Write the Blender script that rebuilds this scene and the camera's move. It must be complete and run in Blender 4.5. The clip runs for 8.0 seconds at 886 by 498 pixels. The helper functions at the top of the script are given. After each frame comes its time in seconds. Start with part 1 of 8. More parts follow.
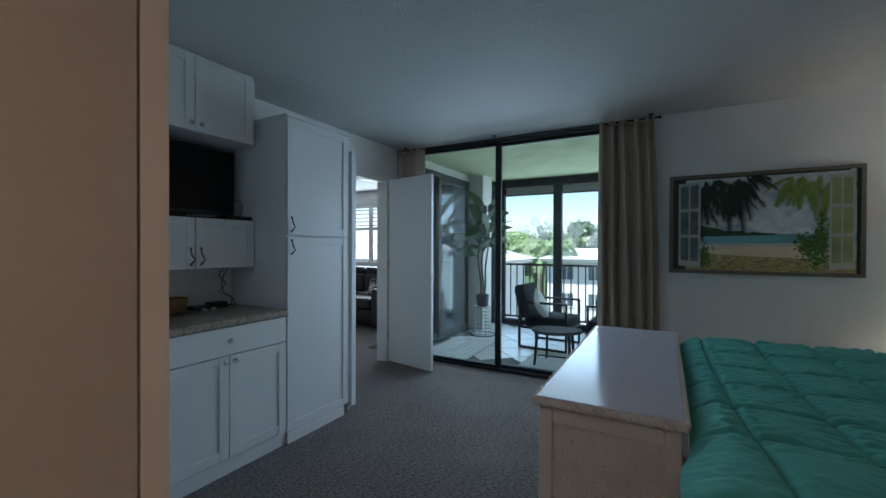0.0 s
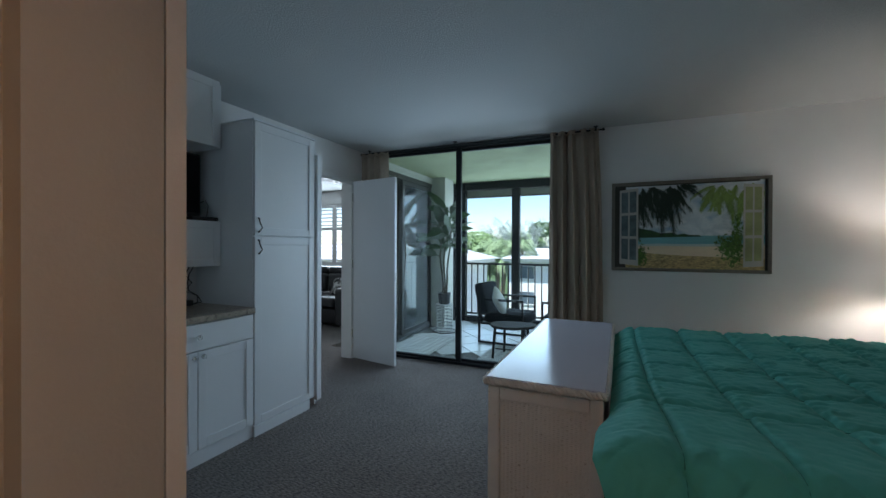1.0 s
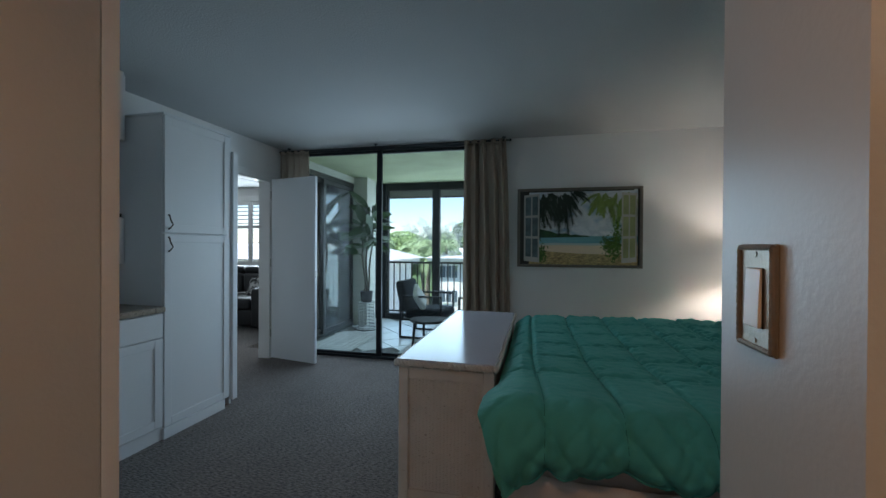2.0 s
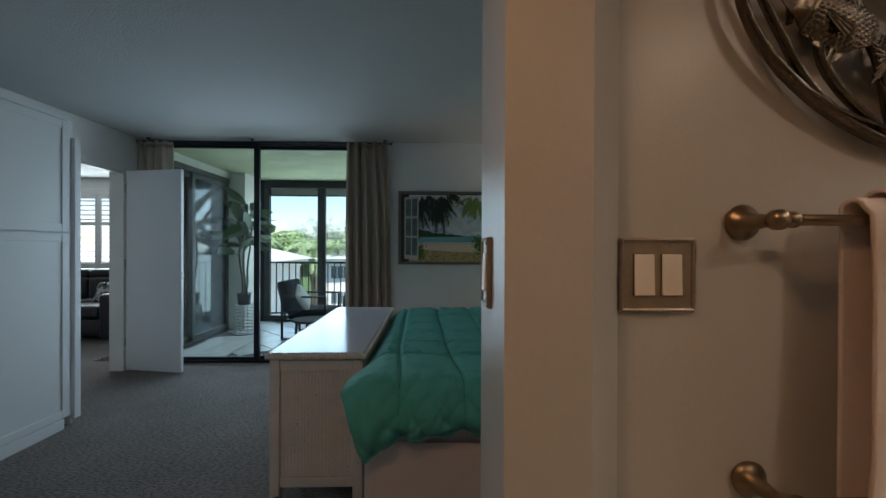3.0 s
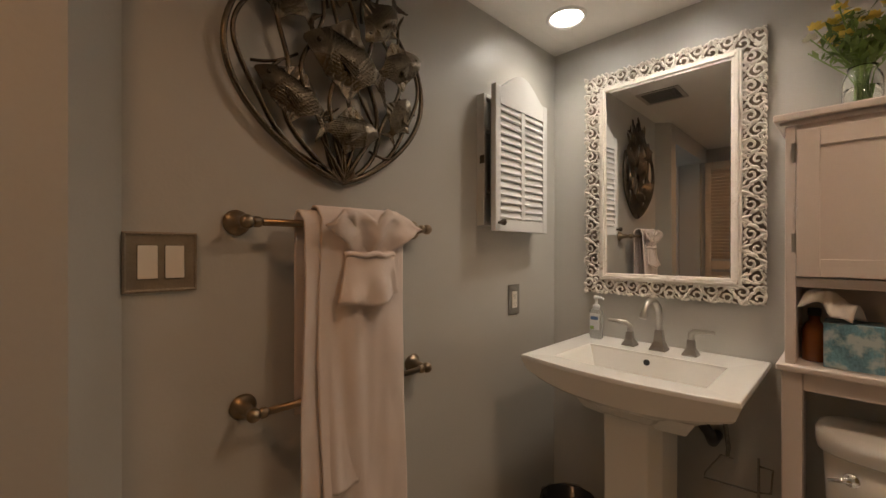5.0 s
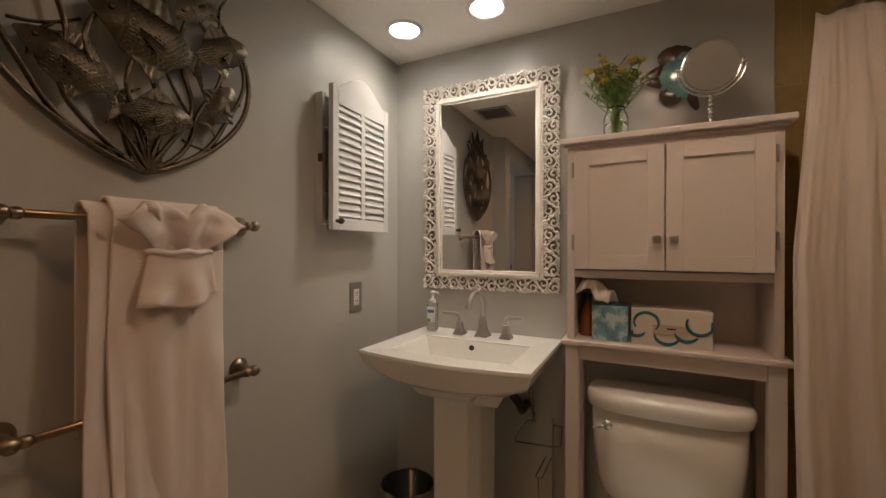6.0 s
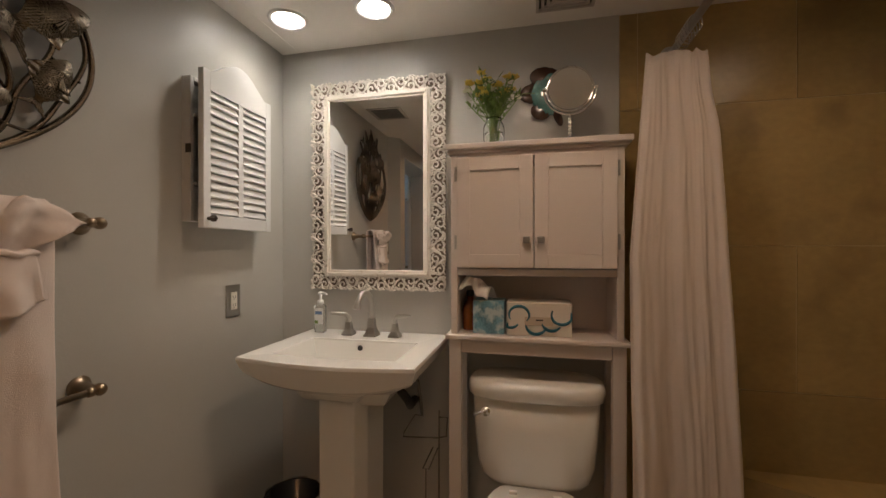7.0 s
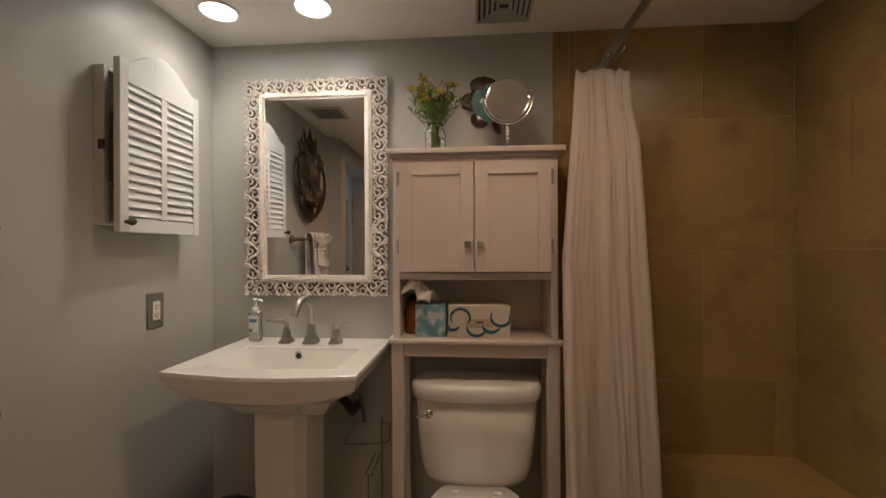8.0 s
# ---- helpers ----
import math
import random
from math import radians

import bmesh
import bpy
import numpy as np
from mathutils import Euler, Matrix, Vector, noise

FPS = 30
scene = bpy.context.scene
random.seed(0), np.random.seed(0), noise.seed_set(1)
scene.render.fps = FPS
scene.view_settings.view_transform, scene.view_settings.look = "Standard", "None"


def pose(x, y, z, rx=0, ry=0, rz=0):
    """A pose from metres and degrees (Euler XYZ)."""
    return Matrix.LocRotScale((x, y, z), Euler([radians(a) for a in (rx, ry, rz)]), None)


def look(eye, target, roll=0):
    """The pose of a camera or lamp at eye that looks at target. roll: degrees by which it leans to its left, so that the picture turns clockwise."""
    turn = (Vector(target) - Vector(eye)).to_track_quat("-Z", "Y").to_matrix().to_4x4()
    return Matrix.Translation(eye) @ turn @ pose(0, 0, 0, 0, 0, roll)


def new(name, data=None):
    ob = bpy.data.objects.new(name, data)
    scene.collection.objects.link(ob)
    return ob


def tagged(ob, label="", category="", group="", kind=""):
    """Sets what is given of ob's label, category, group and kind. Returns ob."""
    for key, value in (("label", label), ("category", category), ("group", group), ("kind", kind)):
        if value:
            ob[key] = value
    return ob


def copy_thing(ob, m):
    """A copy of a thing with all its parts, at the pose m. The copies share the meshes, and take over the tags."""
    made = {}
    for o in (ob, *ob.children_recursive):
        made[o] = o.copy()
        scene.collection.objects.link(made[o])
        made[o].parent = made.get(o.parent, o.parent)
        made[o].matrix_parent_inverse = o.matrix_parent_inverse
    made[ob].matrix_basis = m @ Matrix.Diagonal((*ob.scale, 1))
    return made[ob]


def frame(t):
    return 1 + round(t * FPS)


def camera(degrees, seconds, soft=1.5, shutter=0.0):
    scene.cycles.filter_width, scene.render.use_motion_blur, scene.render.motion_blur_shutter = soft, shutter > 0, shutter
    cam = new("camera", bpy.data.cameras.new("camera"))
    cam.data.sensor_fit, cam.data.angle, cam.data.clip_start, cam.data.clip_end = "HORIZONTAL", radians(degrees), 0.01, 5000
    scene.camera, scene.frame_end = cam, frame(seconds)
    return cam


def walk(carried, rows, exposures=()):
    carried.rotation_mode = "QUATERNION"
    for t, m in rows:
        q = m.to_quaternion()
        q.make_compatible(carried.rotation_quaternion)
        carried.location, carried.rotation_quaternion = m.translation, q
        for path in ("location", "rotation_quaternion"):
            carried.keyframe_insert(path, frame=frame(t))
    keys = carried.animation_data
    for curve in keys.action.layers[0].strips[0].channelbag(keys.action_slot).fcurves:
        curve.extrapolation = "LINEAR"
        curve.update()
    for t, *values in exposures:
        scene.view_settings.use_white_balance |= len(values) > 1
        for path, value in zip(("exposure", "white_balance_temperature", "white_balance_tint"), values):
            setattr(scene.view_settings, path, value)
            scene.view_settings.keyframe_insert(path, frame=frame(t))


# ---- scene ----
cam = camera(95.5, 8.0)
METRES, EYE, TILT, LEAN, TURN = 1.25, 1.30, 0.0, 0.0, 28.9
ROWS = [
    (0.0, 0.0, 0.0, 0.0, 0.0, -0.36, -0.18),
    (0.5, 0.0049, -0.0769, 0.0003, -1.77, -0.38, -0.18),
    (1.0, 0.0083, -0.1589, 0.0007, -5.12, -0.35, -0.23),
    (2.5, 0.0453, -0.4326, -0.0159, -22.6, -0.28, -0.32),
    (3.0, 0.062, -0.5241, -0.0199, -30.7, -0.23, -0.22),
    (3.5, 0.0775, -0.6165, -0.0247, -40.3, -0.15, -0.24),
    (4.0, 0.0871, -0.7041, -0.0279, -51.07, -0.19, -0.23),
    (4.5, 0.0853, -0.7805, -0.0296, -62.25, -0.16, -0.16),
    (5.0, 0.0782, -0.8431, -0.0318, -73.21, -0.11, -0.07),
    (6.5, 0.0391, -0.9533, -0.0384, -99.76, -0.06, -0.07),
    (7.0, 0.0286, -0.965, -0.0372, -106.13, -0.08, -0.0),
    (7.5, 0.0228, -0.9679, -0.0336, -110.9, 0.02, 0.1),
    (8.0, 0.0197, -0.9637, -0.0271, -114.27, 0.04, 0.2),
]
EXPOSURES = [(0.0, 1.04, 6100, 14), (2.2, 1.0, 6250, 13), (3.3, 0.96, 6600, 12), (4.5, 0.91, 6850, 11), (5.2, 0.89, 6850, 10), (6.5, 0.88, 6650, 10), (8.0, 0.88, 6550, 10)]
walk(cam, [(t, pose(0, 0, EYE, TILT, LEAN, TURN) @ pose(METRES * x, METRES * y, METRES * z, 90 + pitch, roll, yaw)) for t, x, y, z, yaw, pitch, roll in ROWS], EXPOSURES)

# ---- daylight ----
SUN_ELEV, SUN_AZ = 58.0, 200.0
world = bpy.data.worlds.new("sky")
scene.world = world
world.use_nodes = True
wn = world.node_tree
sky = wn.nodes.new("ShaderNodeTexSky")
sky.sky_type = "NISHITA"
sky.sun_disc = False
sky.dust_density, sky.ozone_density = 0.25, 3.5
sky.sun_elevation, sky.sun_rotation = radians(SUN_ELEV), radians(SUN_AZ)
wn.links.new(sky.outputs[0], wn.nodes["Background"].inputs[0])
wn.nodes["Background"].inputs[1].default_value = 0.125


def lamp(name, kind, m, energy, color, **more):
    data = bpy.data.lights.new(name, kind)
    data.energy, data.color = energy, color
    if "size" in more:
        data.shape, data.size = "DISK", more["size"]
    if "wide" in more:
        data.shape, data.size, data.size_y = "RECTANGLE", *more["wide"]
    if "spread" in more:
        data.spread = radians(more["spread"])
    if "angle" in more:
        data.angle = radians(more["angle"])
    if "radius" in more:
        data.shadow_soft_size = more["radius"]
    ob = new(name, data)
    ob.matrix_world = m
    return ob


_az, _el = radians(SUN_AZ), radians(SUN_ELEV)
sun_way = Vector((math.sin(_az) * math.cos(_el), math.cos(_az) * math.cos(_el), math.sin(_el)))
lamp("sun", "SUN", look(sun_way * 50, (0, 0, 0)), 4.3, (1.0, 0.96, 0.90), angle=0.5)
# daylight standing in the balcony's and the bedroom's glass openings
lamp("balcony_daylight", "AREA", pose(-0.85, 6.52, 1.2, -90), 27.0, (0.62, 0.85, 1.0), wide=(3.3, 2.1))
lamp("bedroom_daylight", "AREA", pose(-1.45, 3.925, 1.05, -78), 9.8, (0.57, 0.81, 1.0), wide=(1.95, 1.9), spread=165)
lamp("living_daylight", "AREA", pose(-4.97, 6.44, 1.53, -90), 40.0, (0.78, 0.93, 1.0), wide=(2.7, 1.2))
# recessed downlights over the basin; unseen ones added to brighten the toilet and the shower, and for the passage's
# warm light; the bedside lamp's bulb
CANS = [(2.04, -0.085), (2.045, -0.447)]
UNSEEN_CANS = [(1.50, -1.00), (0.10, -0.46), (1.55, -1.98)]
for (cx, cy), watts in zip(CANS, (0.74, 1.16)):
    lamp("downlight_bulb", "AREA", pose(cx, cy, 2.150), watts, (1.0, 0.90, 0.77), size=0.118, spread=128)
for (cx, cy), watts, tone in zip(UNSEEN_CANS, (1.85, 1.62, 0.86), ((1.0, 0.71, 0.485), (1.0, 0.455, 0.15), (1.0, 0.62, 0.34))):
    lamp("downlight_bulb", "AREA", pose(cx, cy, 2.150), watts, tone, size=0.15, spread=160)
lamp("bedside_bulb", "POINT", pose(1.98, 3.52, 1.12), 7.2, (1.0, 0.92, 0.82), radius=0.05)
# ---- materials ----
def mat(name, color, rough=0.6, metal=0.0, vary=0.06, scale=6.0, grain=220.0, bump=0.0, bump_scale=None, stretch=(1, 1, 1), spec=0.5, sheen=0.0, coat=0.0, island=0.0, obj_random=0.0, worn=None):
    m = bpy.data.materials.new(name)
    m.use_nodes = True
    nt = m.node_tree
    b = nt.nodes["Principled BSDF"]
    b.inputs["Roughness"].default_value, b.inputs["Metallic"].default_value = rough, metal
    b.inputs["Specular IOR Level"].default_value = spec
    b.inputs["Sheen Weight"].default_value, b.inputs["Coat Weight"].default_value = sheen, coat
    tc = nt.nodes.new("ShaderNodeTexCoord")
    mp = nt.nodes.new("ShaderNodeMapping")
    mp.inputs["Scale"].default_value = stretch
    nt.links.new(tc.outputs["Object"], mp.inputs["Vector"])
    big = nt.nodes.new("ShaderNodeTexNoise")
    big.inputs["Scale"].default_value, big.inputs["Detail"].default_value = scale, 4
    fine = nt.nodes.new("ShaderNodeTexNoise")
    fine.inputs["Scale"].default_value, fine.inputs["Detail"].default_value = grain, 3
    for n in (big, fine):
        nt.links.new(mp.outputs[0], n.inputs["Vector"])
    mix = nt.nodes.new("ShaderNodeMath")
    mix.operation = "MULTIPLY_ADD"
    mix.inputs[1].default_value = 0.6
    nt.links.new(big.outputs["Fac"], mix.inputs[0])
    half = nt.nodes.new("ShaderNodeMath")
    half.operation = "MULTIPLY"
    half.inputs[1].default_value = 0.4
    nt.links.new(fine.outputs["Fac"], half.inputs[0])
    nt.links.new(half.outputs[0], mix.inputs[2])
    last = mix.outputs[0]
    for weight, kind, sock in ((island, "ShaderNodeNewGeometry", "Random Per Island"), (obj_random, "ShaderNodeObjectInfo", "Random")):
        if weight:
            src = nt.nodes.new(kind)
            add = nt.nodes.new("ShaderNodeMath")
            add.operation = "MULTIPLY_ADD"
            add.inputs[1].default_value = weight
            nt.links.new(src.outputs[sock], add.inputs[0])
            nt.links.new(last, add.inputs[2])
            last = add.outputs[0]
    ramp = nt.nodes.new("ShaderNodeMapRange")
    ramp.inputs["From Min"].default_value, ramp.inputs["From Max"].default_value = 0.25, 0.75 + island + obj_random
    ramp.inputs["To Min"].default_value, ramp.inputs["To Max"].default_value = 1 - vary, 1 + vary
    nt.links.new(last, ramp.inputs[0])
    mul = nt.nodes.new("ShaderNodeVectorMath")
    mul.operation = "SCALE"
    nt.links.new(ramp.outputs[0], mul.inputs["Scale"])
    mul.inputs[0].default_value = color
    out = mul.outputs[0]
    if worn:
        spots = nt.nodes.new("ShaderNodeTexNoise")
        spots.inputs["Scale"].default_value, spots.inputs["Detail"].default_value = worn[1], 6
        nt.links.new(tc.outputs["Object"], spots.inputs["Vector"])
        edge = nt.nodes.new("ShaderNodeMapRange")
        edge.inputs["From Min"].default_value, edge.inputs["From Max"].default_value = worn[2], worn[2] + 0.12
        nt.links.new(spots.outputs["Fac"], edge.inputs[0])
        blend = nt.nodes.new("ShaderNodeMix")
        blend.data_type = "RGBA"
        nt.links.new(edge.outputs[0], blend.inputs["Factor"])
        nt.links.new(out, blend.inputs["A"])
        blend.inputs["B"].default_value = (*worn[0], 1)
        out = blend.outputs["Result"]
    nt.links.new(out, b.inputs["Base Color"])
    if bump:
        bn = nt.nodes.new("ShaderNodeTexNoise")
        bn.inputs["Scale"].default_value, bn.inputs["Detail"].default_value = bump_scale or grain, 4
        nt.links.new(mp.outputs[0], bn.inputs["Vector"])
        bp = nt.nodes.new("ShaderNodeBump")
        bp.inputs["Strength"].default_value, bp.inputs["Distance"].default_value = bump, 0.01
        nt.links.new(bn.outputs["Fac"], bp.inputs["Height"])
        nt.links.new(bp.outputs[0], b.inputs["Normal"])
    return m


def glass(name, tint=(1, 1, 1), rough=0.0, ior=1.45):
    m = bpy.data.materials.new(name)
    m.use_nodes = True
    b = m.node_tree.nodes["Principled BSDF"]
    b.inputs["Base Color"].default_value = (*tint, 1)
    b.inputs["Roughness"].default_value, b.inputs["Transmission Weight"].default_value, b.inputs["IOR"].default_value = rough, 1.0, ior
    return m


def pane_glass(name, tint, index=1.5):
    """A window pane: clear, with a mirror-like gloss that grows at a slant."""
    m = bpy.data.materials.new(name)
    m.use_nodes = True
    nt = m.node_tree
    nt.nodes.remove(nt.nodes["Principled BSDF"])
    clear = nt.nodes.new("ShaderNodeBsdfTransparent")
    clear.inputs[0].default_value = (*tint, 1)
    shiny = nt.nodes.new("ShaderNodeBsdfGlossy")
    shiny.inputs["Roughness"].default_value = 0.01
    fr = nt.nodes.new("ShaderNodeFresnel")
    fr.inputs[0].default_value = index
    mix = nt.nodes.new("ShaderNodeMixShader")
    nt.links.new(fr.outputs[0], mix.inputs[0])
    nt.links.new(clear.outputs[0], mix.inputs[1])
    nt.links.new(shiny.outputs[0], mix.inputs[2])
    nt.links.new(mix.outputs[0], nt.nodes["Material Output"].inputs[0])
    return m


def glow(name, color, strength):
    m = bpy.data.materials.new(name)
    m.use_nodes = True
    b = m.node_tree.nodes["Principled BSDF"]
    b.inputs["Base Color"].default_value = (*color, 1)
    b.inputs["Emission Color"].default_value, b.inputs["Emission Strength"].default_value = (*color, 1), strength
    return m


def carpet_mat():
    """Ribbed loop carpet: short broken rows with shade painted into their hollows, and a soft mottle."""
    m = mat("carpet", (0.150, 0.124, 0.110), 0.95, vary=0.42, scale=1.6, grain=150, spec=0.1, sheen=0.15)
    nt = m.node_tree
    tc = nt.nodes.new("ShaderNodeTexCoord")
    mp = nt.nodes.new("ShaderNodeMapping")
    mp.inputs["Scale"].default_value, mp.inputs["Rotation"].default_value = (40, 120, 1), (0, 0, radians(6))
    nt.links.new(tc.outputs["Object"], mp.inputs[0])
    rows = nt.nodes.new("ShaderNodeTexNoise")
    rows.inputs["Scale"].default_value, rows.inputs["Detail"].default_value = 1.0, 3
    nt.links.new(mp.outputs[0], rows.inputs["Vector"])
    bp = nt.nodes.new("ShaderNodeBump")
    bp.inputs["Strength"].default_value, bp.inputs["Distance"].default_value = 0.6, 0.012
    nt.links.new(rows.outputs["Fac"], bp.inputs["Height"])
    b = nt.nodes["Principled BSDF"]
    nt.links.new(bp.outputs[0], b.inputs["Normal"])
    # shade between the rows, painted into the colour where the bump dips
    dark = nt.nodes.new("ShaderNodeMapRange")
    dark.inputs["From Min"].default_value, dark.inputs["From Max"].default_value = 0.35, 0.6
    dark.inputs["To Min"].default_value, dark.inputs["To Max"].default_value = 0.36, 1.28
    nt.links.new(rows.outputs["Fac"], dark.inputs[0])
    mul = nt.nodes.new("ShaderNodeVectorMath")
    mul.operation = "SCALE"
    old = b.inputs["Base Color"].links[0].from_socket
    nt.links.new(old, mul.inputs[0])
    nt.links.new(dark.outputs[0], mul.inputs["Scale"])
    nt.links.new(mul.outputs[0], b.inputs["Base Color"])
    return m


def granite_mat():
    m = mat("speckled_laminate", (0.30, 0.25, 0.19), 0.3, vary=0.5, scale=30, grain=260, worn=((0.10, 0.07, 0.05), 55, 0.55), coat=0.2)
    return m


def beach_mat():
    """The print's sky with clouds, by height within the sheet."""
    m = bpy.data.materials.new("print_sky")
    m.use_nodes = True
    nt = m.node_tree
    b = nt.nodes["Principled BSDF"]
    b.inputs["Roughness"].default_value = 0.45
    tc = nt.nodes.new("ShaderNodeTexCoord")
    mp = nt.nodes.new("ShaderNodeMapping")
    mp.inputs["Scale"].default_value = (3.2, 1, 6.0)
    nt.links.new(tc.outputs["Object"], mp.inputs[0])
    cl = nt.nodes.new("ShaderNodeTexNoise")
    cl.inputs["Scale"].default_value, cl.inputs["Detail"].default_value, cl.inputs["Distortion"].default_value = 1.3, 7, 0.4
    nt.links.new(mp.outputs[0], cl.inputs["Vector"])
    cr = nt.nodes.new("ShaderNodeValToRGB")
    cr.color_ramp.elements[0].color = (0.16, 0.34, 0.60, 1)
    for pos, col in ((0.34, (0.30, 0.44, 0.60)), (0.42, (0.52, 0.60, 0.66)), (0.50, (0.74, 0.76, 0.78)), (0.58, (0.58, 0.62, 0.65)), (0.70, (0.88, 0.88, 0.88))):
        e = cr.color_ramp.elements.new(pos)
        e.color = (*col, 1)
    nt.links.new(cl.outputs["Fac"], cr.inputs[0])
    nt.links.new(cr.outputs[0], b.inputs["Base Color"])
    return m


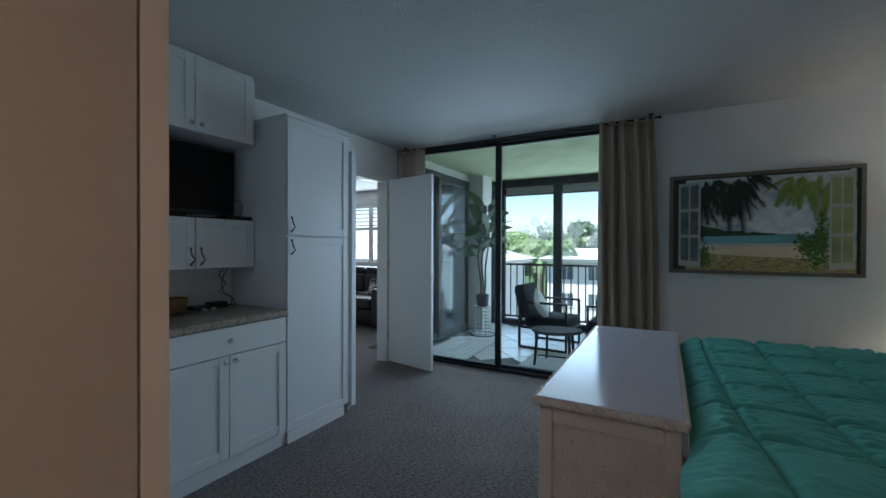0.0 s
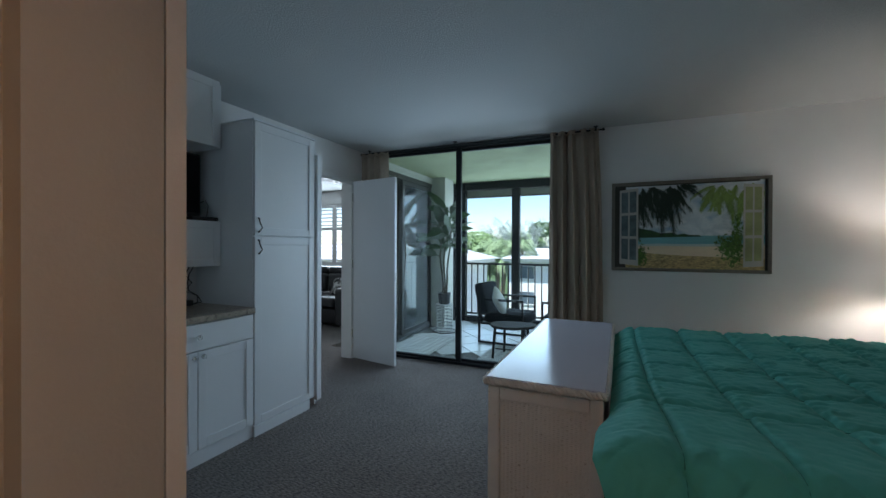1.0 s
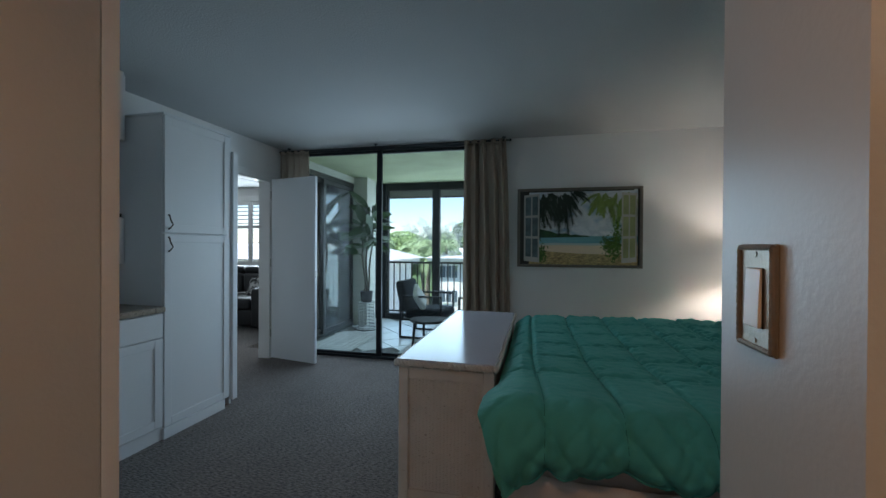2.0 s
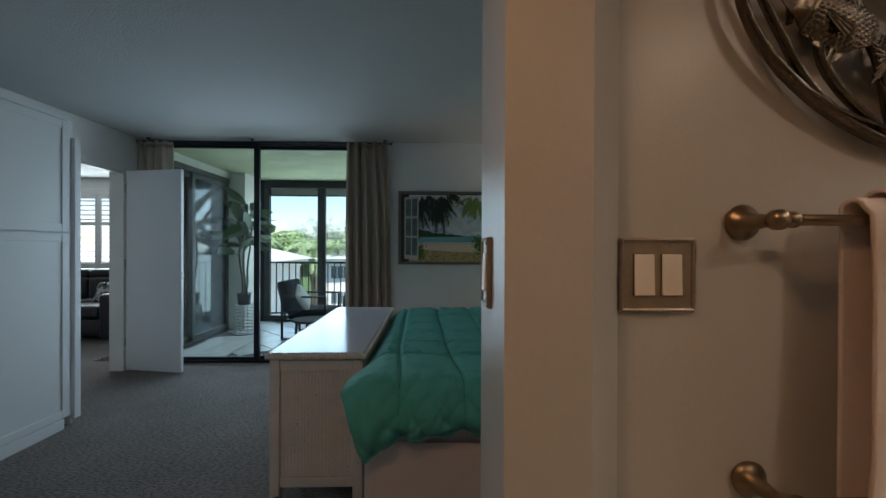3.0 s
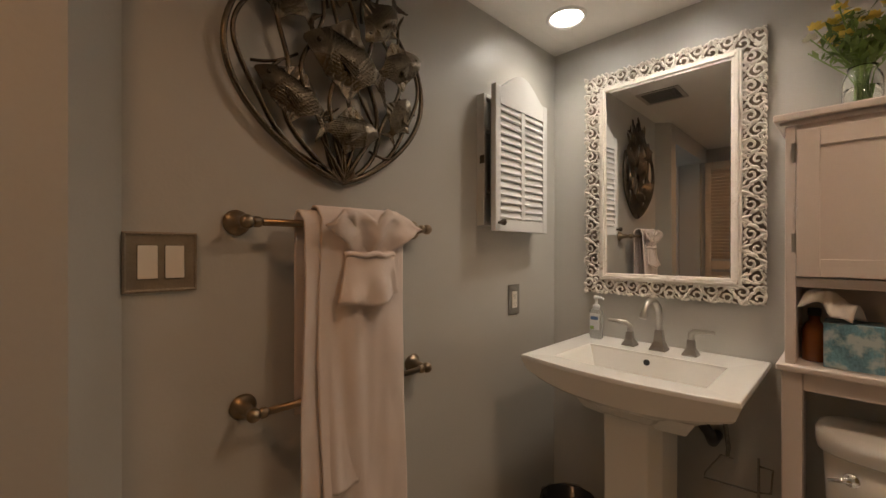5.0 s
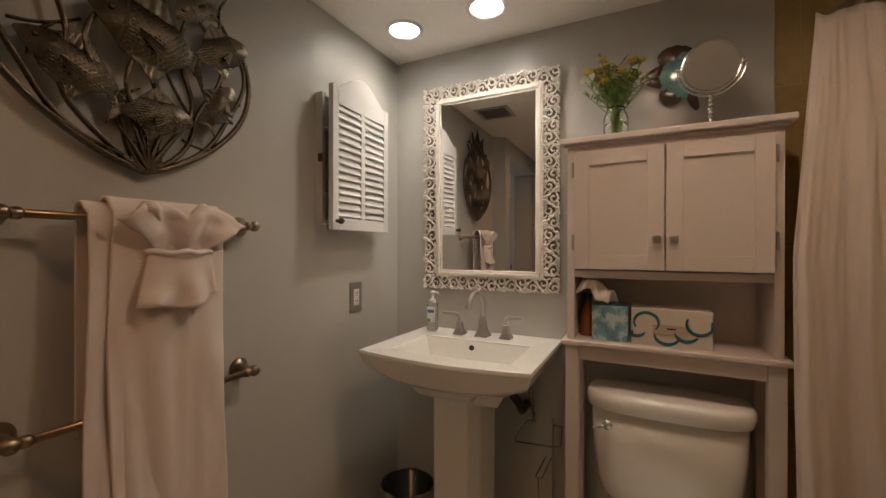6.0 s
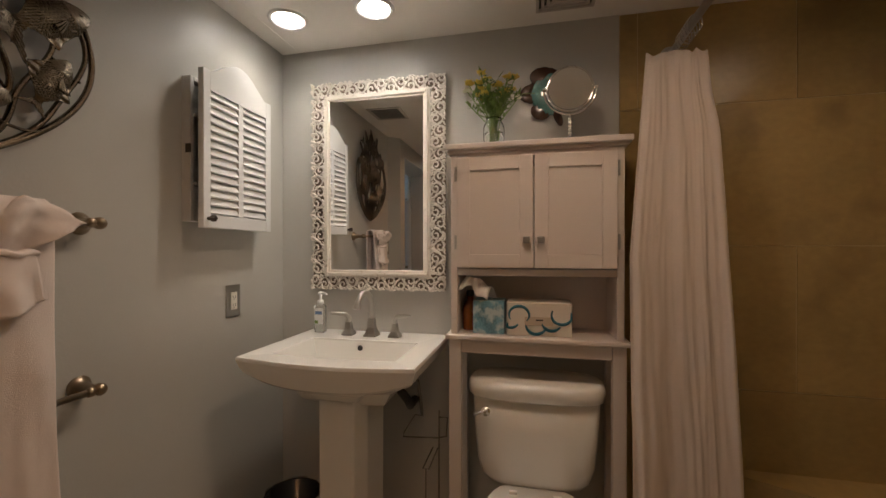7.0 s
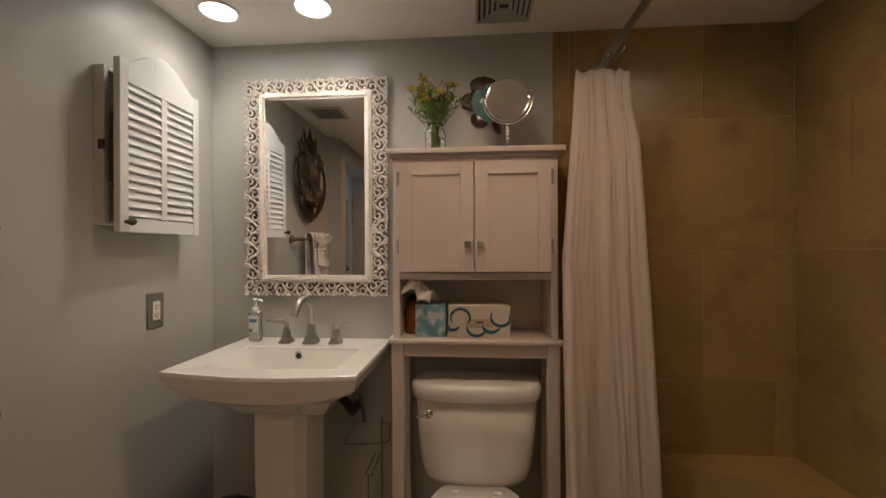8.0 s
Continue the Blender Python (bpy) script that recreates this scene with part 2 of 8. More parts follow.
PAINT = (0.75, 0.735, 0.72)
M = dict(
    wall=mat("greige_paint", PAINT, 0.55, vary=0.025, scale=1.2, grain=180, bump=0.06, bump_scale=260),
    bath_wall=mat("bath_paint", (0.505, 0.498, 0.472), 0.34, vary=0.03, scale=1.4, grain=160, bump=0.05, bump_scale=120),
    # the ceiling's dimmer light is put into its colour, well below the walls' paint
    ceiling=mat("dimmed_ceiling_paint", (0.43, 0.437, 0.43), 0.85, vary=0.03, scale=1.0, grain=120, bump=0.35, bump_scale=110),
    bath_ceiling=mat("bath_ceiling_paint", (0.84, 0.82, 0.78), 0.6, vary=0.03, bump=0.08, bump_scale=150),
    carpet=carpet_mat(),
    white=mat("white_cabinet_paint", (0.72, 0.73, 0.735), 0.38, vary=0.03, scale=2, grain=90, bump=0.03),
    white_trim=mat("white_trim_paint", (0.76, 0.75, 0.73), 0.42, vary=0.04, scale=3, bump=0.03),
    etagere=mat("etagere_paint", (0.66, 0.585, 0.54), 0.36, vary=0.03, scale=2.5, bump=0.03),
    counter=granite_mat(),
    black_metal=mat("black_aluminium", (0.014, 0.016, 0.019), 0.5, vary=0.2, scale=4, spec=0.25),
    bronze_metal=mat("dark_bronze", (0.05, 0.045, 0.04), 0.4, metal=0.5, vary=0.2),
    dark_knob=mat("oiled_bronze", (0.10, 0.085, 0.07), 0.35, metal=0.9),
    nickel=mat("brushed_nickel", (0.46, 0.44, 0.41), 0.30, metal=1.0, vary=0.1, grain=500, stretch=(1, 1, 0.1)),
    antique=mat("antique_brass", (0.30, 0.235, 0.165), 0.33, metal=1.0, vary=0.18, scale=20),
    chrome=mat("chrome", (0.75, 0.75, 0.75), 0.08, metal=1.0, vary=0.02),
    wire=mat("steel_wire", (0.34, 0.33, 0.31), 0.25, metal=1.0),
    pewter=mat("pewter_plate", (0.36, 0.31, 0.25), 0.42, metal=0.75, vary=0.15, scale=30, bump=0.1, bump_scale=200),
    plate_grey=mat("satin_plate", (0.30, 0.29, 0.27), 0.4, metal=0.7, vary=0.08),
    switch=mat("almond_plastic", (0.78, 0.74, 0.67), 0.35, vary=0.02),
    slot=mat("dark_slot", (0.02, 0.02, 0.02), 0.6),
    mirror=mat("silvered_glass", (0.93, 0.935, 0.93), 0.0, metal=1.0, vary=0.0),
    porcelain=mat("porcelain", (0.80, 0.79, 0.76), 0.12, vary=0.015, coat=0.4),
    carved=mat("whitewashed_carving", (0.80, 0.75, 0.69), 0.6, vary=0.10, scale=25, grain=300, bump=0.2, bump_scale=200, worn=((0.52, 0.44, 0.37), 45, 0.62)),
    # brown that stands in for the shade in the carving's gaps
    carving_gap_shade=mat("brown_gap_shade", (0.27, 0.22, 0.175), 0.8, vary=0.3, scale=20, bump=0.2),
    plaque=mat("hammered_copper", (0.135, 0.112, 0.084), 0.27, metal=0.95, vary=0.5, scale=14, bump=0.22, bump_scale=75),
    towel=mat("cotton_terry", (0.90, 0.79, 0.735), 0.95, vary=0.05, scale=9, grain=500, bump=0.6, bump_scale=600, sheen=0.1, spec=0.1),
    curtain=mat("linen_curtain", (0.42, 0.345, 0.27), 0.9, vary=0.10, scale=5, grain=400, bump=0.3, bump_scale=500, stretch=(1, 1, 0.3), spec=0.15),
    shower_curtain=mat("white_shower_curtain", (0.585, 0.50, 0.44), 0.6, vary=0.04, scale=5, bump=0.1, bump_scale=300),
    tile=mat("travertine_tile", (0.36, 0.255, 0.105), 0.32, vary=0.34, scale=2.2, grain=30, bump=0.06, bump_scale=30, obj_random=0.25, stretch=(1, 1, 1.6), worn=((0.27, 0.185, 0.08), 3.5, 0.52)),
    grout=mat("tile_grout", (0.52, 0.41, 0.24), 0.9, vary=0.1),
    bath_floor=mat("floor_tile", (0.42, 0.37, 0.30), 0.4, vary=0.12, scale=5, obj_random=0.2),
    lanai_tile=mat("pale_ceramic_tile", (0.62, 0.62, 0.62), 0.28, vary=0.07, scale=6, obj_random=0.25),
    lanai_grout=mat("grey_grout", (0.13, 0.125, 0.12), 0.9),
    lanai_wall=mat("lanai_stucco", (0.60, 0.58, 0.51), 0.9, vary=0.07, scale=3, bump=0.5, bump_scale=70),
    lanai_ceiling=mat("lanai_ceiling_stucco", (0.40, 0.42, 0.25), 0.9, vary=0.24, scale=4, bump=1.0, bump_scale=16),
    teal_thread=mat("teal_thread", (0.03, 0.22, 0.19), 0.9),
    teal=mat("teal_cotton", (0.098, 0.45, 0.385), 0.78, vary=0.10, scale=7, grain=500, bump=0.28, bump_scale=34, sheen=0.05, spec=0.2),
    ruffle=mat("off_white_cotton", (0.74, 0.66, 0.62), 0.9, vary=0.05, scale=8, bump=0.2),
    wicker=mat("whitewashed_wicker", (0.73, 0.675, 0.60), 0.6, vary=0.16, scale=8, grain=260, bump=0.2, island=0.1, worn=((0.42, 0.34, 0.26), 60, 0.64)),
    dresser_top=mat("white_lacquer", (0.64, 0.63, 0.70), 0.15, spec=0.32, vary=0.04, scale=2, grain=60),
    black_leather=mat("black_leather", (0.022, 0.022, 0.024), 0.38, vary=0.2, scale=9, bump=0.25, bump_scale=130),
    cushion=mat("charcoal_fabric", (0.014, 0.016, 0.020), 0.9, vary=0.15, grain=400, bump=0.3, spec=0.1),
    pillow=mat("pale_pillow", (0.58, 0.57, 0.55), 0.9, vary=0.22, scale=18, bump=0.3),
    patterned_pillow=mat("patterned_pillow", (0.58, 0.56, 0.54), 0.9, vary=0.1, bump=0.2, worn=((0.02, 0.02, 0.02), 13, 0.46)),
    screen=mat("screen_glass", (0.004, 0.005, 0.006), 0.22, vary=0.1, spec=0.12),
    black_plastic=mat("black_plastic", (0.015, 0.015, 0.016), 0.4),
    basket=mat("woven_basket", (0.32, 0.17, 0.07), 0.7, vary=0.3, grain=200, bump=0.5),
    picture_frame=mat("bronzed_frame", (0.17, 0.145, 0.115), 0.5, vary=0.3, scale=14, bump=0.2, stretch=(0.3, 1, 1)),
    print_sky=beach_mat(),
    print_sea=mat("print_sea", (0.20, 0.46, 0.50), 0.45, vary=0.30, scale=5, stretch=(0.3, 1, 5)),
    print_foam=mat("print_foam", (0.50, 0.58, 0.56), 0.45, vary=0.2, scale=9, stretch=(0.2, 1, 4)),
    print_sand=mat("print_sand", (0.80, 0.64, 0.45), 0.45, vary=0.16, scale=6, grain=120, stretch=(0.4, 1, 2)),
    print_pebble=mat("print_pebbles", (0.46, 0.33, 0.14), 0.45, vary=0.75, scale=45, grain=90, stretch=(0.6, 1, 1.5)),
    print_hill=mat("print_hill", (0.025, 0.075, 0.022), 0.45, vary=0.7, scale=22),
    print_dark=mat("print_dark_palm", (0.012, 0.026, 0.014), 0.45, vary=0.5, island=0.5),
    print_green=mat("print_green_palm", (0.22, 0.31, 0.07), 0.45, vary=0.6, island=0.6),
    print_bush=mat("print_bush", (0.08, 0.16, 0.02), 0.45, vary=0.8, island=0.8),
    print_wood=mat("print_casement", (0.52, 0.49, 0.44), 0.45, vary=0.15),
    print_shadow=mat("print_shadow", (0.035, 0.028, 0.02), 0.45, vary=0.3),
    print_glassy=mat("print_pane", (0.33, 0.35, 0.16), 0.45, vary=0.5, scale=6),
    print_glassy_dark=mat("print_pane_dark", (0.10, 0.14, 0.15), 0.45, vary=0.8, scale=14),
    lamp_shade=glow("lit_lamp_shade", (0.95, 0.86, 0.74), 0.35),
    lamp_base=mat("lamp_base_metal", (0.12, 0.10, 0.08), 0.4, metal=0.6),
    lens_glow=glow("downlight_lens", (1.0, 0.95, 0.88), 9.0),
    leaf=mat("banana_leaf", (0.055, 0.12, 0.035), 0.4, vary=0.45, scale=6, island=0.5, bump=0.1, bump_scale=40),
    stem=mat("brown_stem", (0.10, 0.085, 0.055), 0.8, vary=0.35, scale=25, bump=0.4, bump_scale=60),
    pot=mat("dark_pot", (0.035, 0.037, 0.04), 0.55),
    soil=mat("soil", (0.04, 0.03, 0.02), 0.95, vary=0.4, bump=0.8),
    white_metal=mat("white_enamel_wire", (0.42, 0.43, 0.42), 0.4),
    rug=mat("grey_woven_rug", (0.53, 0.53, 0.53), 0.95, vary=0.1, grain=300, bump=0.4),
    rug_light=mat("white_woven_stripe", (0.66, 0.66, 0.65), 0.95, vary=0.08, grain=300, bump=0.4),
    table_wood=mat("grey_wood", (0.05, 0.047, 0.045), 0.75, spec=0.2, vary=0.35, scale=8, stretch=(1, 6, 1)),
    pane=pane_glass("window_pane", (0.90, 0.95, 0.95)),
    grey_pane=pane_glass("tinted_pane", (0.74, 0.86, 0.92), 1.95),
    jar=glass("jar_glass", (0.97, 1.0, 0.99)),
    soap=glass("soap_bottle", (0.90, 0.94, 0.97), 0.06, 1.33),
    label_blue=mat("blue_label", (0.10, 0.18, 0.36), 0.4),
    label_white=mat("white_label", (0.78, 0.80, 0.82), 0.4),
    amber=mat("amber_bottle", (0.20, 0.055, 0.01), 0.15, coat=0.5),
    yellow=mat("yellow_petal", (0.80, 0.62, 0.14), 0.6, vary=0.25, island=0.4),
    petal_white=mat("white_petal", (0.75, 0.74, 0.60), 0.6, vary=0.1),
    flower_green=mat("flower_leaf", (0.17, 0.26, 0.07), 0.5, vary=0.45, island=0.5),
    fish_dark=mat("glazed_brown", (0.07, 0.036, 0.024), 0.25, vary=0.4, scale=20, coat=0.5),
    fish_teal=mat("glazed_teal", (0.13, 0.28, 0.27), 0.18, vary=0.5, scale=18, coat=0.6, worn=((0.42, 0.40, 0.33), 14, 0.54)),
    fish_coral=mat("glazed_coral", (0.55, 0.28, 0.20), 0.2, vary=0.3, coat=0.5),
    tissue=mat("tissue_paper", (0.78, 0.74, 0.70), 0.95, vary=0.04, bump=0.3, bump_scale=60),
    box_teal=mat("tissue_box_print", (0.16, 0.34, 0.44), 0.45, vary=0.7, scale=22, stretch=(1, 1, 0.6), worn=((0.52, 0.62, 0.62), 24, 0.48)),
    box_cream=mat("cream_carton", (0.70, 0.64, 0.56), 0.5, vary=0.04),
    box_ink=mat("teal_ink", (0.01, 0.11, 0.16), 0.5, vary=0.1),
    box_mid=mat("beige_ink", (0.52, 0.43, 0.33), 0.5),
    bin=mat("black_bin", (0.02, 0.02, 0.021), 0.22, vary=0.2),
    bag=mat("clear_liner", (0.30, 0.29, 0.28), 0.2, vary=0.4, scale=30, bump=0.5, bump_scale=60),
    louver=mat("stained_louver", (0.60, 0.49, 0.38), 0.5, vary=0.12, scale=6, stretch=(1, 1, 6)),
    vent=mat("vent_enamel", (0.50, 0.47, 0.43), 0.5),
    vent_dark=mat("vent_duct", (0.05, 0.05, 0.05), 0.8),
    rubber=mat("black_pipe", (0.02, 0.02, 0.02), 0.5),
    stucco=mat("white_stucco", (0.78, 0.78, 0.76), 0.9, vary=0.06, scale=0.6, bump=0.2, bump_scale=8),
    roof=mat("white_roof", (0.60, 0.62, 0.66), 0.7, vary=0.06, scale=0.5),
    far_glass=mat("far_window_glass", (0.10, 0.14, 0.17), 0.15, vary=0.3, obj_random=0.4),
    grass=mat("lawn", (0.07, 0.12, 0.035), 0.95, vary=0.4, scale=0.2, grain=8),
    asphalt=mat("parking_asphalt", (0.46, 0.46, 0.44), 0.9, vary=0.12, scale=0.4, grain=10),
    # outdoor leaf colours are lightened: the distant haze is put into them
    foliage=mat("broad_foliage", (0.19, 0.29, 0.11), 0.6, vary=0.55, scale=0.3, island=0.7),
    pine=mat("casuarina_foliage", (0.34, 0.39, 0.36), 0.8, vary=0.35, scale=0.3, island=0.6),
    frond=mat("palm_frond", (0.25, 0.34, 0.17), 0.6, vary=0.5, island=0.6),
    bark=mat("palm_bark", (0.20, 0.165, 0.125), 0.9, vary=0.3, scale=4, bump=0.5, bump_scale=20),
)
# ---- mesh tools ----
def world_of(ob):
    p = Vector(ob.location)
    while ob.parent:
        ob = ob.parent
        p += ob.location
    return p


def finish(name, bm, material, smooth=False):
    me = bpy.data.meshes.new(name)
    bm.to_mesh(me)
    bm.free()
    for m in (material if isinstance(material, (list, tuple)) else [material]):
        me.materials.append(m)
    if smooth:
        me.polygons.foreach_set("use_smooth", [True] * len(me.polygons))
    return me


def part(name, bm, material, parent, label="", smooth=False):
    """Links a bmesh, built in the world's metres, as one mesh under a thing or a part."""
    p = world_of(parent)
    bm.transform(Matrix.Translation(-p))
    ob = new(name, finish(name, bm, material, smooth))
    ob.parent = parent
    return tagged(ob, label)


def thing(name, at, label, category, group="", kind=""):
    ob = new(name)
    ob.empty_display_size = 0.05
    ob.location = at
    return tagged(ob, label, category, group, kind)


def solid(name, bm, material, label, category, kind="", group="", smooth=False, at=None):
    """A thing that is one mesh."""
    p = Vector(at) if at is not None else Vector((0, 0, 0))
    bm.transform(Matrix.Translation(-p))
    ob = new(name, finish(name, bm, material, smooth))
    ob.location = p
    return tagged(ob, label, category, group, kind)


def box(lo, hi, bevel=0.0, seg=2, bm=None, m=None):
    own = bmesh.new()
    lo, hi = Vector(lo), Vector(hi)
    r = bmesh.ops.create_cube(own, size=1.0)
    for v in own.verts:
        v.co = Vector((lo[i] + (v.co[i] + 0.5) * (hi[i] - lo[i]) for i in range(3)))
    if bevel:
        bmesh.ops.bevel(own, geom=own.edges[:], offset=bevel, segments=seg, profile=0.5, affect="EDGES")
    if m is not None:
        own.transform(m)
    if bm is None:
        return own
    merge(bm, own)
    return bm


def merge(bm, other):
    me = bpy.data.meshes.new("tmp")
    other.to_mesh(me)
    other.free()
    bm.from_mesh(me)
    bpy.data.meshes.remove(me)


def ring_tube(points, radius, sides=8, closed=False, flat=1.0, bm=None, cap=True, up=None):
    """A tube along points; radius a number or one per point; flat squeezes it along its second axis."""
    bm = bm or bmesh.new()
    pts = [Vector(p) for p in points]
    n = len(pts)
    rad = radius if isinstance(radius, (list, tuple)) else [radius] * n
    rings = []
    ref = Vector(up) if up is not None else None
    for i in range(n):
        a = pts[(i - 1) % n] if closed or i else pts[0]
        b = pts[(i + 1) % n] if closed or i < n - 1 else pts[-1]
        d = (b - a).normalized()
        if ref is None:
            ref = Vector((0, 0, 1)) if abs(d.z) < 0.9 else Vector((1, 0, 0))
        s = d.cross(ref)
        if s.length < 1e-5:
            s = d.orthogonal()
        s.normalize()
        u = s.cross(d).normalized()
        if up is None:
            ref = u
        rings.append([bm.verts.new(pts[i] + (s * math.cos(2 * math.pi * k / sides) + u * math.sin(2 * math.pi * k / sides) * flat) * rad[i]) for k in range(sides)])
    for i in range(n if closed else n - 1):
        r0, r1 = rings[i], rings[(i + 1) % n]
        for k in range(sides):
            bm.faces.new((r0[k], r0[(k + 1) % sides], r1[(k + 1) % sides], r1[k]))
    if cap and not closed:
        bm.faces.new(rings[0][::-1])
        bm.faces.new(rings[-1])
    return bm


def cyl(p0, p1, r0, r1=None, sides=16, bm=None):
    return ring_tube([p0, p1], [r0, r0 if r1 is None else r1], sides, bm=bm)


def lathe(profile, at, axis="z", sides=28, bm=None, close=True):
    """Turns (radius, height) pairs round an axis through at."""
    bm = bm or bmesh.new()
    at = Vector(at)
    rings = []
    for r, h in profile:
        ring = []
        for k in range(sides):
            a = 2 * math.pi * k / sides
            c, s = r * math.cos(a), r * math.sin(a)
            ring.append(bm.verts.new(at + (Vector((c, s, h)) if axis == "z" else Vector((s, h, c)) if axis == "y" else Vector((h, c, s)))))
        rings.append(ring)
    for r0, r1 in zip(rings, rings[1:]):
        for k in range(sides):
            bm.faces.new((r0[k], r0[(k + 1) % sides], r1[(k + 1) % sides], r1[k]))
    if close:
        bm.faces.new(rings[0][::-1])
        bm.faces.new(rings[-1])
    return bm


def sheet(f, nu, nv, thick=0.0, bm=None):
    """A sheet of nu x nv cells from f(u, v), u and v in 0..1; thick gives it a back."""
    bm = bm or bmesh.new()
    grid = [[Vector(f(i / nu, j / nv)) for j in range(nv + 1)] for i in range(nu + 1)]
    def lay(off):
        out = []
        for i in range(nu + 1):
            row = []
            for j in range(nv + 1):
                du = grid[min(i + 1, nu)][j] - grid[max(i - 1, 0)][j]
                dv = grid[i][min(j + 1, nv)] - grid[i][max(j - 1, 0)]
                nrm = du.cross(dv)
                nrm = nrm.normalized() if nrm.length > 1e-9 else Vector((0, 0, 1))
                row.append(bm.verts.new(grid[i][j] - nrm * off))
            out.append(row)
        return out
    top = lay(0.0)
    for i in range(nu):
        for j in range(nv):
            bm.faces.new((top[i][j], top[i + 1][j], top[i + 1][j + 1], top[i][j + 1]))
    if thick:
        low = lay(thick)
        for i in range(nu):
            for j in range(nv):
                bm.faces.new((low[i][j], low[i][j + 1], low[i + 1][j + 1], low[i + 1][j]))
        for i in range(nu):
            for j in (0, nv):
                bm.faces.new((top[i][j], top[i + 1][j], low[i + 1][j], low[i][j]) if j else (top[i + 1][j], top[i][j], low[i][j], low[i + 1][j]))
        for j in range(nv):
            for i in (0, nu):
                bm.faces.new((top[i][j], top[i][j + 1], low[i][j + 1], low[i][j]) if not i else (top[i][j + 1], top[i][j], low[i][j], low[i][j + 1]))
    return bm


def prism(outline, lo, hi, axis="z", bm=None):
    """Pushes a flat outline of (a, b) pairs from lo to hi along an axis; a, b are the other two axes in order."""
    bm = bm or bmesh.new()
    def place(a, b, h):
        return (a, b, h) if axis == "z" else (a, h, b) if axis == "y" else (h, a, b)
    low = [bm.verts.new(place(a, b, lo)) for a, b in outline]
    high = [bm.verts.new(place(a, b, hi)) for a, b in outline]
    n = len(outline)
    bm.faces.new(low[::-1])
    bm.faces.new(high)
    for i in range(n):
        bm.faces.new((low[i], low[(i + 1) % n], high[(i + 1) % n], high[i]))
    bmesh.ops.recalc_face_normals(bm, faces=bm.faces[:])
    return bm


def ball(at, r, scale=(1, 1, 1), seg=12, bm=None, m=None):
    own = bmesh.new()
    bmesh.ops.create_uvsphere(own, u_segments=seg, v_segments=max(6, seg // 2 + 2), radius=r)
    own.transform(Matrix.Diagonal((*scale, 1)))
    if m is not None:
        own.transform(m)
    own.transform(Matrix.Translation(at))
    if bm is None:
        return own
    merge(bm, own)
    return bm


def arc(c, r, a0, a1, n, plane="xz"):
    out = []
    for i in range(n + 1):
        a = radians(a0 + (a1 - a0) * i / n)
        u, v = r * math.cos(a), r * math.sin(a)
        out.append(Vector(c) + (Vector((u, 0, v)) if plane == "xz" else Vector((0, u, v)) if plane == "yz" else Vector((u, v, 0))))
    return out


def block(name, lo, hi, material, label, category="wall", bevel=0.0):
    return solid(name, box(lo, hi, bevel), material, label, category, kind="structure")
# ---- the setting ----
CEIL, BCEIL = 2.43, 2.165
W, E_, NY, SY = -2.75, 2.45, 3.93, 0.29
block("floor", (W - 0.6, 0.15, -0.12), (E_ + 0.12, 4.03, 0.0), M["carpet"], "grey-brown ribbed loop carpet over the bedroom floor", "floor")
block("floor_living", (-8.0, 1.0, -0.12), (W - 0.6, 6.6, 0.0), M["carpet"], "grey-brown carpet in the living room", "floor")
# unseen slab and outer walls, added to stop sunlight leaking into the rooms
block("roof_slab", (-8.2, -2.6, CEIL + 0.16), (2.7, 6.95, CEIL + 0.32), M["stucco"], "unseen slab added above the rooms to keep the sun out", "roof")
block("wall_bath_east_outer", (2.425, -2.6, -0.2), (2.6, 0.30, CEIL + 0.155), M["stucco"], "unseen wall added behind the bathroom to keep the sun out")
block("wall_bath_south_outer", (-0.9, -2.6, -0.2), (2.42, -2.425, CEIL + 0.155), M["stucco"], "unseen wall added behind the shower to keep the sun out")
block("wall_west_outer", (W - 0.30, -0.2, -0.1), (-0.74, -0.002, CEIL + 0.155), M["stucco"], "unseen closing wall added behind the cabinets to keep the sun out")
block("wall_closet_outer", (-0.90, -2.42, -0.1), (-0.74, -0.201, CEIL + 0.155), M["stucco"], "unseen closing wall added behind the closet to keep the sun out")
block("ceiling", (W - 0.12, 0.003, CEIL), (E_ + 0.12, 4.05, CEIL + 0.12), M["ceiling"], "textured bedroom ceiling, its paint darkened to look dimly lit", "ceiling")
block("ceiling_living", (-8.0, 1.0, CEIL), (W - 0.121, 6.62, CEIL + 0.12), M["ceiling"], "living room ceiling, its paint darkened to look dimly lit", "ceiling")
# north wall with the sliding door's opening
block("wall_north", (-0.22, NY, 0), (E_ + 0.12, NY + 0.12, CEIL), M["wall"], "light greige painted bedroom wall")
block("wall_north_left", (W, NY, 0), (W + 0.06, NY + 0.12, CEIL), M["wall"], "narrow strip of greige wall beside the sliding door")
block("wall_east", (E_, SY, 0), (E_ + 0.12, NY, CEIL), M["wall"], "light greige painted bedroom wall behind the bed head")
# west wall with the doorway
DY0, DY1, DTOP = 3.06, 3.68, 2.035
block("wall_west", (W - 0.12, 0.0, 0), (W, DY0, CEIL), M["wall"], "greige wall behind the built-in cabinets")
block("wall_west_end", (W - 0.12, DY1, 0), (W, 4.05, CEIL), M["wall"], "short greige wall between doorway and sliding door")
block("wall_west_header", (W - 0.12, DY0, DTOP), (W, DY1, CEIL), M["wall"], "greige wall above the doorway")
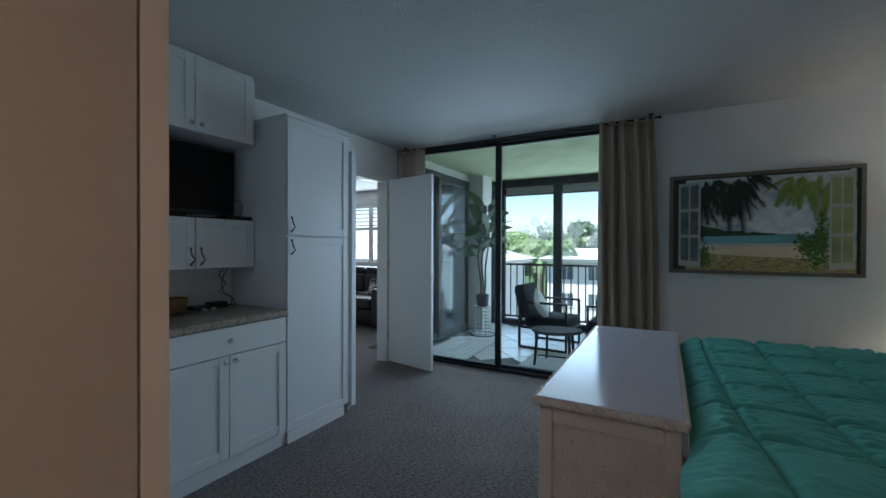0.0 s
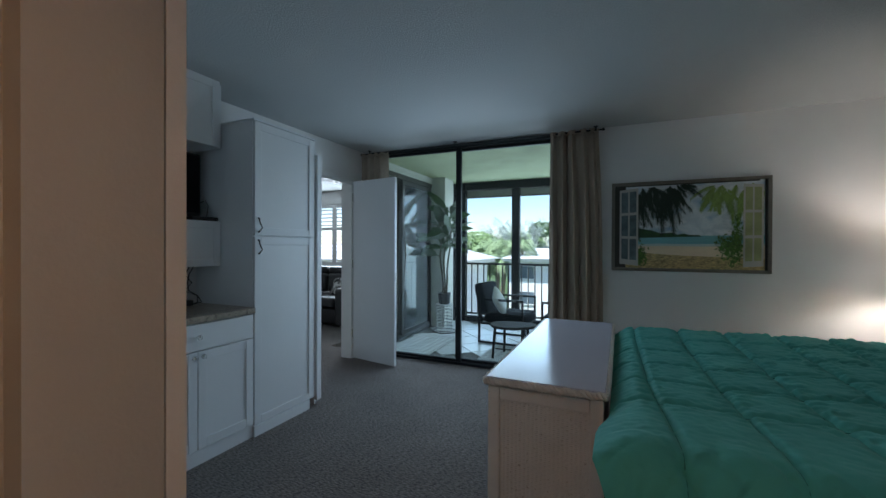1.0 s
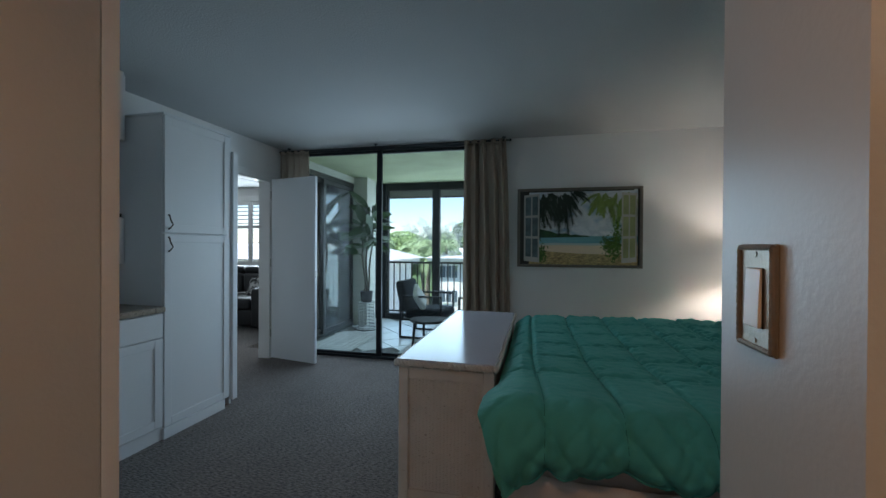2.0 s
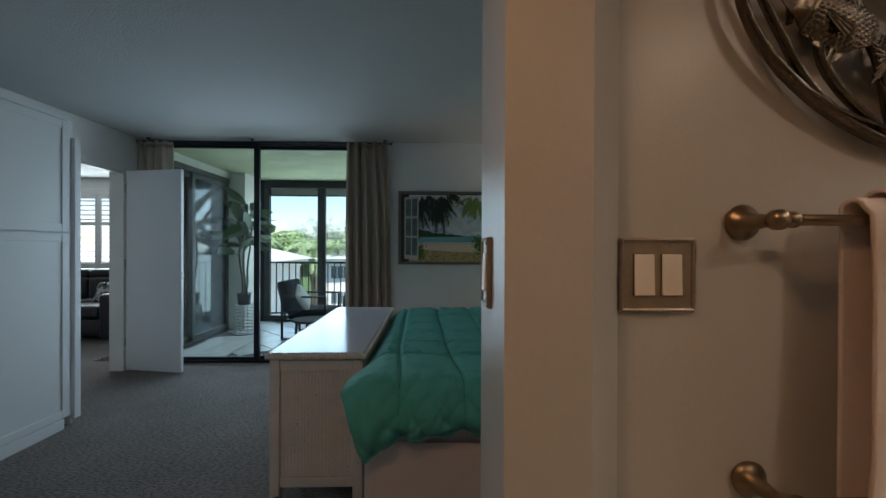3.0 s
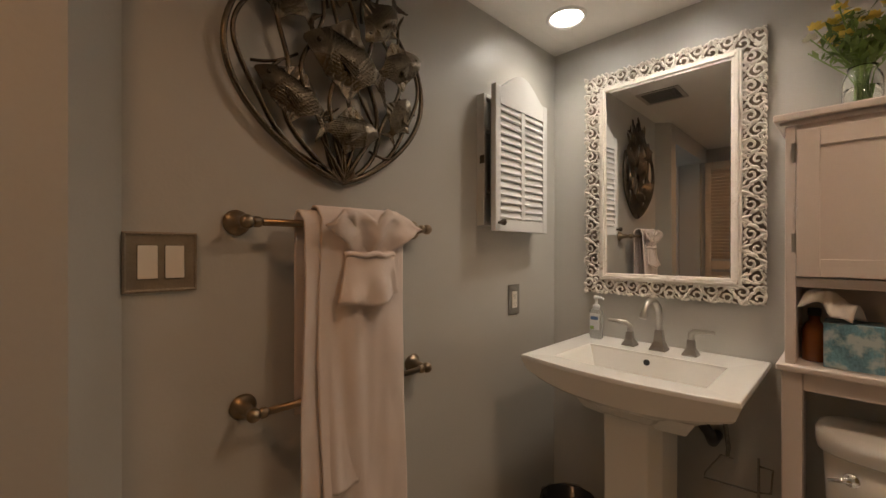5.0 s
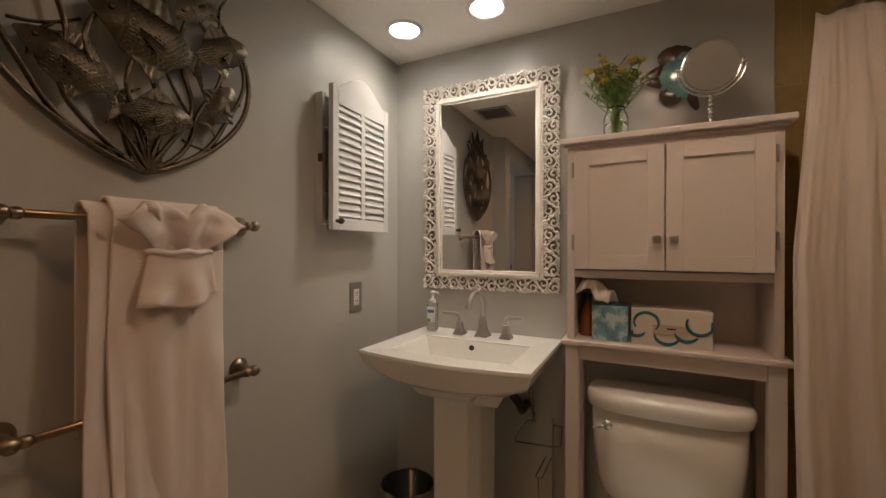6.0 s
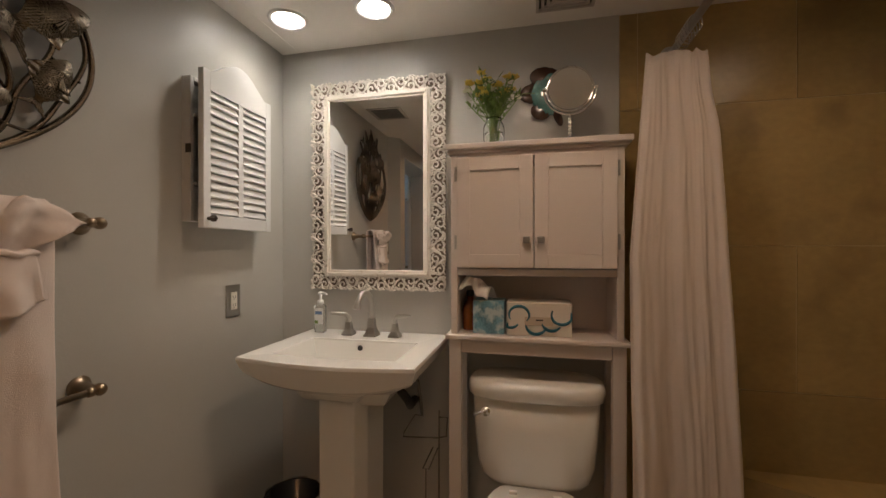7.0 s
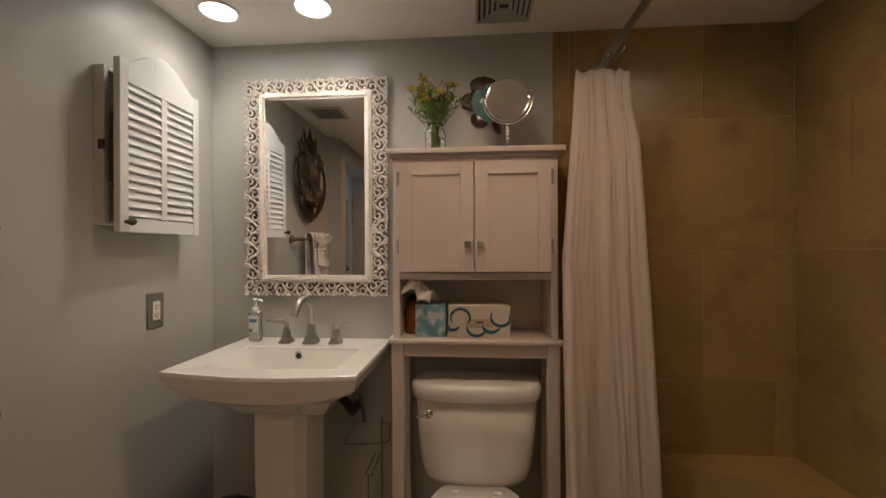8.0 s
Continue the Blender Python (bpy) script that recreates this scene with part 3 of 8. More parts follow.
# south side: wall ends, header, recessed towel wall
PX, PY = 0.489, 0.028
solid("wall_south", prism([(PX, PY), (PX + 0.127, PY), (PX + 0.205, 0.118), (2.30, 0.118), (2.30, 0.283), (PX, 0.283)], 0, CEIL), M["bath_wall"], "greige painted wall with a thicker end, between bathroom and bedroom", "wall", kind="structure")
block("wall_south_face", (PX + 0.01, 0.284, 0), (E_, 0.292, CEIL), M["wall"], "bedroom side of the dividing wall")
WX = -0.612
block("wall_passage", (WX - 0.12, 0.09, 0), (WX, 0.2705, CEIL), M["bath_wall"], "beige painted wall end of the passage")
block("trim_passage", (WX - 0.135, 0.2765, 0), (WX - 0.004, 0.312, CEIL), M["white_trim"], "off-white painted corner strip behind a fine dark joint", "trim")
block("wall_south_west", (W, 0.17, 0), (WX - 0.136, 0.29, CEIL), M["wall"], "greige wall west of the passage")
block("wall_header", (WX, PY + 0.004, 2.03), (PX, 0.283, CEIL), M["bath_wall"], "painted wall above the passage opening")
# closet wall, bathroom shell
block("wall_closet", (WX - 0.12, -2.42, 0), (WX - 0.05, 0.09, BCEIL), M["bath_wall"], "painted wall behind the louvered closet door")
block("floor_bath", (WX - 0.12, -2.42, -0.12), (2.42, 0.15, -0.006), M["grout"], "beige tiled bathroom floor bed", "floor")
block("ceiling_bath", (WX - 0.12, -2.42, BCEIL), (2.42, PY, BCEIL + 0.1), M["bath_ceiling"], "smooth off-white lowered bathroom ceiling", "ceiling")
block("ceiling_bath_strip", (PX + 0.128, PY + 0.001, BCEIL), (2.30, 0.117, BCEIL + 0.1), M["bath_ceiling"], "edge of the lowered bathroom ceiling", "ceiling")
block("wall_basin", (2.30, -1.362, 0), (2.42, 0.283, BCEIL + 0.1), M["bath_wall"], "grey-beige painted bathroom wall behind the basin")
shower_wall = block("wall_shower", (2.304, -2.42, 0), (2.42, -1.364, BCEIL), M["grout"], "shower wall of large tan stone tiles")
shower_side = block("wall_shower_side", (0.65, -2.42, 0), (2.303, -2.304, BCEIL), M["grout"], "shower side wall of large tan stone tiles")
block("wall_wing", (0.62, -2.303, 0), (0.74, -1.50, BCEIL), M["bath_wall"], "painted wing wall at the shower's far end")
block("wall_bath_south", (WX - 0.12, -2.42, 0), (0.619, -2.30, BCEIL), M["bath_wall"], "painted bathroom wall behind the passage")
# baseboards
block("baseboard_north", (-0.02, NY - 0.014, 0), (E_, NY - 0.001, 0.09), M["white_trim"], "white painted baseboard", "baseboard", 0.003)
block("baseboard_towel", (0.70, 0.104, 0), (2.299, 0.117, 0.09), M["white_trim"], "white painted bathroom baseboard", "baseboard", 0.003)
block("baseboard_basin", (2.286, -1.30, 0), (2.299, 0.10, 0.09), M["white_trim"], "white painted bathroom baseboard", "baseboard", 0.003)

# bedroom doorway and its open door
frame_1 = thing("door_frame", (W, 3.37, 0), "white painted door frame of the bedroom doorway", "door frame", kind="structure")
part("jamb", box((W - 0.13, DY1 - 0.02, 0), (W + 0.012, DY1 + 0.001, DTOP), 0.002), M["white_trim"], frame_1)
part("jamb", box((W - 0.13, DY0 - 0.001, 0), (W + 0.012, DY0 + 0.02, DTOP), 0.002), M["white_trim"], frame_1)
part("head", box((W - 0.13, DY0 + 0.02, DTOP - 0.02), (W + 0.012, DY1 - 0.02, DTOP + 0.001), 0.002), M["white_trim"], frame_1)
part("casing", box((W + 0.0005, DY1 + 0.002, 0), (W + 0.016, DY1 + 0.062, DTOP + 0.06), 0.004), M["white_trim"], frame_1)
part("casing", box((W + 0.0005, DY0 - 0.062, 0), (W + 0.016, DY0 - 0.002, DTOP + 0.06), 0.004), M["white_trim"], frame_1)
part("casing", box((W + 0.0005, DY0 - 0.0015, DTOP + 0.002), (W + 0.016, DY1 + 0.0015, DTOP + 0.06), 0.004), M["white_trim"], frame_1)
door_1 = thing("door_1", (W + 0.03, DY1 + 0.012, 0.012), "plain white bedroom door standing open against the curtain", "door", kind="structure")
part("leaf", box((W + 0.03, DY1 - 0.006, 0.012), (W + 0.66, DY1 + 0.029, 2.045), 0.003), M["white"], door_1)
part("knob", lathe([(0.024, 0.030), (0.022, 0.034), (0.011, 0.038), (0.011, 0.052), (0.026, 0.062), (0.028, 0.074), (0.018, 0.086), (0.001, 0.088)], (W + 0.60, DY1, 0.98), "y", 16), M["nickel"], door_1, "brushed nickel door knob", True)
part("latch_plate", box((W + 0.6602, DY1 + 0.002, 0.94), (W + 0.662, DY1 + 0.022, 1.02)), M["nickel"], door_1)
for hz in (0.25, 1.05, 1.82):
    part("hinge", cyl((W + 0.024, DY1 - 0.012, hz), (W + 0.024, DY1 - 0.012, hz + 0.09), 0.006, sides=8), M["nickel"], door_1)
door_1.rotation_euler = (0, 0, radians(-10.5))


def pane_frame(name, axis, at, lo, hi, z0, z1, label, material, width=0.05, depth=0.05, pane=None, rail=None):
    """A framed glass panel standing along x (axis 'x') or y: stiles, rails and a pane."""
    t = thing(name, ((lo + hi) / 2, at, z0) if axis == "x" else (at, (lo + hi) / 2, z0), label, "window", kind="structure")
    def slab(a0, a1, b0, b1, d):
        return box((a0, at - d / 2, b0), (a1, at + d / 2, b1), 0.003) if axis == "x" else box((at - d / 2, a0, b0), (at + d / 2, a1, b1), 0.003)
    for a0, a1 in ((lo, lo + width), (hi - width, hi)):
        part("stile", slab(a0, a1, z0, z1, depth), material, t)
    rail = rail or width
    for b0, b1 in ((z0, z0 + rail), (z1 - rail, z1)):
        part("rail", slab(lo + width, hi - width, b0, b1, depth - 0.004), material, t)
    if pane:
        g = part("pane", slab(lo + width - 0.005, hi - width + 0.005, z0 + rail - 0.005, z1 - rail + 0.005, 0.005), pane, t)
        g.visible_shadow = False
    return t


# bedroom sliding door
sliding = thing("sliding_door_frame", (-1.45, 3.99, 0), "black aluminium frame of the bedroom sliding glass door", "door frame", kind="structure")
part("head", box((W + 0.062, 3.935, 2.385), (-0.222, 4.045, 2.429), 0.003), M["black_metal"], sliding)
part("sill", box((W + 0.062, 3.935, 0.001), (-0.222, 4.045, 0.03), 0.003), M["black_metal"], sliding)
part("stile", box((W + 0.062, 3.937, 0.031), (W + 0.105, 4.043, 2.384), 0.003), M["black_metal"], sliding)
part("stile", box((-0.265, 3.937, 0.031), (-0.222, 4.043, 2.384), 0.003), M["black_metal"], sliding)
pane_frame("window_1", "x", 3.965, W + 0.11, -1.495, 0.032, 2.383, "black-framed sliding glass panel of the bedroom", M["black_metal"], 0.055, 0.04, M["pane"], 0.03)
pane_frame("window_2", "x", 4.012, -1.575, -0.267, 0.032, 2.383, "black-framed sliding glass panel behind the curtain", M["black_metal"], 0.055, 0.04, M["pane"], 0.03)

# lanai shell
FZ = -0.02
lanai_floor = block("floor_lanai", (W - 0.12, 4.046, -0.2), (1.0, 6.95, FZ - 0.008), M["lanai_grout"], "balcony floor of pale tiles laid diagonally", "floor")
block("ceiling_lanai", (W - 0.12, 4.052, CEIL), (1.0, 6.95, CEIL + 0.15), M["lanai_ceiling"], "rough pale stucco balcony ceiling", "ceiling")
block("wall_lanai_east", (1.0, 4.052, 0 - 0.2), (1.15, 6.95, CEIL), M["lanai_wall"], "stucco balcony side wall")
block("wall_lanai_south", (-0.22, 4.051, FZ), (1.0, 4.07, CEIL), M["lanai_wall"], "stucco wall of the balcony beside the sliding door")
block("column_lanai", (W - 0.12, 5.86, FZ), (-2.52, 6.22, CEIL), M["lanai_wall"], "pale stucco balcony column", "column")
block("wall_lanai_corner", (W - 0.12, 6.221, FZ), (W - 0.02, 6.62, CEIL), M["lanai_wall"], "stucco corner of the balcony")
# living room sliding door on the balcony's west side
lv = thing("balcony_slider_frame", (W - 0.06, 4.95, 0), "black aluminium frame of the living room sliding door", "door frame", kind="structure")
part("head", box((W - 0.115, 4.052, 2.26), (W - 0.005, 5.858, 2.33), 0.003), M["bronze_metal"], lv)
part("sill", box((W - 0.115, 4.052, FZ + 0.001), (W - 0.005, 5.858, 0.02), 0.003), M["bronze_metal"], lv)
block("wall_lanai_header", (W - 0.12, 4.052, 2.331), (W, 5.858, CEIL), M["lanai_wall"], "stucco band over the living room sliding door")
pane_frame("window_3", "y", W - 0.085, 4.06, 4.98, 0.021, 2.259, "black-framed glass panel between balcony and living room", M["bronze_metal"], 0.06, 0.04, M["grey_pane"])
pane_frame("window_4", "y", W - 0.035, 4.90, 5.855, 0.021, 2.259, "black-framed glass panel between balcony and living room", M["bronze_metal"], 0.06, 0.04, M["grey_pane"])
# outer frames and railing
outer = thing("balcony_window_frame", (-0.9, 6.6, 0), "black aluminium balcony window frame", "window frame", kind="structure")
part("head", box((W, 6.54, 2.30), (1.0, 6.66, CEIL - 0.001), 0.003), M["black_metal"], outer)
part("sill", box((W, 6.54, FZ + 0.001), (1.0, 6.66, 0.07), 0.003), M["black_metal"], outer)
for a, b in ((-2.68, -2.42), (-1.585, -1.455), (-0.30, -0.20), (0.90, 1.0)):
    part("mullion", box((a, 6.55, 0.071), (b, 6.65, 2.299), 0.003), M["black_metal"], outer)
part("fascia", box((W, 6.86, 2.215), (1.0, 6.949, 2.429)), M["lanai_wall"], outer, "pale stucco fascia")
part("drip_edge", box((W, 6.855, 2.200), (1.0, 6.945, 2.214)), M["black_metal"], outer)
rail = thing("balcony_railing", (-0.9, 6.8, FZ), "dark metal balcony railing with upright pickets", "railing")
part("handrail", box((W - 0.02, 6.77, 0.975), (1.0, 6.83, 1.01), 0.006), M["bronze_metal"], rail)
part("bottom_rail", box((W - 0.02, 6.785, 0.07), (1.0, 6.815, 0.10), 0.003), M["bronze_metal"], rail)
x = W + 0.02
while x < 0.98:
    part("picket", box((x - 0.009, 6.791, 0.10), (x + 0.009, 6.809, 0.976)), M["bronze_metal"], rail)
    x += 0.115
for x in (W + 0.04, -0.9, 0.96):
    part("post", box((x - 0.02, 6.782, FZ - 0.006), (x + 0.02, 6.818, 0.974)), M["bronze_metal"], rail)

# living room shell
block("wall_living_west", (-8.12, 1.0, 0), (-8.0, 6.62, CEIL), M["wall"], "living room wall")
block("wall_living_south", (-8.0, 0.88, 0), (W - 0.121, 1.0, CEIL), M["wall"], "living room wall")
WX0, WX1, WZ0, WZ1 = -6.4, -3.55, 0.86, 2.20
block("wall_living_north_low", (-8.0, 6.5, 0), (W - 0.121, 6.62, WZ0), M["wall"], "living room wall under the shuttered window")
block("wall_living_north_top", (-8.0, 6.5, WZ1), (W - 0.121, 6.62, CEIL), M["wall"], "living room wall over the shuttered window")
block("wall_living_north_left", (-8.0, 6.5, WZ0), (WX0, 6.62, WZ1), M["wall"], "living room wall beside the shuttered window")
block("wall_living_north_right", (WX1, 6.5, WZ0), (W - 0.121, 6.62, WZ1), M["wall"], "living room wall beside the shuttered window")

# ---- outdoors ----
GZ = -8.0
solid("ground", sheet(lambda u, v: (-700 + 1400 * u, 7.2 + 1400 * v, GZ), 8, 8), M["grass"], "green lawn and land reaching to the horizon", "ground", kind="structure")
solid("parking", sheet(lambda u, v: (-14 + 30 * u, 14 + 17 * v, GZ + 0.05), 4, 4), M["asphalt"], "pale sunlit parking ground below the balcony", "pavement", kind="structure")
# ---- bedroom things ----
def shaker_door(name, parent, axis_x, y0, y1, z0, z1, material, stile=0.055, thick=0.02):
    """A cabinet door facing +x: a flat panel with raised stiles and rails on its front; axis_x is the front's place."""
    d = part(name, box((axis_x - thick, y0, z0), (axis_x - 0.007, y1, z1), 0.0015), material, parent)
    for a, b in ((y0, y0 + stile), (y1 - stile, y1)):
        part("stile", box((axis_x - 0.0065, a, z0), (axis_x, b, z1), 0.002), material, d)
    for a, b in ((z0, z0 + stile), (z1 - stile, z1)):
        part("rail", box((axis_x - 0.0068, y0 + stile, a), (axis_x - 0.0004, y1 - stile, b), 0.002), material, d)
    return d


def crystal_knob(parent, x, y, z):
    k = part("knob", lathe([(0.008, 0.0), (0.008, 0.010), (0.013, 0.013), (0.015, 0.021), (0.011, 0.028), (0.001, 0.030)], (x, y, z), "x", 10), M["jar"], parent, "faceted clear knob")
    part("collar", lathe([(0.010, 0.0), (0.010, 0.003), (0.006, 0.007), (0.006, 0.011)], (x + 0.0003, y, z), "x", 12), M["chrome"], k)


def scroll_pull(parent, x, y, z, h=0.095):
    pts = [(x + 0.001, y, z), (x + 0.014, y + 0.004, z + h * 0.12), (x + 0.024, y + 0.012, z + h * 0.32), (x + 0.026, y - 0.004, z + h * 0.55), (x + 0.022, y - 0.010, z + h * 0.78), (x + 0.012, y - 0.002, z + h * 0.93), (x + 0.001, y, z + h)]
    part("handle", ring_tube(pts, [0.007, 0.0045, 0.004, 0.005, 0.004, 0.0045, 0.007], 8), M["dark_knob"], parent, "dark bronze curved pull", True)


CX = -2.16
base = thing("base_cabinet", (-2.45, 1.05, 0), "white base cabinet with a drawer and two panelled doors", "cabinet")
part("body", box((W + 0.002, 0.31, 0.09), (CX - 0.021, 1.805, 0.845)), M["white"], base)
part("toe_kick", box((W + 0.002, 0.31, 0.0), (CX - 0.012, 1.805, 0.089), 0.002), M["white"], base)
d = part("drawer", box((CX - 0.02, 1.02, 0.682), (CX, 1.800, 0.838), 0.003), M["white"], base)
crystal_knob(d, CX, 1.41, 0.762)
d = part("drawer", box((CX - 0.02, 0.32, 0.682), (CX, 1.014, 0.838), 0.003), M["white"], base)
crystal_knob(d, CX, 0.67, 0.762)
for y0, y1, ky in ((1.413, 1.800, 1.437), (1.02, 1.408, 1.384), (0.67, 1.014, 0.69), (0.32, 0.665, 0.64)):
    d = shaker_door("door", base, CX, y0, y1, 0.095, 0.674, M["white"])
    crystal_knob(d, CX, ky, 0.645)
solid("countertop", box((W + 0.002, 0.31, 0.846), (CX + 0.022, 1.804, 0.886), 0.008), M["counter"], "brown speckled stone-look countertop with a pale chipped edge", "countertop")
pantry = thing("pantry_cabinet", (-2.45, 2.1, 0), "tall white pantry cabinet with two panelled doors", "cabinet")
part("body", box((W + 0.002, 1.808, 0.075), (CX - 0.021, 2.42, 2.15)), M["white"], pantry)
part("top_board", box((W + 0.002, 1.80, 2.151), (CX + 0.004, 2.40, 2.166), 0.002), M["white"], pantry)
part("toe_kick", box((W + 0.002, 1.808, 0.0), (CX + 0.004, 2.34, 0.074), 0.002), M["white"], pantry)
d = shaker_door("door", pantry, CX, 1.812, 2.385, 1.372, 2.148, M["white"])
scroll_pull(d, CX, 1.842, 1.395)
d = shaker_door("door", pantry, CX, 1.812, 2.385, 0.078, 1.362, M["white"])
scroll_pull(d, CX, 1.842, 1.245)
part("filler", box((CX - 0.03, 2.422, 0.04), (CX + 0.004, 2.472, 2.045), 0.003), M["white"], pantry)
part("side_panel", box((W + 0.002, 2.423, 0.0), (CX - 0.031, 2.440, 2.10)), M["white"], pantry)
UX = -2.42
upper = thing("upper_cabinet", (-2.60, 1.1, 1.975), "white wall cabinet with two plain panelled doors under the ceiling", "cabinet")
part("body", box((W + 0.002, 0.31, 1.976), (UX - 0.021, 1.748, CEIL - 0.002)), M["white"], upper)
part("filler", box((W + 0.002, 1.7485, 1.985), (UX - 0.06, 1.803, CEIL - 0.002)), M["white"], upper)
for y0, y1, ky in ((1.371, 1.748, 1.40), (0.990, 1.367, 1.34), (0.62, 0.986, 0.65), (0.315, 0.616, 0.585)):
    d = shaker_door("door", upper, UX, y0, y1, 1.976, CEIL - 0.004, M["white"])
    crystal_knob(d, UX, ky, 2.018)
MX = -2.48
mid = thing("middle_cabinet", (-2.62, 1.4, 1.155), "white wall cabinet with two doors and curved pulls, television on it", "cabinet")
part("body", box((W + 0.002, 0.98, 1.158), (MX - 0.021, 1.803, 1.472)), M["white"], mid)
for y0, y1, hy in ((1.408, 1.800, 1.437), (0.99, 1.402, 1.375)):
    d = shaker_door("door", mid, MX, y0, y1, 1.16, 1.47, M["white"], 0.05)
    scroll_pull(d, MX, hy, 1.185, 0.10)
tv = thing("television", (-2.6, 1.4, 1.474), "black flat television standing on the wall cabinet", "television")
part("screen", box((-2.605, 1.02, 1.53), (-2.598, 1.725, 1.925), 0.002), M["screen"], tv)
part("bezel", box((-2.635, 1.005, 1.505), (-2.606, 1.74, 1.94), 0.006), M["black_plastic"], tv)
part("neck", box((-2.63, 1.33, 1.482), (-2.61, 1.42, 1.52), 0.003), M["black_plastic"], tv)
part("foot", box((-2.70, 1.20, 1.473), (-2.50, 1.56, 1.482), 0.003), M["black_plastic"], tv)
remote = solid("set_top_box", box((-2.60, 1.60, 1.473), (-2.49, 1.79, 1.498), 0.004), M["black_plastic"], "small black receiver beside the television", "receiver")
solid("television_cable", ring_tube([(-2.60, 1.735, 1.60), (-2.585, 1.76, 1.62), (-2.575, 1.775, 1.58), (-2.58, 1.77, 1.52), (-2.585, 1.765, 1.499)], 0.004, 6), M["black_plastic"], "looped black cable behind the television", "cable", smooth=True)
# counter clutter
bk = bmesh.new()
lathe([(0.055, 0.0), (0.062, 0.02), (0.072, 0.055), (0.078, 0.09), (0.072, 0.088), (0.060, 0.02), (0.01, 0.012)], (-2.64, 1.36, 0.887), sides=24, bm=bk)
basket = thing("basket", (-2.64, 1.36, 0.887), "small brown woven basket on the countertop", "basket")
part("bowl", bk, M["basket"], basket, smooth=True)
for hz in (0.02, 0.04, 0.06, 0.078):
    r = 0.064 + hz * 0.18
    part("strand", ring_tube([(-2.64 + r * math.cos(a * math.pi / 12), 1.36 + r * math.sin(a * math.pi / 12), 0.887 + hz) for a in range(24)], 0.004, 5, closed=True), M["basket"], basket)
ps = thing("charger_block", (-2.52, 1.42, 0.887), "black charger tray with cables on the countertop", "charger")
part("tray", box((-2.68, 1.46, 0.887), (-2.59, 1.57, 0.912), 0.004), M["black_plastic"], ps)
part("block", box((-2.68, 1.575, 0.887), (-2.59, 1.68, 0.925), 0.006), M["black_plastic"], ps)
for yy in (1.51, 1.57):
    part("dial", lathe([(0.016, 0.0), (0.016, 0.008), (0.012, 0.012), (0.001, 0.013)], (-2.568, yy, 0.887), sides=12), M["switch"], ps, "pale round plug")
for off in (0.0, 0.03):
    solid("hanging_cable", ring_tube([(-2.66, 1.70 + off, 1.157), (-2.655, 1.66 + off, 1.10), (-2.64, 1.70 - off, 1.04), (-2.63, 1.64 + off, 0.99), (-2.61, 1.72, 0.95), (-2.58, 1.70 + off, 0.905), (-2.56, 1.64, 0.900)], 0.0035, 6), M["black_plastic"], "thin black cable hanging down to the countertop", "cable", smooth=True)

# ---- dresser ----
DX0, DX1, DYA, DYB, DZ = -0.405, 0.052, 1.465, 2.965, 0.755
dresser = thing("dresser", (-0.18, 2.2, 0), "whitewashed wicker dresser with a white lacquered top", "dresser")
part("top", box((DX0 - 0.006, DYA - 0.006, DZ - 0.022), (DX1 + 0.006, DYB + 0.006, DZ), 0.004), M["dresser_top"], dresser)


def braid(a, b, r, name):
    """A plaited edge from a to b: three strands wound together."""
    a, b = Vector(a), Vector(b)
    L = (b - a).length
    d = (b - a) / L
    s = d.cross(Vector((0, 0, 1))).normalized()
    n = int(L / 0.008)
    bm = bmesh.new()
    for k in range(3):
        pts = []
        for i in range(n + 1):
            ph = 2 * math.pi * (i * 0.008 / 0.055 + k / 3)
            pts.append(a + d * (L * i / n) + s * (r * 0.55 * math.sin(ph)) + Vector((0, 0, r * 0.7 * math.sin(2 * ph))))
        ring_tube(pts, r * 0.62, 6, bm=bm)
    part(name, bm, M["wicker"], dresser, "plaited wicker edging", True)


braid((DX0 - 0.012, DYA - 0.008, DZ - 0.018), (DX1 + 0.012, DYA - 0.008, DZ - 0.018), 0.0145, "edging")
braid((DX0 - 0.008, DYB + 0.010, DZ - 0.018), (DX0 - 0.008, DYA - 0.006, DZ - 0.018), 0.0145, "edging")
braid((DX1 + 0.008, DYA - 0.006, DZ - 0.018), (DX1 + 0.008, DYB + 0.006, DZ - 0.018), 0.0145, "edging")
for px in (DX0, DX1 - 0.05):
    for py in (DYA, DYB - 0.05):
        part("post", box((px, py, 0.0), (px + 0.05, py + 0.05, DZ - 0.036), 0.005), M["wicker"], dresser)
part("body", box((DX0 + 0.012, DYA + 0.022, 0.10), (DX1 - 0.012, DYB - 0.012, DZ - 0.024)), M["wicker"], dresser)
part("upper_rail", box((DX0 + 0.0505, DYA + 0.004, DZ - 0.092), (DX1 - 0.0505, DYA + 0.021, DZ - 0.040), 0.003), M["wicker"], dresser)
part("lower_rail", box((DX0 + 0.0505, DYA + 0.004, 0.085), (DX1 - 0.0505, DYA + 0.021, 0.135), 0.003), M["wicker"], dresser)


def weave(u, v):
    px, pz = DX0 + 0.051 + u * (DX1 - DX0 - 0.102), 0.1355 + v * (DZ - 0.0925 - 0.1355)
    row = math.floor(pz / 0.0085)
    bulge = 0.55 + 0.30 * math.cos(2 * math.pi * px / 0.017) + 0.15 * math.cos(math.pi * px / 0.017 + math.pi * (row % 2))
    return px, DYA + 0.016 - 0.0068 * bulge * abs(math.sin(math.pi * pz / 0.0085)), pz


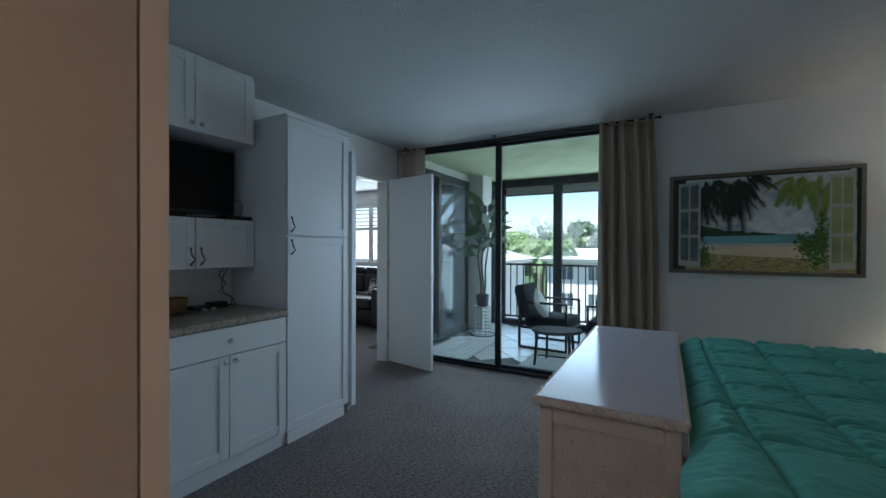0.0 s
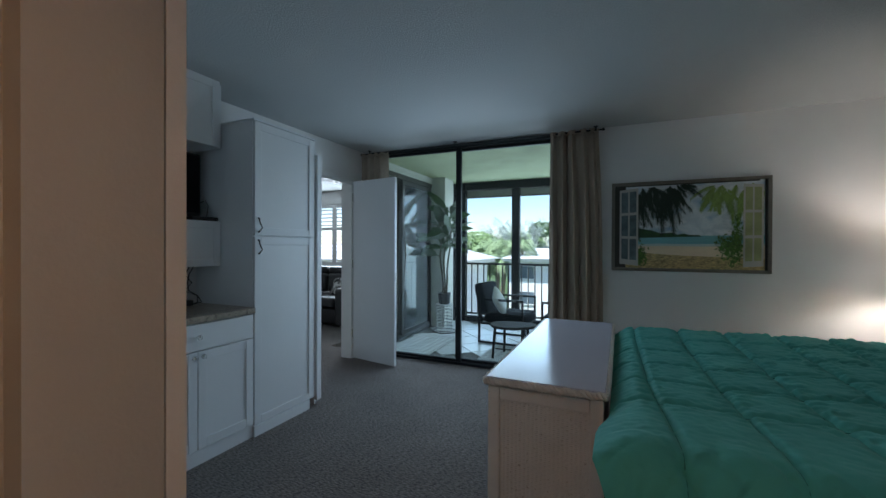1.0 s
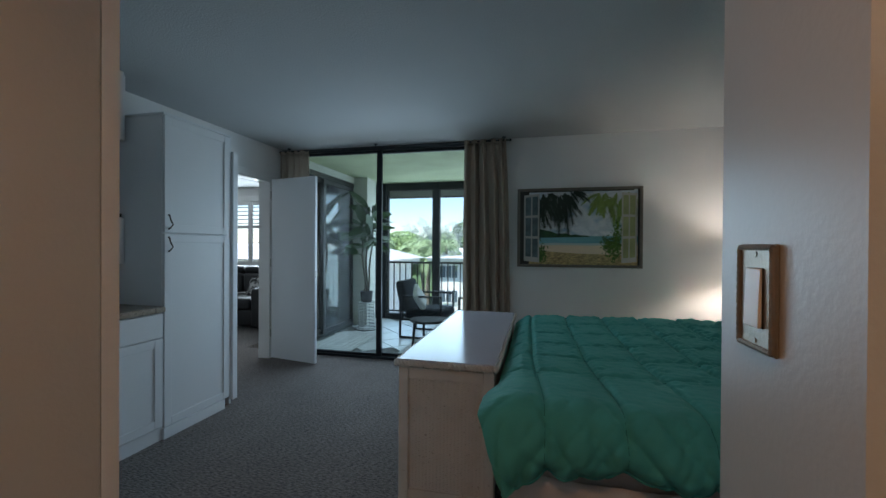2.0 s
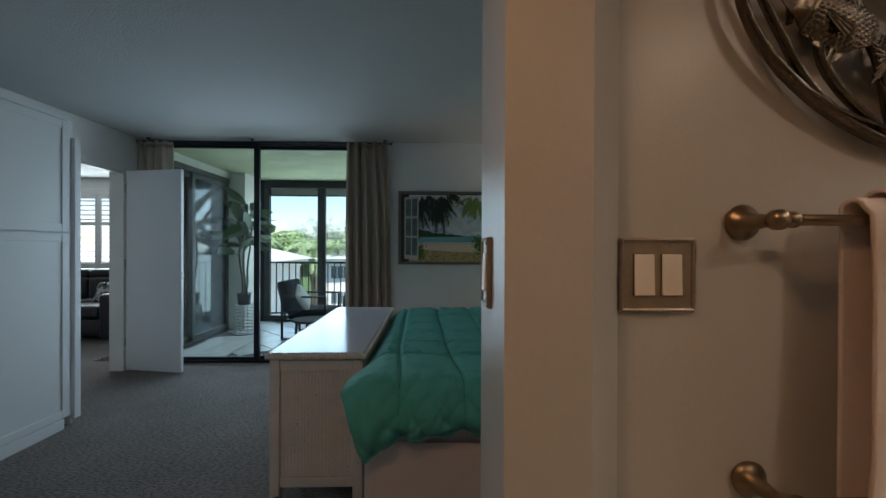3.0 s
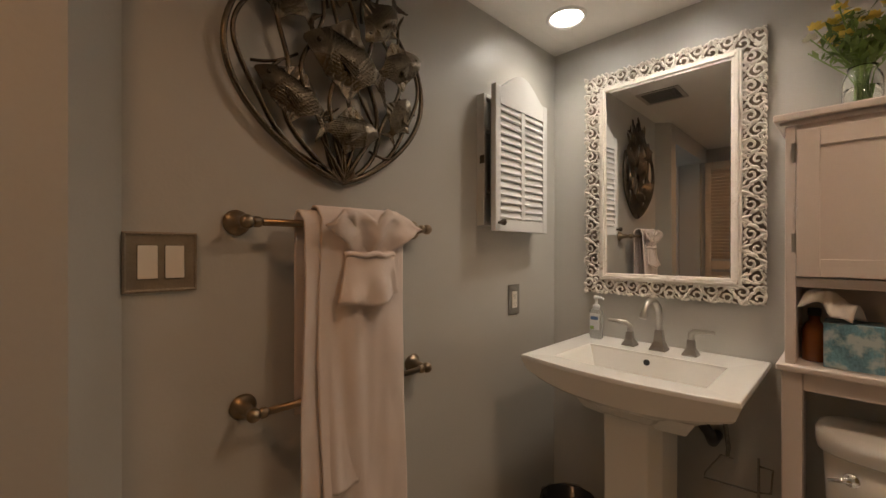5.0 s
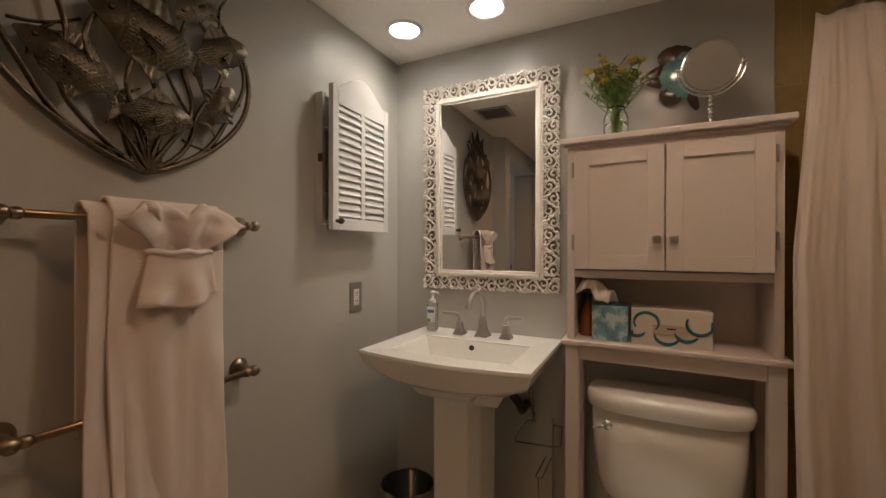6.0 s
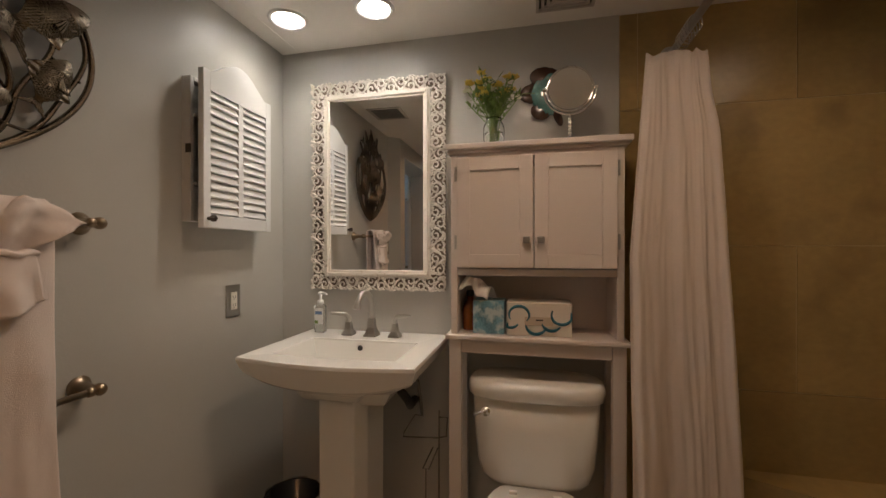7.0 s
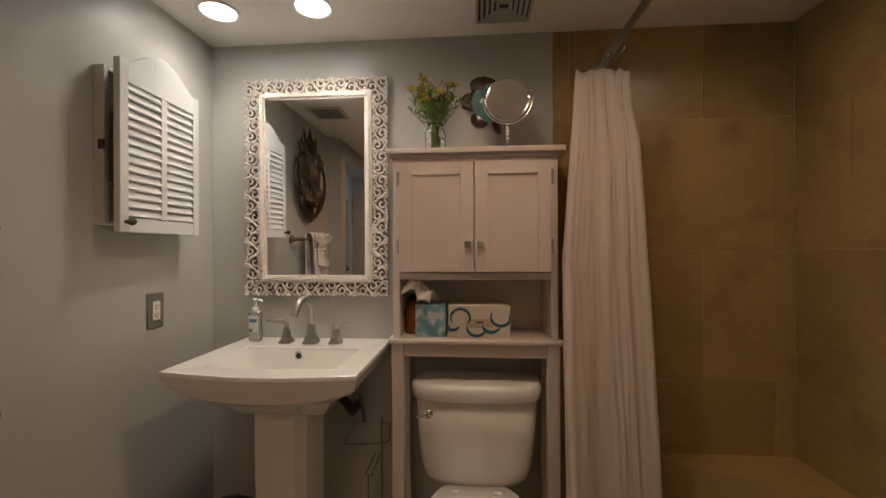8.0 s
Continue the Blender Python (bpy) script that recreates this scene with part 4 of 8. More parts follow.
part("woven_panel", sheet(weave, 170, 372), M["wicker"], dresser, "woven wicker side panel", True)
for k in range(3):
    for j in range(2):
        z0, y0 = 0.12 + k * 0.20, DYA + 0.06 + j * 0.70
        dr = part("drawer", box((DX0 - 0.002, y0, z0), (DX0 + 0.0115, y0 + 0.68, z0 + 0.19), 0.004), M["wicker"], dresser)
        part("pull", cyl((DX0 - 0.002, y0 + 0.34, z0 + 0.1), (DX0 - 0.022, y0 + 0.34, z0 + 0.1), 0.012, 0.016, 12), M["wicker"], dr)
solid("chair_caster", lathe([(0.001, -0.014), (0.022, -0.014), (0.028, -0.006), (0.028, 0.006), (0.022, 0.014), (0.001, 0.014)], (-0.36, 1.44, 0.029), "y", 16), M["black_plastic"], "small dark wheel on the carpet by the dresser", "caster", smooth=True)

# ---- bed ----
BX0, BX1, BY0, BY1, BZ = 0.075, 2.20, 1.02, 2.99, 0.74
bed = thing("bed", (1.2, 2.0, 0), "bed with a mattress and an off-white pleated skirt", "bed")
part("mattress", box((BX0 + 0.05, BY0 + 0.10, 0.36), (BX1, BY1 - 0.05, 0.64), 0.05, 4), M["ruffle"], bed, "white mattress", True)
part("box_base", box((BX0 + 0.06, BY0 + 0.11, 0.08), (BX1, BY1 - 0.06, 0.358), 0.01), M["ruffle"], bed)


def skirt(u, v):
    wob = 0.010 * math.sin(u * 62) * (1 - v * 0.7) + 0.006 * math.sin(u * 23 + 1)
    if u < 0.12:
        return BX0 + 0.045 - wob * 0.4, BY0 + 0.30 - (u / 0.12) * 0.22, 0.012 + v * 0.47
    return BX0 + 0.045 + (u - 0.12) / 0.88 * (BX1 - BX0 - 0.05), BY0 + 0.072 - wob, 0.012 + v * 0.47


part("skirt", sheet(skirt, 160, 10, 0.004), M["ruffle"], bed, "off-white pleated bed skirt", True)
part("headboard", box((BX1 + 0.005, BY0, 0.0), (BX1 + 0.07, BY1, 1.12), 0.015), M["wicker"], bed)


def ease(a, b, x):
    t = min(1, max(0, (x - a) / (b - a)))
    return t * t * (3 - 2 * t)


def seam_at(s):
    """How far the lengthwise seams lie from their even places, by the way from the front hem."""
    return 0.19 - 0.065 * ease(0.0, 1.5, s) + 0.006 * math.sin(s * 6.0)


QX, QY, RC = 0.255, 0.285, 0.13
FRONT, DROP = BY0 - 0.03, 0.072


def section(s):
    """The comforter's cross-section by arc length from the front hem: place across the bed, height and the outward way."""
    if s < DROP:
        return FRONT, BZ - RC - (DROP - s), (-1.0, 0.0)
    s -= DROP
    if s < RC * math.pi / 2:
        a = s / RC
        return FRONT + RC * (1 - math.cos(a)), BZ - RC * (1 - math.sin(a)), (-math.cos(a), math.sin(a))
    s -= RC * math.pi / 2
    flat_w = BY1 + 0.03 - FRONT - 2 * RC
    if s < flat_w:
        return FRONT + RC + s, BZ, (0.0, 1.0)
    s -= flat_w
    a = min(s / RC, math.pi / 2)
    return BY1 + 0.03 - RC + RC * math.sin(a), BZ - RC * (1 - math.cos(a)) - max(0, s - RC * math.pi / 2), (math.sin(a), math.cos(a))


WIDE = BX1 - 0.10 - BX0
LEN_S = DROP + RC * math.pi + (BY1 + 0.03 - FRONT - 2 * RC) + 0.15


def quilt(u, v):
    """u along the bed from the foot, v across it from the front hem."""
    s = v * LEN_S
    x = BX0 - 0.003 + u * (BX1 - 0.10 - BX0)
    y, z, (ny, nz) = section(s)
    z += 0.014 * math.sin(1.6 * x + 2.0 * y) * nz
    hang = max(0.0, 1 - s / (DROP + RC * 0.8))
    gx = (x - BX0 - seam_at(s)) / QX
    gy = (s - 0.071 + 0.02 * math.sin(x * 4.0)) / QY
    inner = ease(0.46, 0.60, s)
    ex, ey = abs(gx - round(gx)) * QX, abs(gy - round(gy)) * QY
    pull = math.exp(-(ex / 0.011) ** 2) + 0.85 * inner * math.exp(-(ey / 0.011) ** 2) + 0.25 * math.exp(-(ex / 0.04) ** 2) + 0.15 * inner * math.exp(-(ey / 0.04) ** 2)
    near = math.exp(-((min(ex, ey * 1.2) - 0.035) / 0.03) ** 2)
    front = ease(0.36, 0.10, s)
    puff = 0.016 * (1 - min(1.3, pull * (1 - 0.45 * front)))
    wr = noise.noise((x * 8, s * 15, 1.0)) * 0.003 + noise.noise((x * 20 + s * 14, s * 34 - x * 10, 3.0)) * 0.0085 * (0.25 + near) * (0.30 + 0.70 * inner) * (1 + ease(0.4, 1.4, x))
    wr += 0.5 * abs(noise.noise((x * 13 - s * 6, s * 9 + x * 5, 7.0))) * 0.007 * nz
    wr += hang * (noise.noise((x * 20, s * 7, 5.0)) * 0.018 + noise.noise((x * 60, s * 18, 9.0)) * 0.004) + noise.noise((x * 42, s * 42, 2.0)) * 0.0022
    wr += 0.016 * min(1.0, ex / 0.10) ** 0.8 * front
    # creases that run down the hanging front and fan out from the seams
    wr -= front * (0.022 * (1 - abs(noise.noise((x * 8 + s * 5, s * 3.0 - x, 11.0)))) ** 6 + 0.012 * (1 - abs(noise.noise((x * 15 - s * 9, s * 4.0 + x * 2, 13.0)))) ** 6)
    d = puff + wr + hang * (0.010 * math.sin(x * 9.0 + 0.6) + 0.007 * math.sin(x * 22))
    foot = max(0.0, 1 - u * (BX1 - BX0) / 0.13)
    bulge = ease(DYA - 0.01, BY0 + 0.16, y)
    d -= 0.075 * foot ** 2 * nz * (1 - 0.25 * bulge) + 0.02 * foot * hang
    y, z = y + ny * d, z + nz * d
    y += 0.040 * max(0.0, 1 - s / 0.06) ** 2
    x -= foot * bulge * (0.036 - 0.09 * hang)
    z -= hang ** 1.5 * (0.010 * math.sin(x * 6.5 + 1.0) + 0.008 * noise.noise((x * 14, 0.3, 4.0)) + 0.075 * (1 - ease(0.0, 0.24, u * WIDE)) - 0.008 * math.exp(-(ex / 0.05) ** 2))
    return x, y, z


comforter = thing("comforter", (1.1, 2.0, BZ), "teal green quilted comforter, slightly rumpled, over the bed", "comforter")
part("shell", sheet(quilt, 300, 380, 0.0), M["teal"], comforter, smooth=True)


def stitched(path):
    """A line of stitching along the comforter's surface."""
    part("seam", ring_tube([quilt(min(1, max(0, u)), min(1, max(0, v))) for u, v in path], 0.0016, 5), M["teal_thread"], comforter, "dark teal stitched seam", True)


for k in range(0, 8):
    line = [i * 0.02 for i in range(int(LEN_S / 0.02))]
    stitched([((seam_at(s) + k * QX) / WIDE, s / LEN_S) for s in line])
for k in range(2, 8):
    line = [BX0 + 0.01 + i * 0.02 for i in range(int(WIDE / 0.02))]
    stitched([((x - BX0) / WIDE, (k * QY + 0.071 - 0.02 * math.sin(x * 4.0)) / LEN_S) for x in line])
part("hem", ring_tube([quilt(i / 160, 0.0) for i in range(161)], 0.006, 6), M["teal"], comforter, smooth=True)
night = thing("nightstand", (2.05, 3.5, 0), "whitewashed wicker nightstand beside the bed", "nightstand")
part("body", box((1.80, 3.24, 0.06), (2.30, 3.76, 0.58), 0.006), M["wicker"], night)
part("top", box((1.78, 3.22, 0.581), (2.32, 3.78, 0.605), 0.005), M["dresser_top"], night)
for ax in (1.81, 2.25):
    for ay in (3.25, 3.71):
        part("leg", box((ax, ay, 0.0), (ax + 0.04, ay + 0.04, 0.0595)), M["wicker"], night)
bl = thing("bedside_lamp", (1.98, 3.52, 0.606), "lit bedside lamp with a pale fabric drum shade", "lamp")
part("base", lathe([(0.07, 0.0), (0.072, 0.015), (0.03, 0.03), (0.025, 0.06), (0.05, 0.14), (0.055, 0.22), (0.03, 0.30), (0.012, 0.33), (0.012, 0.40)], (1.98, 3.52, 0.606), sides=24), M["lamp_base"], bl, smooth=True)
part("shade", lathe([(0.185, 0.0), (0.165, 0.26), (0.163, 0.26), (0.183, 0.0)], (1.98, 3.52, 1.003), sides=32, close=False), M["lamp_shade"], bl, "glowing pale drum shade", True)

# ---- curtains ----
def curtain(name, x0, x1, y, z0, z1, folds, label, lean=(0.0, 0.0), seed=1):
    """A linen curtain of uneven folds: pleated at the top, wandering and widening to the hem; lean shifts its top edges inwards."""
    t = thing(name, ((x0 + x1) / 2, y, z0), label, "curtain")
    r = random.Random(seed)
    cuts = [0.0]
    while len(cuts) <= folds:
        cuts.append(cuts[-1] + r.uniform(0.6, 1.6))
    depth = [r.uniform(0.55, 1.25) for _ in cuts]
    drift = [r.uniform(-0.25, 0.25) for _ in cuts]
    def f(u, v):
        a, b = x0 + lean[0] * v ** 2, x1 - lean[1] * v ** 2
        k = u * cuts[-1]
        i = max(j for j in range(folds) if cuts[j] <= k + 1e-9)
        w = cuts[i + 1] - cuts[i]
        ph = i + (k - cuts[i]) / w + drift[i] * (1 - v) * math.sin(math.pi * (k - cuts[i]) / w)
        amp = (0.056 * depth[i] * math.sin(math.pi * (k - cuts[i]) / w) ** 0.5 + 0.004) * (0.45 + 0.55 * (1 - v) ** 0.7)
        bend = noise.noise((u * 5.0, v * 2.2, seed)) * 0.022 + noise.noise((u * 16.0, v * 7.0, seed + 3.0)) * 0.006
        pleat = 0.010 * math.sin(2 * math.pi * folds * 2.0 * u) * ease(0.80, 1.0, v)
        return a + (b - a) * u + 0.012 * math.sin(2 * math.pi * ph) * (1 - v) + bend * 0.5, y - amp * math.sin(2 * math.pi * ph) + bend * 0.8 * (1 - v) + pleat, z0 + (z1 - z0) * v
    part("panel", sheet(f, folds * 26, 44, 0.003), M["curtain"], t, smooth=True)
    def head(u, v):
        q = f(u, 1.0)
        return q[0], q[1] - 0.003 - 0.010 * math.sin(math.pi * v), z1 + 0.036 * v + 0.006 * math.sin(u * folds * 12.6) * v
    part("heading", sheet(head, folds * 26, 4, 0.003), M["curtain"], t, "pleated curtain heading", smooth=True)
    return t


curtain("curtain", -0.535, -0.035, 3.845, 0.015, 2.375, 5, "long taupe linen curtain hanging open beside the picture", (0.012, 0.05), 4)
curtain("curtain", W + 0.02, W + 0.40, 3.845, 0.015, 2.36, 4, "taupe linen curtain gathered behind the open door", (0.0, 0.0), 9)
rod = thing("curtain_rod", (-1.4, 3.85, 2.39), "thin black curtain rod with ceiling brackets", "curtain rod")
part("rod", cyl((W + 0.02, 3.85, 2.395), (-0.05, 3.85, 2.395), 0.008, sides=10), M["black_metal"], rod)
for bx in (-2.62, -1.53, -0.11):
    b = part("bracket", cyl((bx, 3.85, 2.396), (bx, 3.85, CEIL - 0.004), 0.006, sides=8), M["black_metal"], rod)
    part("rose", lathe([(0.022, -0.006), (0.022, 0.0)], (bx, 3.85, CEIL), sides=14), M["black_metal"], b)
for ex in (W + 0.015, -0.045):
    part("finial", ball((ex, 3.85, 2.395), 0.014, seg=10), M["black_metal"], rod, smooth=True)

# ---- framed beach print ----
PX0, PX1, PZ0, PZ1, PYF = 0.03, 1.235, 1.087, 1.893, 3.90
pic = thing("framed_picture", (0.63, 3.92, 1.087), "framed beach print seen through a painted open window", "picture")
fw = 0.028
part("frame", box((PX0, PYF, PZ0), (PX1, PYF + 0.028, PZ0 + fw), 0.004), M["picture_frame"], pic)
part("frame", box((PX0, PYF, PZ1 - fw), (PX1, PYF + 0.028, PZ1), 0.004), M["picture_frame"], pic)
for a, b in ((PX0, PX0 + fw), (PX1 - fw, PX1)):
    part("frame", box((a, PYF + 0.0005, PZ0 + fw), (b, PYF + 0.0275, PZ1 - fw), 0.004), M["picture_frame"], pic)
ix0, ix1, iz0, iz1 = PX0 + fw, PX1 - fw, PZ0 + fw, PZ1 - fw
iw, ih = ix1 - ix0, iz1 - iz0
part("backing", box((ix0 - 0.005, PYF + 0.018, iz0 - 0.005), (ix1 + 0.005, PYF + 0.029, iz1 + 0.005)), M["print_shadow"], pic)


def flat(name, outline, layer, material, into=None):
    """A printed area of the picture, outline in fractions of the sheet."""
    y = PYF + 0.0175 - layer * 0.0007
    bm = into or bmesh.new()
    bm.faces.new([bm.verts.new((ix0 + a * iw, y, iz0 + b * ih)) for a, b in outline])
    if into is None:
        part(name, bm, material, pic)


rp = random.Random(5)
flat("print_sky", [(0.08, 0.38), (0.985, 0.38), (0.985, 1), (0.08, 1)], 0, M["print_sky"])
flat("print_sea", [(0.08, 0.27), (0.985, 0.27), (0.985, 0.385), (0.08, 0.385)], 1, M["print_sea"])
flat("print_foam", [(0.08, 0.255), (0.985, 0.255), (0.985, 0.30), (0.55, 0.287), (0.3, 0.295), (0.08, 0.275)], 2, M["print_foam"])
flat("print_sand", [(0.08, 0.0), (0.985, 0.0), (0.985, 0.27), (0.6, 0.26), (0.35, 0.268), (0.08, 0.258)], 3, M["print_sand"])
flat("print_shingle", [(0.08, 0.0), (0.985, 0.0), (0.985, 0.13), (0.5, 0.15), (0.3, 0.17), (0.08, 0.20)], 4, M["print_pebble"])
flat("print_hill", [(0.08, 0.36), (0.60, 0.375), (0.585, 0.392), (0.52, 0.395), (0.48, 0.41), (0.44, 0.398), (0.40, 0.425), (0.33, 0.415), (0.27, 0.45), (0.20, 0.47), (0.13, 0.50), (0.08, 0.50)], 5, M["print_hill"])


def print_frond(bm, x, z, ang, length, droop, width):
    """A palm frond: a bending spine with long thin leaflets that hang from it."""
    for i in range(46):
        t = i / 45
        fx = x + math.cos(ang) * length * t
        fz = z + math.sin(ang) * length * t * iw / ih - droop * t * t
        if not (0.085 < fx < 0.98 and 0.02 < fz < 0.99):
            continue
        for sgn in (-1, 1):
            a = ang + sgn * (0.95 - 0.35 * t) + rp.uniform(-0.15, 0.15)
            L = width * (0.5 + 0.9 * math.sin(math.pi * min(1, t * 0.85 + 0.12))) * rp.uniform(0.75, 1.25)
            ex, ez = fx + math.cos(a) * L * 0.8, fz + math.sin(a) * L * 0.8 * iw / ih - L * 0.75
            ex, ez = min(0.985, max(0.078, ex)), min(0.985, max(0.02, ez))
            flat("", [(fx - 0.0022, fz), (fx + 0.0028, fz - 0.003), (ex, ez)], 6 + rp.random() * 0.8, None, bm)


bm = bmesh.new()
for i in range(26):
    print_frond(bm, rp.uniform(0.10, 0.40), rp.uniform(0.84, 0.985), radians(rp.uniform(-150, 15)), rp.uniform(0.10, 0.22), rp.uniform(0.06, 0.22), 0.050)
for i in range(9):
    print_frond(bm, rp.uniform(0.36, 0.50), rp.uniform(0.92, 0.985), radians(rp.uniform(-50, 10)), rp.uniform(0.06, 0.13), rp.uniform(0.04, 0.10), 0.034)
part("print_dark_palm", bm, M["print_dark"], pic)
bm = bmesh.new()
for i in range(20):
    print_frond(bm, rp.uniform(0.66, 0.96), rp.uniform(0.86, 0.985), radians(rp.uniform(170, 330)), rp.uniform(0.07, 0.17), rp.uniform(0.04, 0.16), 0.036)
part("print_green_palm", bm, M["print_green"], pic)
bm = bmesh.new()
for i in range(900):
    c = rp.choice([(0.76, 0.26, 0.05, 0.10), (0.80, 0.20, 0.05, 0.16), (0.82, 0.34, 0.03, 0.2), (0.19, 0.13, 0.03, 0.1)])
    a, b = rp.gauss(c[0], c[2] * 0.6), rp.gauss(c[1], c[3] * 0.6)
    s, th = rp.uniform(0.006, 0.016), rp.uniform(0, 6.28)
    pts = [(a + s * math.cos(th), b + 1.6 * s * math.sin(th)), (a - 0.4 * s * math.sin(th), b + 0.5 * s * math.cos(th)), (a - s * math.cos(th), b - 1.6 * s * math.sin(th)), (a + 0.4 * s * math.sin(th), b - 0.5 * s * math.cos(th))]
    if all(0.075 < p < 0.925 and 0.01 < q < 0.97 for p, q in pts):
        flat("", pts, 7.6 + rp.random() * 0.4, None, bm)
part("print_bush", bm, M["print_bush"], pic)
flat("print_shadow", [(0.0, 0.0), (0.03, 0.0), (0.03, 1.0), (0.0, 1.0)], 8.4, M["print_shadow"])
flat("print_shadow", [(0.985, 0.0), (1.0, 0.0), (1.0, 1.0), (0.985, 1.0)], 8.4, M["print_shadow"])
flat("print_shadow", [(0.035, 0.985), (0.955, 0.985), (0.955, 1.0), (0.035, 1.0)], 8.3, M["print_shadow"])
for side in (0, 1):
    def q(a, b):
        """Casement fractions to the sheet: a from hinge to free edge, b up; the free edge is seen larger."""
        wide = 0.135 if side == 0 else 0.120
        near = 0.045 * a * (1 if side == 0 else 0.7)
        z = 0.035 - near * 0.5 + b * (0.90 + near) + 0.01
        xx = 0.035 + a * wide
        return (xx, z) if side == 0 else (1 + 0.012 - xx, z)
    flat("print_casement", [q(0, 0), q(1, 0), q(1, 1), q(0, 1)], 9, M["print_wood"])
    for i in range(2):
        for j in range(3):
            a0, a1 = 0.10 + i * 0.44, 0.46 + i * 0.44
            b0, b1 = 0.07 + j * 0.31, 0.345 + j * 0.31
            flat("print_pane", [q(a0, b0), q(a1, b0), q(a1, b1), q(a0, b1)], 10, M["print_glassy_dark"] if side == 0 else M["print_glassy"])
# ---- bathroom things ----
TY = 0.118          # face of the towel wall
BXW = 2.30          # face of the basin wall


def switch_plate(at, turn, gangs, plate_mat, label):
    """A wall plate with rope edge and rockers, built facing -y round the origin, then turned."""
    w, h = (0.128, 0.123) if gangs == 2 else (0.080, 0.123)
    t = thing("switch_plate", (0, 0, 0), label, "light switch")
    part("plate", box((-w / 2, -0.005, -h / 2), (w / 2, -0.0005, h / 2), 0.002), plate_mat, t)
    edge = [(-w / 2 + 0.004, -h / 2 + 0.004), (w / 2 - 0.004, -h / 2 + 0.004), (w / 2 - 0.004, h / 2 - 0.004), (-w / 2 + 0.004, h / 2 - 0.004)]
    for k in range(4):
        a, b = edge[k], edge[(k + 1) % 4]
        n = 26
        part("rope_edge", ring_tube([(a[0] + (b[0] - a[0]) * i / n, -0.006, a[1] + (b[1] - a[1]) * i / n) for i in range(n + 1)], [0.0030 + 0.0005 * (i % 2) for i in range(n + 1)], 6), plate_mat, t)
    for g in range(gangs):
        cx = (g - (gangs - 1) / 2) * 0.046
        part("surround", box((cx - 0.0172, -0.0062, -0.0342), (cx + 0.0172, -0.0051, 0.0342)), M["slot"], t)
        r = box((cx - 0.0166, -0.0095, -0.0336), (cx + 0.0166, -0.0063, 0.0336), 0.001)
        for v in r.verts:
            if v.co.y < -0.008:
                v.co.y += 0.0012 * (v.co.z / 0.0335)
        part("rocker", r, M["switch"], t, "almond rocker")
        for sz in (-0.050, 0.050):
            part("screw", lathe([(0.003, -0.0062), (0.003, -0.005)], (cx, 0, sz), "y", 8), plate_mat, t)
    t.matrix_world = pose(*at, 0, 0, turn)
    return t


switch_plate((0.757, TY, 1.2315), 0, 2, M["pewter"], "antique brass two-gang plate with almond rockers on the towel wall")
switch_plate((PX, 0.183, 1.232), -90, 1, M["pewter"], "antique brass switch plate on the wall's end")
ol = thing("outlet_plate", (1.974, TY, 1.048), "satin nickel outlet plate with an almond socket", "outlet")
part("plate", box((1.936, TY - 0.005, 0.985), (2.012, TY - 0.0005, 1.111), 0.002), M["plate_grey"], ol)
part("socket", box((1.957, TY - 0.008, 1.014), (1.991, TY - 0.0051, 1.082), 0.001), M["switch"], ol, "almond socket")
for sz in (1.032, 1.064):
    for sx in (1.968, 1.980):
        part("slot", box((sx - 0.001, TY - 0.0086, sz - 0.005), (sx + 0.001, TY - 0.0081, sz + 0.005)), M["slot"], ol)
    part("slot", cyl((1.974, TY - 0.0086, sz - 0.010), (1.974, TY - 0.0081, sz - 0.010), 0.0022, sides=8), M["slot"], ol)

# ---- towel bars and towels ----
def towel_bar(z, x0, x1, label):
    t = thing("towel_bar", ((x0 + x1) / 2, TY, z), label, "towel bar", group="towel bars on the wall")
    for px in (x0, x1):
        p = part("post", lathe([(0.028, -0.0005), (0.030, -0.006), (0.024, -0.012), (0.016, -0.018), (0.0125, -0.036), (0.010, -0.058), (0.0115, -0.064), (0.0155, -0.067), (0.0155, -0.078), (0.010, -0.086), (0.001, -0.088)], (px, TY, z), "y", 20), M["antique"], t, "turned brass post with a round rose", True)
    part("bar", cyl((x0 + 0.004, TY - 0.072, z), (x1 - 0.004, TY - 0.072, z), 0.0085, sides=14), M["antique"], t, smooth=True)
    for px, s in ((x0, 1), (x1, -1)):
        part("collar", lathe([(0.009, 0.0), (0.0125, 0.004), (0.0125, 0.014), (0.009, 0.02)] if s > 0 else [(0.009, -0.02), (0.0125, -0.014), (0.0125, -0.004), (0.009, 0.0)], (px + s * 0.012, TY - 0.072, z), "x", 14), M["antique"], t, smooth=True)


towel_bar(1.318, 0.900, 1.424, "antique brass towel bar holding folded towels")
towel_bar(0.893, 0.914, 1.424, "antique brass lower towel bar behind the towels")


